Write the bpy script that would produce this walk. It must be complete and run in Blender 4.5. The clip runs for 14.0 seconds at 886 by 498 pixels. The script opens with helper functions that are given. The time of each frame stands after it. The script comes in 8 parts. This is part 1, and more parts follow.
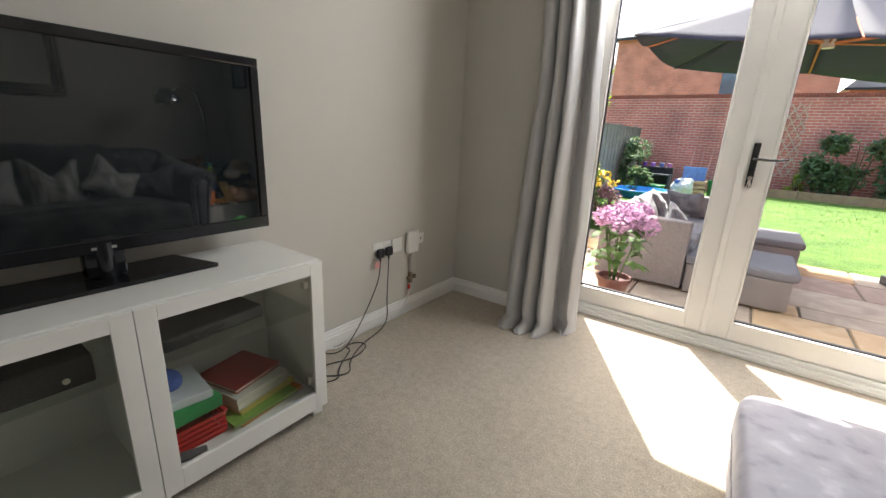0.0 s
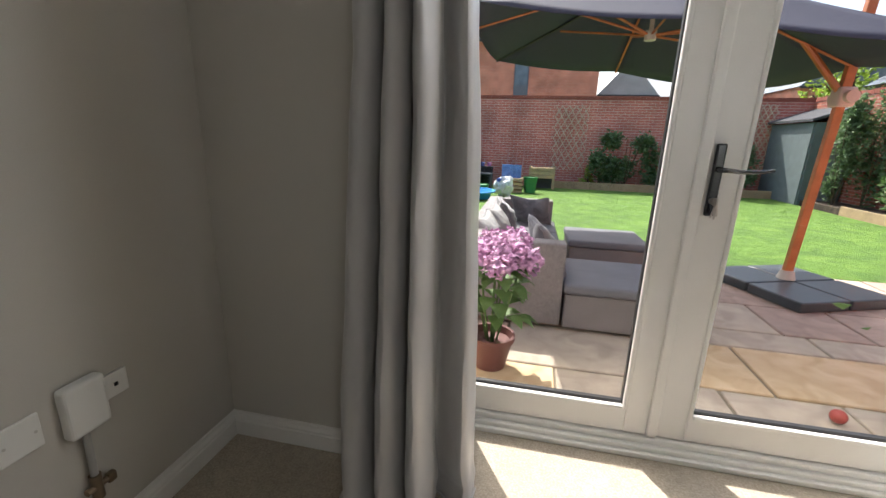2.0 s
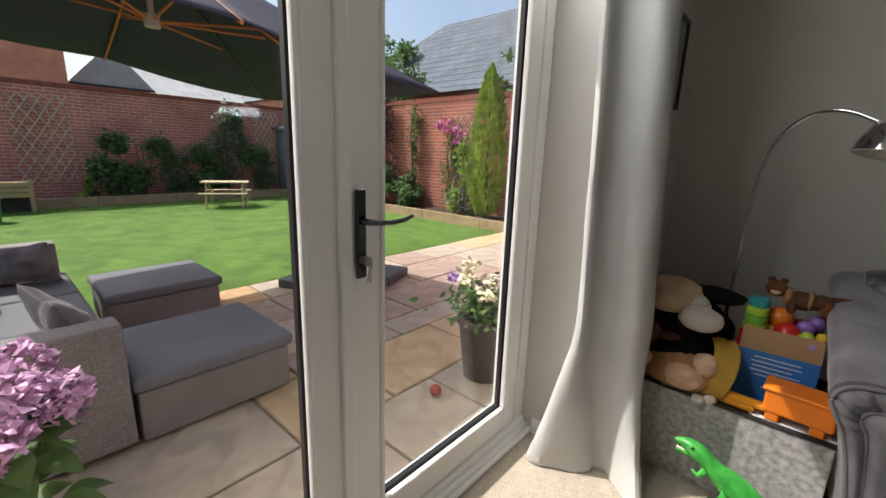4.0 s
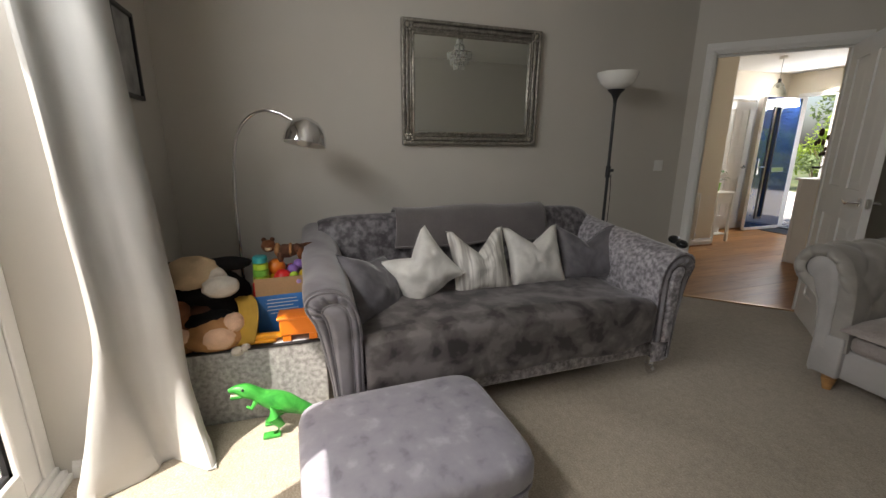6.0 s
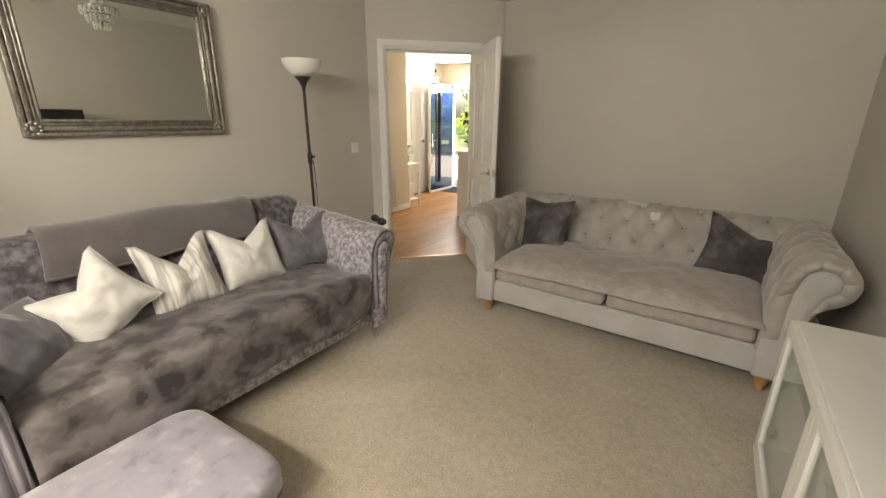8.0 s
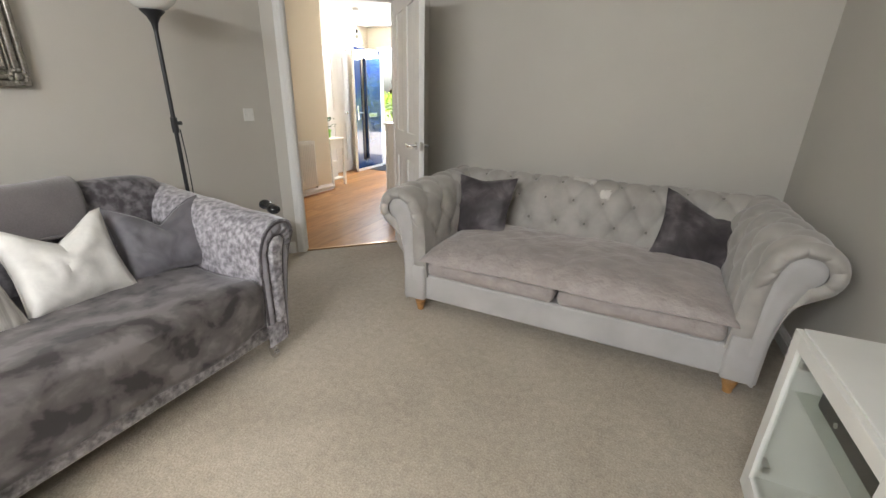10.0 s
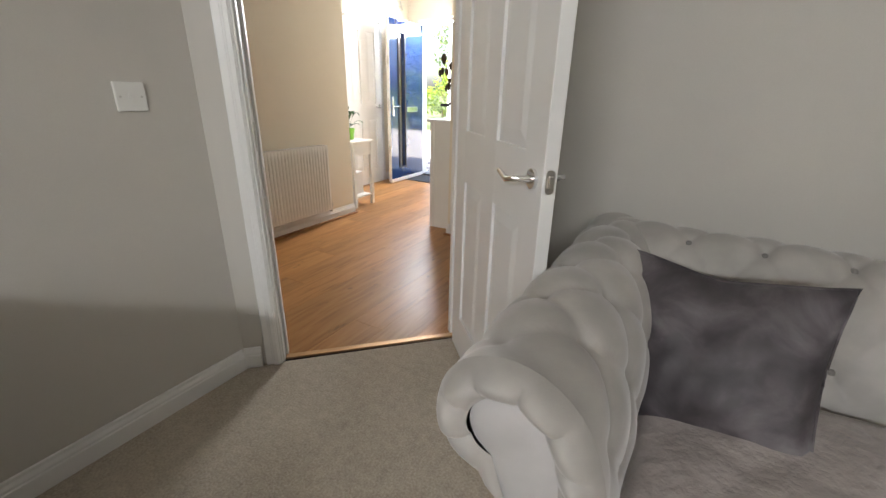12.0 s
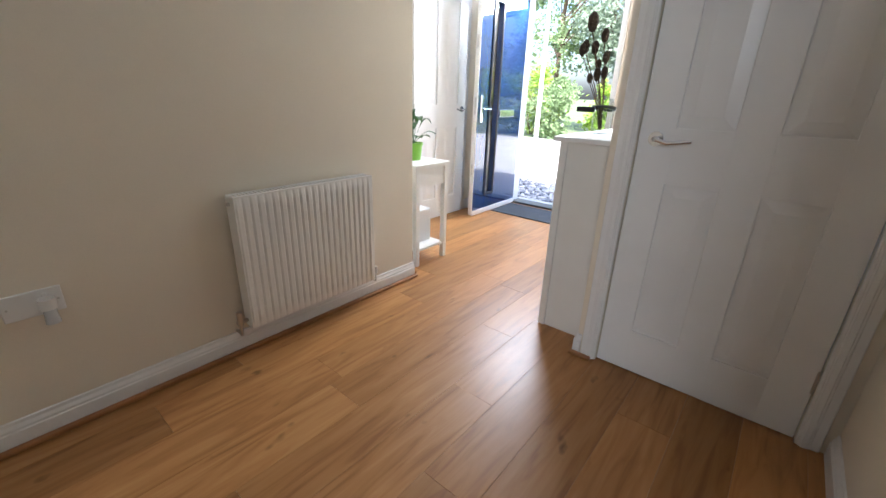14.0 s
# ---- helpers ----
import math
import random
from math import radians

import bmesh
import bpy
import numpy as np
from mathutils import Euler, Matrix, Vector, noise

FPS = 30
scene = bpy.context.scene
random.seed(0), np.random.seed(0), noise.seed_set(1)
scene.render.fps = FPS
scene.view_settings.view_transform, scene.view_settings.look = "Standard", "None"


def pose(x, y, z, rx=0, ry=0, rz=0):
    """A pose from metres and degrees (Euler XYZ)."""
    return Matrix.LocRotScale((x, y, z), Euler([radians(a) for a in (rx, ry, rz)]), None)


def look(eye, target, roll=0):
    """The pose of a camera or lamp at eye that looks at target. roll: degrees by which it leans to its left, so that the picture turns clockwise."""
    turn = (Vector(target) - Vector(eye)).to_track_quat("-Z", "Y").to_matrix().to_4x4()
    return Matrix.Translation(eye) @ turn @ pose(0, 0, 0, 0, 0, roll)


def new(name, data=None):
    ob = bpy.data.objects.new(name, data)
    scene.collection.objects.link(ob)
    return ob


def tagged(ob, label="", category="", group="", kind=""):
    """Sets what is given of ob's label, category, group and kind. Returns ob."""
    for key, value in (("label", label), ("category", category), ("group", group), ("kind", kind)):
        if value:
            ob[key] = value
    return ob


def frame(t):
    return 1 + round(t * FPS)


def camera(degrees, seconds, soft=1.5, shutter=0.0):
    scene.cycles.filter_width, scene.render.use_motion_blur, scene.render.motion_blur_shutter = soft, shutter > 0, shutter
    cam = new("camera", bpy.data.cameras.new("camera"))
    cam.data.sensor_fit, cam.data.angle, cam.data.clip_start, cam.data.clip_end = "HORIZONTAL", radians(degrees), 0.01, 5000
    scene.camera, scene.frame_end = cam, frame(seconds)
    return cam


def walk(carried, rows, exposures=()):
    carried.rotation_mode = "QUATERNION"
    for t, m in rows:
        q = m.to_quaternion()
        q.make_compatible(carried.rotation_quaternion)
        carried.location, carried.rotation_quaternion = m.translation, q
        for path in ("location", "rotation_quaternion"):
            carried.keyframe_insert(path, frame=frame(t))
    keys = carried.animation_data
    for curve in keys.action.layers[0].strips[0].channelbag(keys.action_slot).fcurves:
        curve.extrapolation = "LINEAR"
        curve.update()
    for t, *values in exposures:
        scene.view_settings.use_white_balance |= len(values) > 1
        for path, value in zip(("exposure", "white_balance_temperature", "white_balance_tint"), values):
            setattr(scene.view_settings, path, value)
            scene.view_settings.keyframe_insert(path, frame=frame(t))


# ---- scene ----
cam = camera(94.7, 14.0)
PATH = [
    (0, (1.635, -2.413, 1.148), (0.509, -0.855, 0.597), 2.6),
    (0.5, (1.466, -2.068, 1.172), (0.444, -0.442, 0.614), 2.3),
    (1, (1.352, -1.704, 1.178), (0.472, 0.002, 0.616), 1.8),
    (1.5, (1.214, -1.421, 1.176), (0.542, 0.381, 0.625), 1.7),
    (2, (1.071, -1.194, 1.15), (0.677, 0.697, 0.633), 1.8),
    (4.3, (1.024, -0.525, 1.269), (2.676, 0.51, 0.821), 1.5),
    (4.5, (1.017, -0.558, 1.275), (2.767, 0.3, 0.825), 1.2),
    (5, (0.932, -0.578, 1.275), (2.851, -0.248, 0.818), 0.8),
    (5.5, (0.865, -0.595, 1.276), (2.795, -0.818, 0.801), 0.7),
    (6, (0.825, -0.714, 1.283), (2.664, -1.335, 0.799), 0.3),
    (6.5, (0.831, -0.782, 1.288), (2.519, -1.736, 0.797), 0.5),
    (7, (0.823, -0.811, 1.315), (2.319, -2.035, 0.803), 0.5),
    (7.5, (0.809, -0.778, 1.356), (2.064, -2.238, 0.814), 0.5),
    (8, (0.764, -0.764, 1.393), (1.811, -2.358, 0.789), 0.4),
    (8.2, (0.78, -0.743, 1.392), (1.743, -2.386, 0.779), 0.6),
    (10.3, (1.046, -1.475, 1.244), (1.817, -3.182, 0.543), 1.3),
    (10.5, (1.139, -1.627, 1.209), (1.92, -3.328, 0.506), 1.4),
    (11, (1.382, -2.021, 1.186), (2.198, -3.705, 0.48), 1.4),
    (11.5, (1.671, -2.438, 1.187), (2.536, -4.096, 0.478), 1.4),
    (12, (2.012, -2.812, 1.172), (2.928, -4.443, 0.463), 1.2),
    (12.5, (2.292, -3.168, 1.155), (3.254, -4.772, 0.446), 1.2),
    (13, (2.578, -3.542, 1.133), (3.588, -5.114, 0.42), 1.3),
    (13.5, (2.874, -3.855, 1.149), (3.943, -5.388, 0.437), 1.4),
    (14, (3.127, -4.166, 1.134), (4.313, -5.61, 0.422), 1.7),
]
walk(cam, [(t, look(eye, target, roll)) for t, eye, target, roll in PATH], exposures=[(0, 1.98, 6500, 10), (1, 1.4, 6350, 10), (2, 1.3, 6400, 10), (4.5, 0.5, 6500, 10), (5.5, 0.8, 6550, 11), (6, 1.25, 6800, 11), (6.5, 1.8, 7500, 12), (8, 2.48, 7950, 9), (10.5, 2.75, 6450, 10), (11.5, 2.75, 6700, 10), (12.5, 2.6, 6300, 11), (13.1, 2.5, 6300, 11), (14, 2.62, 5650, 10)])

# ---- world, sun, large lights ----
SUN_DIR = Vector((-0.297, 0.516, 0.82)).normalized()
world = bpy.data.worlds.new("sky")
scene.world = world
world.use_nodes = True
wn = world.node_tree.nodes
sky = wn.new("ShaderNodeTexSky")
sky.sky_type = "NISHITA"
sky.sun_disc = False
sky.sun_elevation = radians(54)
sky.sun_rotation = math.atan2(SUN_DIR.x, SUN_DIR.y)
sky.dust_density = 5.0
world.node_tree.links.new(sky.outputs[0], wn["Background"].inputs[0])
wn["Background"].inputs[1].default_value = 0.15


def lamp(name, kind, m, energy, color=(1, 1, 1), **kw):
    data = bpy.data.lights.new(name, kind)
    data.energy, data.color = energy, color
    for key, value in kw.items():
        if key == "size":
            data.size = value
        elif key == "size_y":
            data.shape, data.size_y = "RECTANGLE", value
        elif key == "angle":
            data.angle = value
    ob = new(name, data)
    ob.matrix_world = m
    return ob


lamp("sun", "SUN", look(SUN_DIR * 30, (0, 0, 0)), 3.6, (1.0, 0.95, 0.88), angle=radians(0.55))
# daylight entering under the head of the garden door and of the front door
lamp("door_daylight", "AREA", look((1.63, 0.16, 2.075), (1.8, -3.0, 1.45)), 11.3, (0.95, 0.98, 1.0), size=1.8, size_y=0.18)
lamp("front_daylight", "AREA", look((4.96, -8.20, 2.05), (4.2, -5.0, 1.0)), 19.5, (0.95, 0.97, 1.0), size=0.85, size_y=0.25)


# ---- materials ----
MATS = {}


def nodes(name):
    m = bpy.data.materials.new(name)
    m.use_nodes = True
    t = m.node_tree
    return m, t, t.nodes, t.links, t.nodes["Principled BSDF"]


def mat(name, color, rough=0.6, metal=0.0, var=0.12, scale=3.0, grain=0.0, gscale=200.0, bump=0.0, bscale=80.0, spec=0.5, sheen=0.0, coat=0.0, bdist=0.003, rand=0.0):
    """A painted or plain surface: broad tone drift, fine grain and relief."""
    if name in MATS:
        return MATS[name]
    m, t, n, l, p = nodes(name)
    geo = n.new("ShaderNodeTexCoord")
    big = n.new("ShaderNodeTexNoise")
    big.inputs["Scale"].default_value, big.inputs["Detail"].default_value = scale, 5
    fine = n.new("ShaderNodeTexNoise")
    fine.inputs["Scale"].default_value, fine.inputs["Detail"].default_value = gscale, 3
    l.new(geo.outputs["Object"], big.inputs[0])
    l.new(geo.outputs["Object"], fine.inputs[0])
    hsv = n.new("ShaderNodeHueSaturation")
    hsv.inputs["Color"].default_value = (*color, 1)
    a = n.new("ShaderNodeMapRange")
    a.inputs[1].default_value, a.inputs[2].default_value = 0.3, 0.7
    a.inputs[3].default_value, a.inputs[4].default_value = 1 - var, 1 + var
    l.new(big.outputs[0], a.inputs[0])
    b = n.new("ShaderNodeMapRange")
    b.inputs[1].default_value, b.inputs[2].default_value = 0.3, 0.7
    b.inputs[3].default_value, b.inputs[4].default_value = 1 - grain, 1 + grain
    l.new(fine.outputs[0], b.inputs[0])
    mul = n.new("ShaderNodeMath")
    mul.operation = "MULTIPLY"
    l.new(a.outputs[0], mul.inputs[0])
    l.new(b.outputs[0], mul.inputs[1])
    if rand:
        info = n.new("ShaderNodeObjectInfo")
        c = n.new("ShaderNodeMapRange")
        c.inputs[3].default_value, c.inputs[4].default_value = 1 - rand, 1 + rand
        l.new(info.outputs["Random"], c.inputs[0])
        mul2 = n.new("ShaderNodeMath")
        mul2.operation = "MULTIPLY"
        l.new(mul.outputs[0], mul2.inputs[0])
        l.new(c.outputs[0], mul2.inputs[1])
        mul = mul2
    l.new(mul.outputs[0], hsv.inputs["Value"])
    l.new(hsv.outputs[0], p.inputs["Base Color"])
    p.inputs["Roughness"].default_value, p.inputs["Metallic"].default_value = rough, metal
    p.inputs["Specular IOR Level"].default_value = spec
    p.inputs["Sheen Weight"].default_value = sheen
    p.inputs["Coat Weight"].default_value = coat
    if bump:
        rel = n.new("ShaderNodeTexNoise")
        rel.inputs["Scale"].default_value, rel.inputs["Detail"].default_value = bscale, 4
        l.new(geo.outputs["Object"], rel.inputs[0])
        bp = n.new("ShaderNodeBump")
        bp.inputs["Strength"].default_value, bp.inputs["Distance"].default_value = bump, bdist
        l.new(rel.outputs[0], bp.inputs["Height"])
        l.new(bp.outputs[0], p.inputs["Normal"])
    MATS[name] = m
    return m


def ramp_mat(name, stops, rough=0.8, scale=6.0, warp=1.5, detail=6, sheen=0.0, bump=0.0, bscale=30.0, bdist=0.004, stretch=(1, 1, 1), sheen_tint=(1, 1, 1), rrange=None):
    """A patterned surface: warped noise through a colour ramp (pile, leaf, stone)."""
    if name in MATS:
        return MATS[name]
    m, t, n, l, p = nodes(name)
    geo = n.new("ShaderNodeTexCoord")
    mp = n.new("ShaderNodeMapping")
    mp.inputs["Scale"].default_value = stretch
    l.new(geo.outputs["Object"], mp.inputs[0])
    tex = n.new("ShaderNodeTexNoise")
    tex.inputs["Scale"].default_value, tex.inputs["Detail"].default_value = scale, detail
    tex.inputs["Distortion"].default_value = warp
    l.new(mp.outputs[0], tex.inputs[0])
    r = n.new("ShaderNodeValToRGB")
    while len(r.color_ramp.elements) < len(stops):
        r.color_ramp.elements.new(0.5)
    for e, (pos, col) in zip(r.color_ramp.elements, stops):
        e.position, e.color = pos, (*col, 1)
    l.new(tex.outputs[0], r.inputs[0])
    l.new(r.outputs[0], p.inputs["Base Color"])
    p.inputs["Roughness"].default_value = rough
    if rrange:
        q = n.new("ShaderNodeMapRange")
        q.inputs[1].default_value, q.inputs[2].default_value = 0.35, 0.65
        q.inputs[3].default_value, q.inputs[4].default_value = rrange
        l.new(tex.outputs[0], q.inputs[0])
        l.new(q.outputs[0], p.inputs["Roughness"])
    p.inputs["Sheen Weight"].default_value = sheen
    p.inputs["Sheen Roughness"].default_value = 0.35
    p.inputs["Sheen Tint"].default_value = (*sheen_tint, 1)
    if bump:
        rel = n.new("ShaderNodeTexNoise")
        rel.inputs["Scale"].default_value, rel.inputs["Detail"].default_value = bscale, 4
        l.new(mp.outputs[0], rel.inputs[0])
        bp = n.new("ShaderNodeBump")
        bp.inputs["Strength"].default_value, bp.inputs["Distance"].default_value = bump, bdist
        l.new(rel.outputs[0], bp.inputs["Height"])
        l.new(bp.outputs[0], p.inputs["Normal"])
    MATS[name] = m
    return m


def glass_mat(name, tint=(1, 1, 1), rough=0.0, base=0.02):
    """A thin pane: mostly clear, with a mirror share that grows at grazing angles."""
    if name in MATS:
        return MATS[name]
    m, t, n, l, p = nodes(name)
    n.remove(p)
    clear = n.new("ShaderNodeBsdfTransparent")
    clear.inputs[0].default_value = (*tint, 1)
    gloss = n.new("ShaderNodeBsdfGlossy")
    gloss.inputs["Roughness"].default_value = rough
    lw = n.new("ShaderNodeLayerWeight")
    lw.inputs[0].default_value = 0.5
    pw = n.new("ShaderNodeMath")
    pw.operation = "POWER"
    pw.inputs[1].default_value = 4.0
    l.new(lw.outputs["Facing"], pw.inputs[0])
    fr = n.new("ShaderNodeMath")
    fr.operation = "MULTIPLY_ADD"
    fr.inputs[1].default_value, fr.inputs[2].default_value = 0.8, base
    l.new(pw.outputs[0], fr.inputs[0])
    mx = n.new("ShaderNodeMixShader")
    l.new(fr.outputs[0], mx.inputs[0])
    l.new(clear.outputs[0], mx.inputs[1])
    l.new(gloss.outputs[0], mx.inputs[2])
    l.new(mx.outputs[0], n["Material Output"].inputs[0])
    MATS[name] = m
    return m


def brick_mat(name, c1, c2, mortar, bw=0.225, bh=0.075, rot=(1.5708, 0, 0), soft=0.75, joint=0.006):
    m, t, n, l, p = nodes(name)
    geo = n.new("ShaderNodeTexCoord")
    mp = n.new("ShaderNodeMapping")
    mp.vector_type = "TEXTURE"
    mp.inputs["Rotation"].default_value = rot
    l.new(geo.outputs["Object"], mp.inputs[0])
    br = n.new("ShaderNodeTexBrick")
    br.inputs["Color1"].default_value, br.inputs["Color2"].default_value, br.inputs["Mortar"].default_value = (*c1, 1), (*c2, 1), (*mortar, 1)
    br.inputs["Scale"].default_value = 1.0
    br.inputs["Brick Width"].default_value, br.inputs["Row Height"].default_value = bw, bh
    br.inputs["Mortar Size"].default_value = joint
    l.new(mp.outputs[0], br.inputs[0])
    noi = n.new("ShaderNodeTexNoise")
    noi.inputs["Scale"].default_value, noi.inputs["Detail"].default_value = 1.6, 8
    l.new(geo.outputs["Object"], noi.inputs[0])
    mr = n.new("ShaderNodeMapRange")
    mr.inputs[1].default_value, mr.inputs[2].default_value, mr.inputs[3].default_value, mr.inputs[4].default_value = 0.3, 0.7, 0.72, 1.2
    l.new(noi.outputs[0], mr.inputs[0])
    hs = n.new("ShaderNodeHueSaturation")
    l.new(br.outputs[0], hs.inputs["Color"])
    l.new(mr.outputs[0], hs.inputs["Value"])
    l.new(hs.outputs[0], p.inputs["Base Color"])
    p.inputs["Roughness"].default_value = soft
    bp = n.new("ShaderNodeBump")
    bp.inputs["Strength"].default_value, bp.inputs["Distance"].default_value, bp.invert = 0.6, 0.01, True
    l.new(br.outputs["Fac"], bp.inputs["Height"])
    l.new(bp.outputs[0], p.inputs["Normal"])
    MATS[name] = m
    return m


def carpet_mat():
    m, t, n, l, p = nodes("carpet")
    geo = n.new("ShaderNodeTexCoord")
    big = n.new("ShaderNodeTexNoise")
    big.inputs["Scale"].default_value, big.inputs["Detail"].default_value, big.inputs["Distortion"].default_value = 1.9, 6, 0.6
    mid = n.new("ShaderNodeTexNoise")
    mid.inputs["Scale"].default_value, mid.inputs["Detail"].default_value, mid.inputs["Distortion"].default_value = 30, 7, 0.5
    fine = n.new("ShaderNodeTexNoise")
    fine.inputs["Scale"].default_value, fine.inputs["Detail"].default_value = 130, 4
    for x in (big, mid, fine):
        l.new(geo.outputs["Object"], x.inputs[0])
    r = n.new("ShaderNodeValToRGB")
    r.color_ramp.elements[0].position, r.color_ramp.elements[0].color = 0.36, (0.306, 0.26, 0.203, 1)
    r.color_ramp.elements[1].position, r.color_ramp.elements[1].color = 0.66, (0.552, 0.485, 0.391, 1)
    s1 = n.new("ShaderNodeMath")
    s1.operation = "MULTIPLY_ADD"
    s1.inputs[1].default_value = 0.26
    l.new(mid.outputs[0], s1.inputs[0])
    s2 = n.new("ShaderNodeMath")
    s2.operation = "MULTIPLY"
    s2.inputs[1].default_value = 0.24
    l.new(big.outputs[0], s2.inputs[0])
    l.new(s2.outputs[0], s1.inputs[2])
    s3 = n.new("ShaderNodeMath")
    s3.operation = "MULTIPLY_ADD"
    s3.inputs[1].default_value = 0.5
    l.new(fine.outputs[0], s3.inputs[0])
    l.new(s1.outputs[0], s3.inputs[2])
    l.new(s3.outputs[0], r.inputs[0])
    l.new(r.outputs[0], p.inputs["Base Color"])
    p.inputs["Roughness"].default_value = 0.95
    p.inputs["Sheen Weight"].default_value = 0.25
    b1 = n.new("ShaderNodeBump")
    b1.inputs["Strength"].default_value, b1.inputs["Distance"].default_value = 0.55, 0.008
    l.new(s3.outputs[0], b1.inputs["Height"])
    l.new(b1.outputs[0], p.inputs["Normal"])
    MATS["carpet"] = m
    return m


def plank_mat():
    m, t, n, l, p = nodes("oak_laminate")
    geo = n.new("ShaderNodeTexCoord")
    info = n.new("ShaderNodeObjectInfo")
    off = n.new("ShaderNodeVectorMath")
    off.operation = "MULTIPLY_ADD"
    comb = n.new("ShaderNodeCombineXYZ")
    for i in range(3):
        l.new(info.outputs["Random"], comb.inputs[i])
    off.inputs[1].default_value = (17, 31, 7)
    l.new(comb.outputs[0], off.inputs[0])
    l.new(geo.outputs["Object"], off.inputs[2])
    mp = n.new("ShaderNodeMapping")
    mp.inputs["Scale"].default_value = (9, 0.9, 1)
    l.new(off.outputs[0], mp.inputs[0])
    tex = n.new("ShaderNodeTexNoise")
    tex.inputs["Scale"].default_value, tex.inputs["Detail"].default_value, tex.inputs["Distortion"].default_value = 2.4, 8, 1.2
    l.new(mp.outputs[0], tex.inputs[0])
    r = n.new("ShaderNodeValToRGB")
    e = r.color_ramp.elements
    e[0].position, e[0].color = 0.25, (0.235, 0.10, 0.032, 1)
    e[1].position, e[1].color = 0.48, (0.375, 0.175, 0.057, 1)
    x = e.new(0.75)
    x.color = (0.455, 0.238, 0.088, 1)
    l.new(tex.outputs[0], r.inputs[0])
    mp2 = n.new("ShaderNodeMapping")
    mp2.inputs["Scale"].default_value = (2.2, 1.0, 1)
    l.new(off.outputs[0], mp2.inputs[0])
    knot = n.new("ShaderNodeTexNoise")
    knot.inputs["Scale"].default_value, knot.inputs["Detail"].default_value = 7, 2
    l.new(mp2.outputs[0], knot.inputs[0])
    kr = n.new("ShaderNodeMapRange")
    kr.inputs[1].default_value, kr.inputs[2].default_value, kr.inputs[3].default_value, kr.inputs[4].default_value = 0.69, 0.78, 1.0, 0.45
    l.new(knot.outputs[0], kr.inputs[0])
    vr = n.new("ShaderNodeMapRange")
    vr.inputs[3].default_value, vr.inputs[4].default_value = 0.8, 1.15
    l.new(info.outputs["Random"], vr.inputs[0])
    mul = n.new("ShaderNodeMath")
    mul.operation = "MULTIPLY"
    l.new(kr.outputs[0], mul.inputs[0])
    l.new(vr.outputs[0], mul.inputs[1])
    hs = n.new("ShaderNodeHueSaturation")
    l.new(r.outputs[0], hs.inputs["Color"])
    l.new(mul.outputs[0], hs.inputs["Value"])
    l.new(hs.outputs[0], p.inputs["Base Color"])
    p.inputs["Roughness"].default_value = 0.36
    p.inputs["Specular IOR Level"].default_value = 0.32
    bp = n.new("ShaderNodeBump")
    bp.inputs["Strength"].default_value, bp.inputs["Distance"].default_value = 0.12, 0.002
    l.new(tex.outputs[0], bp.inputs["Height"])
    l.new(bp.outputs[0], p.inputs["Normal"])
    MATS["oak_laminate"] = m
    return m


WALL = mat("greige_wall_paint", (0.56, 0.532, 0.486), 0.75, var=0.035, scale=1.2, grain=0.02, gscale=350, bump=0.08, bscale=420, bdist=0.001)
CREAM = mat("cream_wall_paint", (0.77, 0.70, 0.575), 0.7, var=0.03, scale=1.2, grain=0.02, gscale=350, bump=0.08, bscale=420, bdist=0.001)
CEIL = mat("white_ceiling_paint", (0.80, 0.79, 0.76), 0.85, var=0.02, grain=0.02, bump=0.06, bscale=300)
GLOSS = mat("white_gloss_paint", (0.78, 0.77, 0.75), 0.32, var=0.03, scale=4, bump=0.03, bscale=60)
UPVC = mat("white_upvc", (0.80, 0.79, 0.77), 0.3, var=0.03, scale=5, grain=0.01)
CARPET = carpet_mat()
PLANK = plank_mat()
UNDER = mat("dark_subfloor", (0.06, 0.04, 0.03), 0.9)
CHROME = mat("chrome", (0.75, 0.75, 0.76), 0.12, 1.0, var=0.04)
NICKEL = mat("satin_nickel", (0.6, 0.58, 0.55), 0.3, 1.0, var=0.05)
SMOKED = mat("smoked_chrome", (0.10, 0.10, 0.105), 0.18, 1.0, var=0.1)
BLACK = mat("black_plastic", (0.018, 0.018, 0.02), 0.4, var=0.15)
GLOSSBLACK = mat("piano_black", (0.012, 0.012, 0.014), 0.12, var=0.1)
SCREEN = mat("tv_screen", (0.010, 0.013, 0.015), 0.03, var=0.05, spec=0.8)
WHITEPL = mat("white_plastic", (0.78, 0.77, 0.74), 0.4, var=0.03)
CABWHITE = mat("white_laminate", (0.78, 0.77, 0.73), 0.35, var=0.025, scale=6)
PANE = glass_mat("window_glass", (0.97, 0.985, 0.98), base=0.006)
CABGLASS = glass_mat("cabinet_glass", (0.93, 0.95, 0.93))
BACKVELVET = ramp_mat("crushed_slate_velvet", [(0.38, (0.065, 0.058, 0.064)), (0.49, (0.12, 0.11, 0.12)), (0.62, (0.22, 0.205, 0.22))], 0.55, 24, 0.15, 7, sheen=0.5, bump=0.3, bscale=20)
DARKVELVET = ramp_mat("crushed_dark_velvet", [(0.40, (0.042, 0.036, 0.037)), (0.455, (0.098, 0.087, 0.086)), (0.54, (0.128, 0.115, 0.113)), (0.61, (0.19, 0.173, 0.171))], 0.6, 8.5, 0.25, 9, sheen=0.45, bump=0.4, bscale=14, sheen_tint=(0.9, 0.88, 0.95))
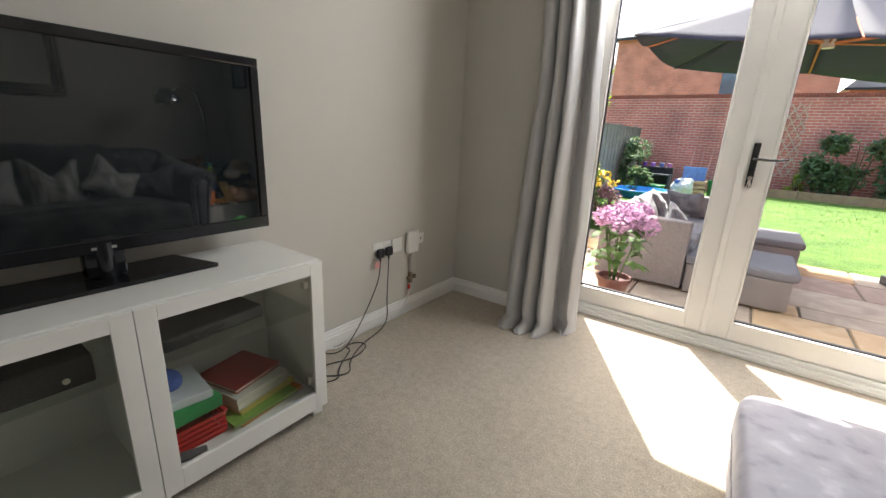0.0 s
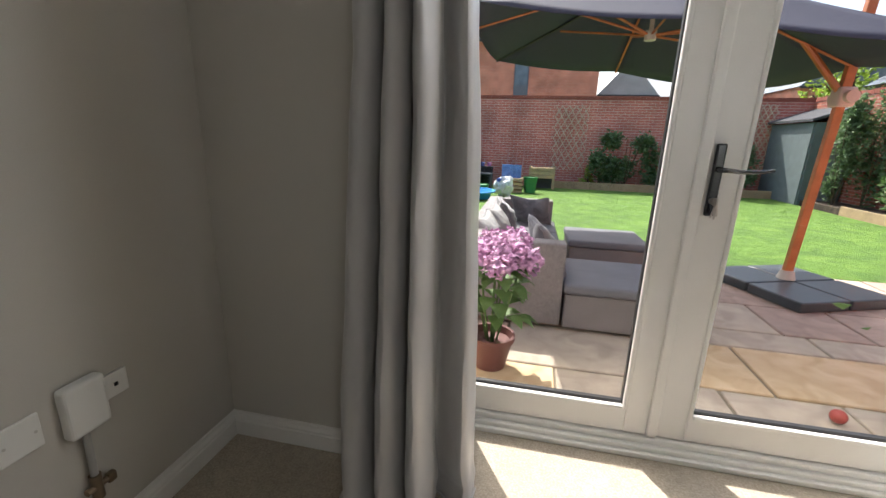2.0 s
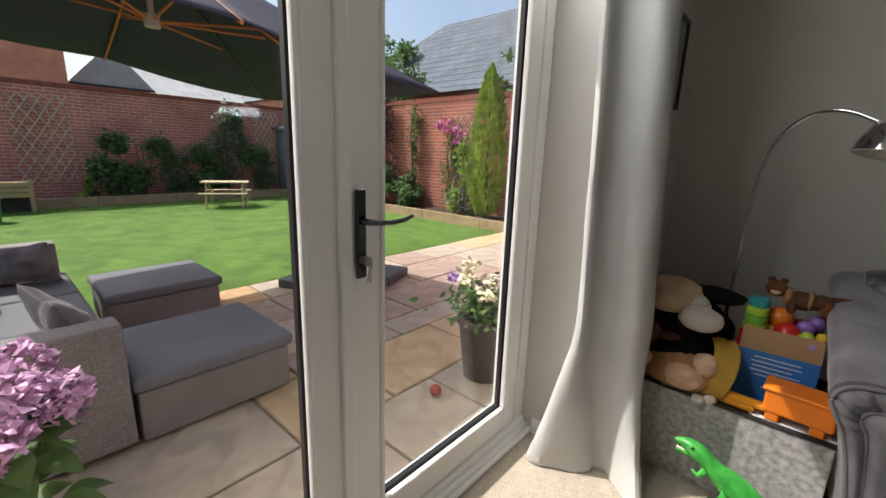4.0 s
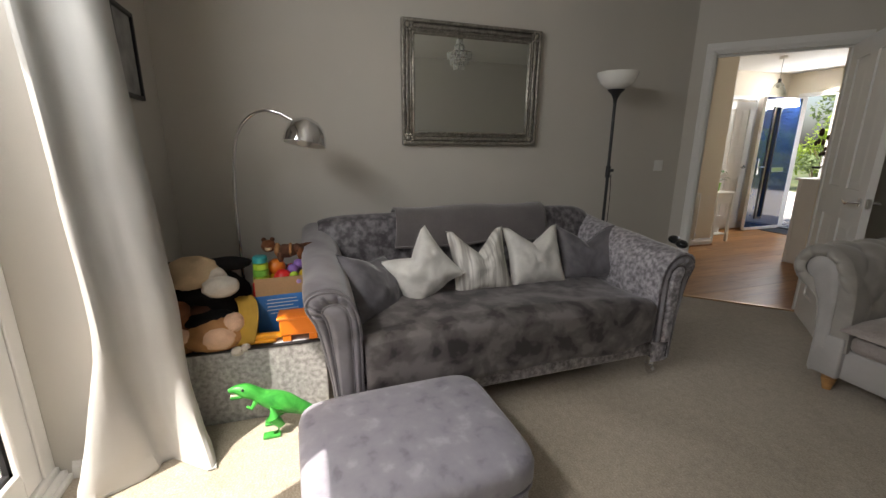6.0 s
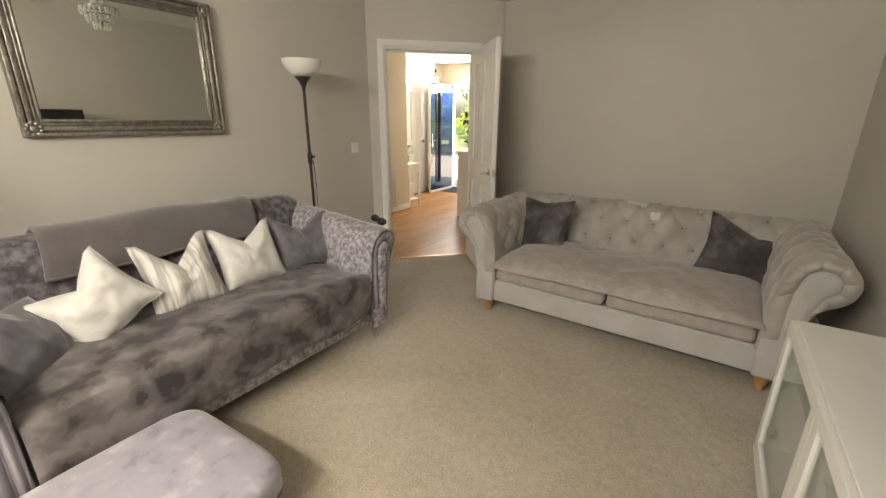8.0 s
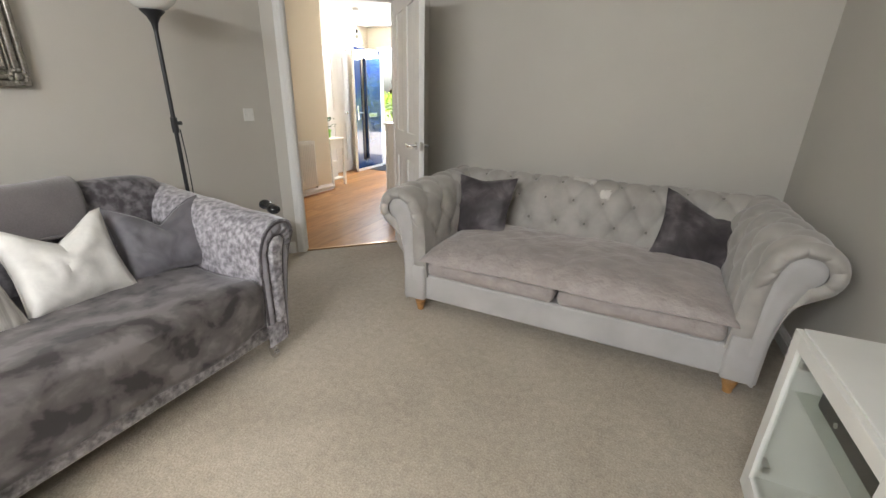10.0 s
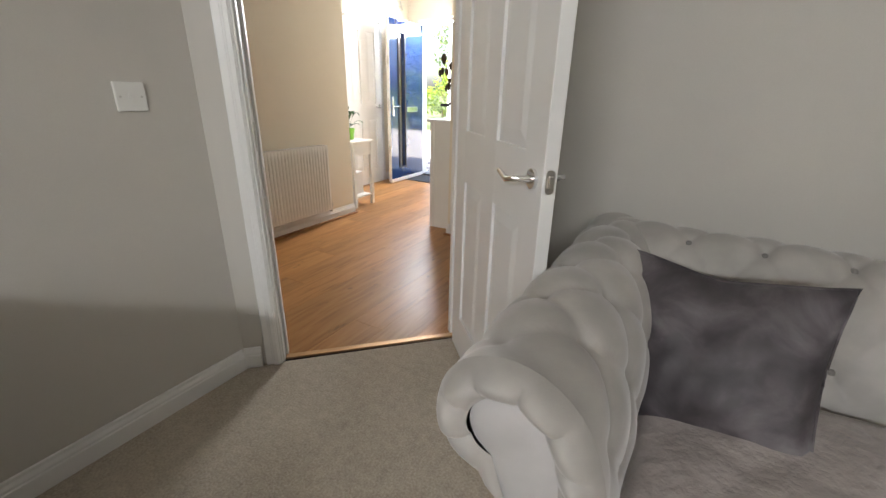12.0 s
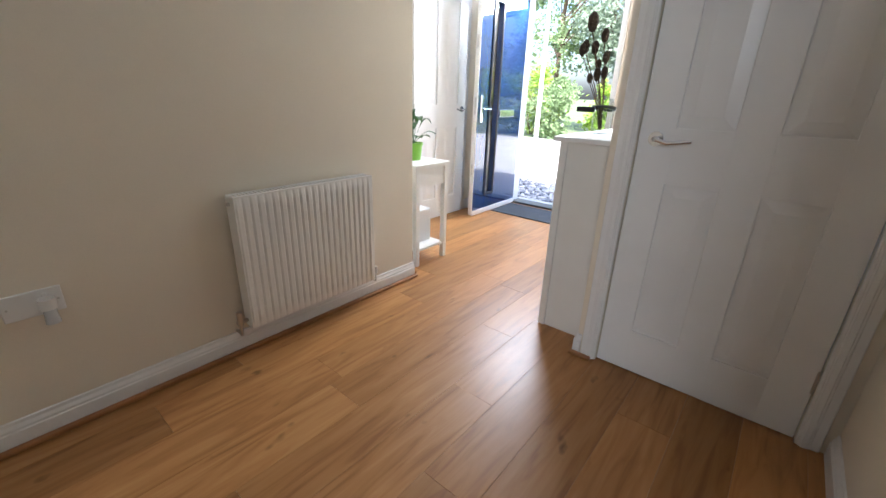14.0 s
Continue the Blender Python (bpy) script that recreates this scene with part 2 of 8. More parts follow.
SILVERVELVET = ramp_mat("crushed_silver_velvet", [(0.36, (0.18, 0.168, 0.185)), (0.46, (0.29, 0.275, 0.30)), (0.54, (0.37, 0.352, 0.38)), (0.64, (0.52, 0.50, 0.54))], 0.42, 42, 0.1, 7, sheen=0.6, bump=0.5, bscale=26)
SOFAGREY = ramp_mat("grey_velvet", [(0.34, (0.17, 0.16, 0.175)), (0.66, (0.29, 0.275, 0.30))], 0.62, 5, 0.8, 5, sheen=0.6, bump=0.12, bscale=200, bdist=0.002)
THROW = mat("grey_fleece", (0.138, 0.122, 0.123), 0.95, var=0.1, scale=7, grain=0.12, gscale=240, bump=0.4, bscale=260, sheen=0.5)
LIGHTVELVET = ramp_mat("pale_grey_velvet", [(0.34, (0.33, 0.31, 0.285)), (0.5, (0.38, 0.358, 0.33)), (0.66, (0.44, 0.415, 0.385))], 0.6, 7, 0.15, 7, sheen=0.5, bump=0.12, bscale=220, bdist=0.002)
SEATVELVET = ramp_mat("taupe_quilt", [(0.34, (0.345, 0.302, 0.283)), (0.5, (0.385, 0.34, 0.32)), (0.66, (0.425, 0.377, 0.355))], 0.75, 12, 0.1, 8, sheen=0.4, bump=0.9, bscale=26, bdist=0.012)
OTTVELVET = ramp_mat("lilac_grey_velvet", [(0.30, (0.22, 0.215, 0.255)), (0.42, (0.305, 0.295, 0.345)), (0.58, (0.335, 0.325, 0.375)), (0.70, (0.43, 0.42, 0.475))], 0.55, 13, 0.15, 10, sheen=0.5, bump=0.15, bscale=160, bdist=0.002)
# the palest stops paint sheen patches into the charcoal pile
CHARCOAL = ramp_mat("charcoal_velvet", [(0.38, (0.04, 0.033, 0.037)), (0.5, (0.066, 0.056, 0.061)), (0.60, (0.115, 0.10, 0.107)), (0.68, (0.17, 0.152, 0.16))], 0.6, 7, 0.6, 9, sheen=0.4, bump=0.2, bscale=60)
IVORY = ramp_mat("ivory_satin", [(0.36, (0.56, 0.545, 0.52)), (0.64, (0.74, 0.725, 0.69))], 0.5, 9, 0.5, 6, sheen=0.3, bump=0.2, bscale=60)
CURTAIN = mat("silver_curtain", (0.44, 0.43, 0.425), 0.3, var=0.06, scale=4, grain=0.05, gscale=600, bump=0.1, bscale=700, bdist=0.001, sheen=0.3)
PALECURTAIN = mat("pale_curtain_lining", (0.53, 0.53, 0.515), 0.7, var=0.05, scale=4, grain=0.04, gscale=600, bump=0.1, bscale=700, bdist=0.001)
OAKLEG = mat("oak_leg", (0.42, 0.22, 0.08), 0.4, var=0.2, scale=20)
SILVERFRAME = mat("antique_silver", (0.30, 0.28, 0.25), 0.35, 0.7, var=0.3, scale=30, grain=0.2, gscale=120, bump=0.4, bscale=90)
m_, t_, n_, l_, p_ = nodes("mirror_glass")
p_.inputs["Base Color"].default_value = (0.80, 0.82, 0.80, 1)
p_.inputs["Metallic"].default_value, p_.inputs["Roughness"].default_value = 1.0, 0.015
MIRROR = m_


# ---- mesh helpers ----
def box(bm, lo, hi, bevel=0.0, seg=2, m=None):
    """Adds a box, with softened edges, to bm."""
    g = bmesh.ops.create_cube(bm, size=1)
    vs = g["verts"]
    c = [(a + b) / 2 for a, b in zip(lo, hi)]
    s = [abs(b - a) for a, b in zip(lo, hi)]
    bmesh.ops.scale(bm, vec=s, verts=vs)
    bmesh.ops.translate(bm, vec=c, verts=vs)
    if bevel:
        es = list({e for v in vs for e in v.link_edges})
        r = bmesh.ops.bevel(bm, geom=es, offset=min(bevel, 0.49 * min(s)), segments=seg, affect="EDGES", profile=0.5)
        vs = list({v for f in r["faces"] for v in f.verts} | {v for v in vs if v.is_valid})
    if m is not None:
        bmesh.ops.transform(bm, matrix=m, verts=vs)
    return vs


def boxes(*items, bevel=0.0, seg=2):
    bm = bmesh.new()
    for it in items:
        box(bm, it[0], it[1], it[2] if len(it) > 2 else bevel, seg)
    return bm


def cyl(bm, p0, p1, r0, r1=None, n=16):
    """A round bar from p0 to p1."""
    p0, p1 = Vector(p0), Vector(p1)
    d = p1 - p0
    m = Matrix.Translation((p0 + p1) / 2) @ d.to_track_quat("Z", "Y").to_matrix().to_4x4()
    return bmesh.ops.create_cone(bm, cap_ends=True, segments=n, radius1=r0, radius2=r0 if r1 is None else r1, depth=d.length, matrix=m)["verts"]


def lathe(bm, profile, n=24, m=None):
    """Turns a profile of (radius, height) about z."""
    rings = []
    for r, z in profile:
        rings.append([bm.verts.new((max(r, 1e-4) * math.cos(2 * math.pi * i / n), max(r, 1e-4) * math.sin(2 * math.pi * i / n), z)) for i in range(n)])
    for a, b in zip(rings, rings[1:]):
        for i in range(n):
            bm.faces.new((a[i], a[(i + 1) % n], b[(i + 1) % n], b[i]))
    vs = [v for r in rings for v in r]
    if m is not None:
        bmesh.ops.transform(bm, matrix=m, verts=vs)
    return vs


def tube(bm, pts, r, n=10, taper=None):
    """A round tube along a line of points."""
    pts = [Vector(p) for p in pts]
    rings = []
    for i, p in enumerate(pts):
        d = (pts[min(i + 1, len(pts) - 1)] - pts[max(i - 1, 0)]).normalized()
        q = d.to_track_quat("Z", "Y")
        k = r if taper is None else r + (taper - r) * i / max(1, len(pts) - 1)
        rings.append([bm.verts.new(p + q @ Vector((k * math.cos(2 * math.pi * j / n), k * math.sin(2 * math.pi * j / n), 0))) for j in range(n)])
    for a, b in zip(rings, rings[1:]):
        for j in range(n):
            bm.faces.new((a[j], a[(j + 1) % n], b[(j + 1) % n], b[j]))
    bm.faces.new(rings[0][::-1])
    bm.faces.new(rings[-1])


def sheet(bm, nu, nv, f, closed_u=False):
    """A grid of quads over f(u, v) for u, v in 0..1."""
    vs = [[bm.verts.new(f(i / nu, j / nv)) for j in range(nv + 1)] for i in range(nu if closed_u else nu + 1)]
    k = len(vs)
    for i in range(nu):
        for j in range(nv):
            bm.faces.new((vs[i][j], vs[(i + 1) % k][j], vs[(i + 1) % k][j + 1], vs[i][j + 1]))
    return vs


def poly(bm, pts, z0, z1):
    """A flat slab over an outline."""
    a = [bm.verts.new((x, y, z0)) for x, y in pts]
    b = [bm.verts.new((x, y, z1)) for x, y in pts]
    bm.faces.new(a[::-1])
    bm.faces.new(b)
    for i in range(len(pts)):
        j = (i + 1) % len(pts)
        bm.faces.new((a[i], a[j], b[j], b[i]))


def finish(name, bm, material, smooth=False):
    bmesh.ops.recalc_face_normals(bm, faces=bm.faces)
    me = bpy.data.meshes.new(name)
    bm.to_mesh(me)
    bm.free()
    me.materials.append(material)
    if smooth:
        me.shade_smooth()
        me.set_sharp_from_angle(angle=radians(40))
    return me


def part(name, bm, material, parent=None, label="", smooth=False, m=None, kind=""):
    ob = new(name, finish(name, bm, material, smooth))
    if parent is not None:
        ob.parent = parent
    if m is not None:
        ob.matrix_basis = m
    return tagged(ob, label=label, kind=kind)


def thing(name, m, label, category, group=""):
    """The base of a thing: its parts are built in its own space."""
    ob = new(name)
    ob.matrix_basis = m
    ob.empty_display_size = 0.1
    return tagged(ob, label, category, group)


def struct(name, bm, material, label="", m=None, smooth=False, parent=None):
    return part(name, bm, material, parent, label, smooth, m, kind="structure" if parent is None else "")


# ---- large structure ----
W, S, H = 3.53, -4.63, 2.43
CH = pose(3.53, -3.72, 0, 0, 0, -135)  # the cut corner: x along the wall, y into the hall
RC = 1.272                             # its length

bm = bmesh.new()
poly(bm, [(0, 0), (0.67, 0), (0.67, 0.25), (2.585, 0.25), (2.585, 0), (W, 0), (W, -3.72), (2.63, S), (0, S)], -0.08, 0)
struct("floor", bm, CARPET, "beige cut-pile carpet, mottled and a little trodden")
bm = bmesh.new()
poly(bm, [(-0.1, 0.4), (3.63, 0.4), (3.63, -3.62), (3.55, -3.9), (2.75, -4.7), (-0.1, -4.73)], H, H + 0.1)
struct("ceiling", bm, CEIL, "white painted plaster ceiling")

struct("wall_west", boxes(((-0.1, S - 0.1, 0), (0, 0.4, H))), WALL, "warm grey painted plaster wall")
struct("wall_north", boxes(((0, 0, 0), (0.67, 0.4, H)), ((2.585, 0, 0), (W, 0.4, H)), ((0.67, 0, 2.17), (2.585, 0.4, H))), WALL, "warm grey wall with deep garden door reveal")
struct("wall_east", boxes(((W, -3.72, 0), (W + 0.1, 0.4, H))), WALL, "warm grey painted plaster wall")
struct("wall_south", boxes(((0, S - 0.1, 0), (2.645, S, H))), WALL, "warm grey painted plaster wall")
bm = boxes(((0, 0, 0), (0.145, 0.1, H)), ((1.005, 0, 0), (RC, 0.1, H)), ((0.145, 0, 2.02), (1.005, 0.1, H)))
struct("wall_corner", bm, WALL, "warm grey cut-corner wall with the hall doorway", m=CH)
bm = boxes(((-0.08, 0.101, 0), (0.145, 0.106, H)), ((1.005, 0.101, 0), (RC + 0.1, 0.106, H)), ((0.145, 0.101, 2.02), (1.005, 0.106, H)))
struct("wall_corner_hall", bm, CREAM, "cream painted hall side of the doorway wall", m=CH)

# hall shell
struct("wall_hall_east", boxes(((4.85, -5.95, 0), (4.95, -2.9, H))), CREAM, "cream painted hall wall with radiator")
struct("wall_hall_nib", boxes(((4.95, -5.95, 0), (5.75, -5.85, H))), CREAM, "cream wall return")
struct("wall_hall_north", boxes(((3.63, -3.0, 0), (4.85, -2.9, H))), CREAM, "cream painted hall wall")
struct("wall_hall_back", boxes(((3.63, -3.72, 0), (3.635, -3.0, H))), CREAM, "cream painted hall wall")
struct("wall_hall_west", boxes(((2.66, -5.86, 0), (2.76, -4.78, H))), CREAM, "white painted wall return beside the panelled door")
struct("wall_hall_south", boxes(((2.66, -5.98, 0), (2.86, -5.86, H)), ((3.585, -5.98, 0), (3.68, -5.86, H)), ((2.86, -5.98, 2.02), (3.585, -5.86, H))), CREAM, "cream wall with white panelled door")
struct("wall_passage_west", boxes(((3.58, -8.2, 0), (3.68, -5.98, H))), CREAM, "pale painted passage wall")
struct("wall_passage_east", boxes(((5.65, -8.3, 0), (5.75, -5.95, H))), CREAM, "pale painted passage wall")
struct("wall_front", boxes(((3.68, -8.3, 0), (4.455, -8.16, H)), ((5.47, -8.3, 0), (5.65, -8.16, H)), ((4.455, -8.3, 2.12), (5.47, -8.16, H))), CREAM, "pale wall with the front doorway")
bm = bmesh.new()
poly(bm, [(2.66, -4.75), (3.6, -3.8), (3.6, -2.9), (4.95, -2.9), (4.95, -5.9), (5.75, -5.9), (5.75, -8.3), (3.58, -8.3), (3.58, -5.98), (2.66, -5.98)], H + 0.003, H + 0.1)
struct("ceiling_hall", bm, CEIL, "white hall ceiling")
bm = bmesh.new()
poly(bm, [(2.63, -4.66), (3.53, -3.76), (3.63, -3.0), (4.95, -3.0), (4.95, -5.9), (5.75, -5.9), (5.75, -8.3), (3.58, -8.3), (3.58, -6.0), (2.63, -6.0)], -0.08, -0.012)
FLOOR_HALL = struct("floor_hall", bm, UNDER, "warm oak laminate floor with dark knots")


# ---- skirting, doors and door frames ----
def skirting(name, p0, p1, nrm, h=0.098, d=0.018):
    """A moulded skirting board from p0 to p1; nrm points into the room."""
    p0, p1, nrm = Vector((*p0, 0)), Vector((*p1, 0)), Vector((*nrm, 0)).normalized()
    prof = [(0.001, 0), (d, 0), (d, h * 0.62), (d * 0.78, h * 0.66), (d * 0.78, h * 0.74), (d * 0.45, h * 0.86), (d * 0.4, h * 0.97), (0.001, h)]
    bm = bmesh.new()
    a = [bm.verts.new(p0 + nrm * o + Vector((0, 0, z + 0.001))) for o, z in prof]
    b = [bm.verts.new(p1 + nrm * o + Vector((0, 0, z + 0.001))) for o, z in prof]
    for i in range(len(prof) - 1):
        bm.faces.new((a[i], a[i + 1], b[i + 1], b[i]))
    bm.faces.new(a)
    bm.faces.new(b[::-1])
    return struct(name, bm, GLOSS, "white moulded skirting board")


def chp(s, y):
    v = CH @ Vector((s, y, 0))
    return (v.x, v.y)


skirting("baseboard", (0, S), (0, 0), (1, 0))
skirting("baseboard_north", (0.0, 0), (0.67, 0), (0, -1))
skirting("baseboard_reveal", (2.585, 0), (2.585, 0.235), (-1, 0), 0.07)
skirting("baseboard_reveal_left", (0.67, 0), (0.67, 0.235), (1, 0), 0.07)
skirting("baseboard_east", (W, -3.71), (W, 0), (-1, 0))
skirting("baseboard_north_right", (2.585, 0), (W, 0), (0, -1))
skirting("baseboard_south", (0, S), (2.62, S), (0, 1))
skirting("baseboard_corner", chp(1.08, 0), chp(RC, 0), (-1, 1))
skirting("baseboard_corner_left", chp(0.0, 0), chp(0.072, 0), (-1, 1))
skirting("baseboard_hall", (4.85, -5.955), (4.85, -3.0), (-1, 0), 0.098)
skirting("baseboard_hall_nib", (4.85, -5.95), (5.65, -5.95), (0, -1), 0.098)
skirting("baseboard_hall_west", (2.76, -5.85), (2.76, -4.8), (1, 0), 0.098)
skirting("baseboard_hall_pier", (3.66, -5.86), (3.68, -5.86), (0, 1), 0.098)
skirting("baseboard_passage", (3.68, -8.16), (3.68, -5.86), (1, 0), 0.098)
skirting("baseboard_passage_east", (5.65, -8.16), (5.65, -5.95), (-1, 0), 0.098)
BEAD = mat("oak_beading", (0.30, 0.13, 0.045), 0.4, var=0.2, scale=12)
struct("trim_beading", boxes(((4.805, -5.96, 0.001), (4.8315, -3.0, 0.017)), ((4.85, -5.995, 0.001), (5.6, -5.97, 0.017)), ((3.60, -5.8415, 0.001), (3.70, -5.815, 0.017)), bevel=0.005), BEAD, "oak-coloured scotia beading along skirting")


def architrave(name, m, s0, s1, top, y, w=0.07, out=-1):
    """A moulded door surround about an opening, standing proud of the wall."""
    bm = bmesh.new()
    for k, (d, a, b) in enumerate(((0.014, 0.0, 1.0), (0.019, 0.12, 0.62), (0.023, 0.2, 0.5))):
        lo, hi = min(y, y + out * d), max(y, y + out * d)
        box(bm, (s0 - w * b, lo, 0.001), (s0 - w * a, hi, top + w * a), 0.003, 1)
        box(bm, (s1 + w * a, lo, 0.001), (s1 + w * b, hi, top + w * a), 0.003, 1)
        box(bm, (s0 - w * b, lo, top + w * a + 0.001), (s1 + w * b, hi, top + w * b), 0.003, 1)
    return struct(name, bm, GLOSS, "white painted moulded door surround", m=m)


def lining(name, m, s0, s1, top, y0, y1):
    bm = boxes(((s0 - 0.02, y0, 0.001), (s0, y1, top)), ((s1, y0, 0.001), (s1 + 0.02, y1, top)), ((s0 - 0.02, y0, top), (s1 + 0.02, y1, top + 0.02)), bevel=0.002)
    ym = (y0 + y1) / 2 + 0.012
    for a, b in ((s0, s0 + 0.012), (s1 - 0.012, s1)):
        box(bm, (a, ym - 0.015, 0.001), (b, ym + 0.02, top - 0.013), 0.002, 1)
    box(bm, (s0, ym - 0.015, top - 0.012), (s1, ym + 0.02, top), 0.002, 1)
    return struct(name, bm, GLOSS, "white painted door lining", m=m)


architrave("trim_doorway", CH, 0.158, 0.992, 2.005, 0)
architrave("trim_doorway_hall", CH, 0.158, 0.992, 2.005, 0.106, out=1)
LIN = lining("door_frame", CH, 0.165, 0.985, 1.995, -0.001, 0.107)
part("strike_plate", boxes(((0.1655, 0.02, 0.95), (0.168, 0.045, 1.06)), ((0.166, 0.028, 0.98), (0.1695, 0.037, 1.02)), bevel=0.001), NICKEL, LIN, "satin nickel strike plate")
struct("trim_threshold", boxes(((0.165, 0.018, -0.005), (0.985, 0.05, 0.006)), bevel=0.003), mat("brass_strip", (0.55, 0.36, 0.2), 0.35, 0.8), "thin metal carpet strip", m=CH)


def panel_door(name, m, w, h, label, handle_x, side=1, both=True, hz=1.0):
    """A four-panel door: x from the hinge, y its thickness, with lever handles."""
    door = thing(name, m, label, "door")
    st, th = 0.12, 0.038
    mid = (w - 3 * st) / 2
    rails = [(0.0, 0.20), (0.84, 1.04), (h - 0.115, h)]
    bm = bmesh.new()
    for a in (0.0, st + mid, w - st):
        box(bm, (a, -th / 2, 0.008), (a + st, th / 2, h), 0.0015, 1)
    for z0, z1 in rails:
        for a in (st, 2 * st + mid):
            box(bm, (a - 0.001, -th / 2 + 0.0004, max(z0, 0.008)), (a + mid + 0.001, th / 2 - 0.0004, z1), 0.0, 1)
    part("leaf", bm, GLOSS, door)
    for (z0, z1) in ((0.20, 0.84), (1.04, h - 0.115)):
        for a in (st, 2 * st + mid):
            bm = bmesh.new()
            box(bm, (a - 0.002, -0.008, z0 - 0.002), (a + mid + 0.002, 0.008, z1 + 0.002))
            part("panel", bm, GLOSS, door)
            for sg in (-1, 1):
                bm = bmesh.new()
                f0, f1 = (a + 0.004, z0 + 0.004, a + mid - 0.004, z1 - 0.004), (a + 0.045, z0 + 0.045, a + mid - 0.045, z1 - 0.045)
                lo = [bm.verts.new((x, sg * 0.009, z)) for x, z in ((f0[0], f0[1]), (f0[2], f0[1]), (f0[2], f0[3]), (f0[0], f0[3]))]
                hi = [bm.verts.new((x, sg * 0.0165, z)) for x, z in ((f1[0], f1[1]), (f1[2], f1[1]), (f1[2], f1[3]), (f1[0], f1[3]))]
                bm.faces.new(hi)
                for i in range(4):
                    bm.faces.new((lo[i], lo[(i + 1) % 4], hi[(i + 1) % 4], hi[i]))
                part("raised_field", bm, GLOSS, door)
    toward = -1 if handle_x > w / 2 else 1
    for sg in ((-1, 1) if both else (side,)):
        bm = bmesh.new()
        cyl(bm, (handle_x, sg * th / 2, hz), (handle_x, sg * (th / 2 + 0.009), hz), 0.026, n=24)
        tube(bm, [(handle_x, sg * th / 2, hz), (handle_x, sg * (th / 2 + 0.03), hz), (handle_x + toward * 0.012, sg * (th / 2 + 0.05), hz), (handle_x + toward * 0.05, sg * (th / 2 + 0.053), hz - 0.010), (handle_x + toward * 0.09, sg * (th / 2 + 0.05), hz - 0.004), (handle_x + toward * 0.125, sg * (th / 2 + 0.047), hz + 0.002)], 0.0095, 10, 0.007)
        part("door_handle", bm, CHROME, door, "polished curved lever handle", True)
    e = w if handle_x > w / 2 else 0.0
    sgn = 1 if handle_x > w / 2 else -1
    bm = boxes(((min(e, e + sgn * 0.009), -0.006, hz - 0.015), (max(e, e + sgn * 0.009), 0.006, hz + 0.015)), bevel=0.001)
    oval = [bm.verts.new((e + sgn * 0.002, 0.0125 * math.cos(a), hz + 0.018 * math.copysign(1, math.sin(a)) + 0.0125 * math.sin(a))) for a in (2 * math.pi * (i + 0.5) / 24 for i in range(24))]
    rim = bmesh.ops.extrude_face_region(bm, geom=[bm.faces.new(oval)])["geom"]
    bmesh.ops.translate(bm, verts=[v for v in rim if isinstance(v, bmesh.types.BMVert)], vec=(-sgn * 0.002, 0, 0))
    bmesh.ops.recalc_face_normals(bm, faces=bm.faces[:])
    part("latch", bm, NICKEL, door, "round-ended metal latch plate")
    for z in (0.25, 1.0, 1.75):
        bm = bmesh.new()
        x = 0.0 if handle_x > w / 2 else w
        cyl(bm, (x, th / 2, z - 0.045), (x, th / 2, z + 0.045), 0.006)
        part("hinge", bm, NICKEL, door)
    return door


panel_door("door_living", CH @ pose(0.983, -0.022, 0, 0, 0, -92.5), 0.808, 1.985, "white painted four-panel door standing open on the carpet", 0.755, hz=0.975)
panel_door("door_cupboard", pose(2.865, -5.885, 0), 0.715, 1.985, "white painted four-panel door, closed, in the hall wall", 0.655, side=1, both=False)
architrave("trim_cupboard", pose(0, -5.86, 0), 2.86, 3.585, 2.0, 0, 0.068, out=1)


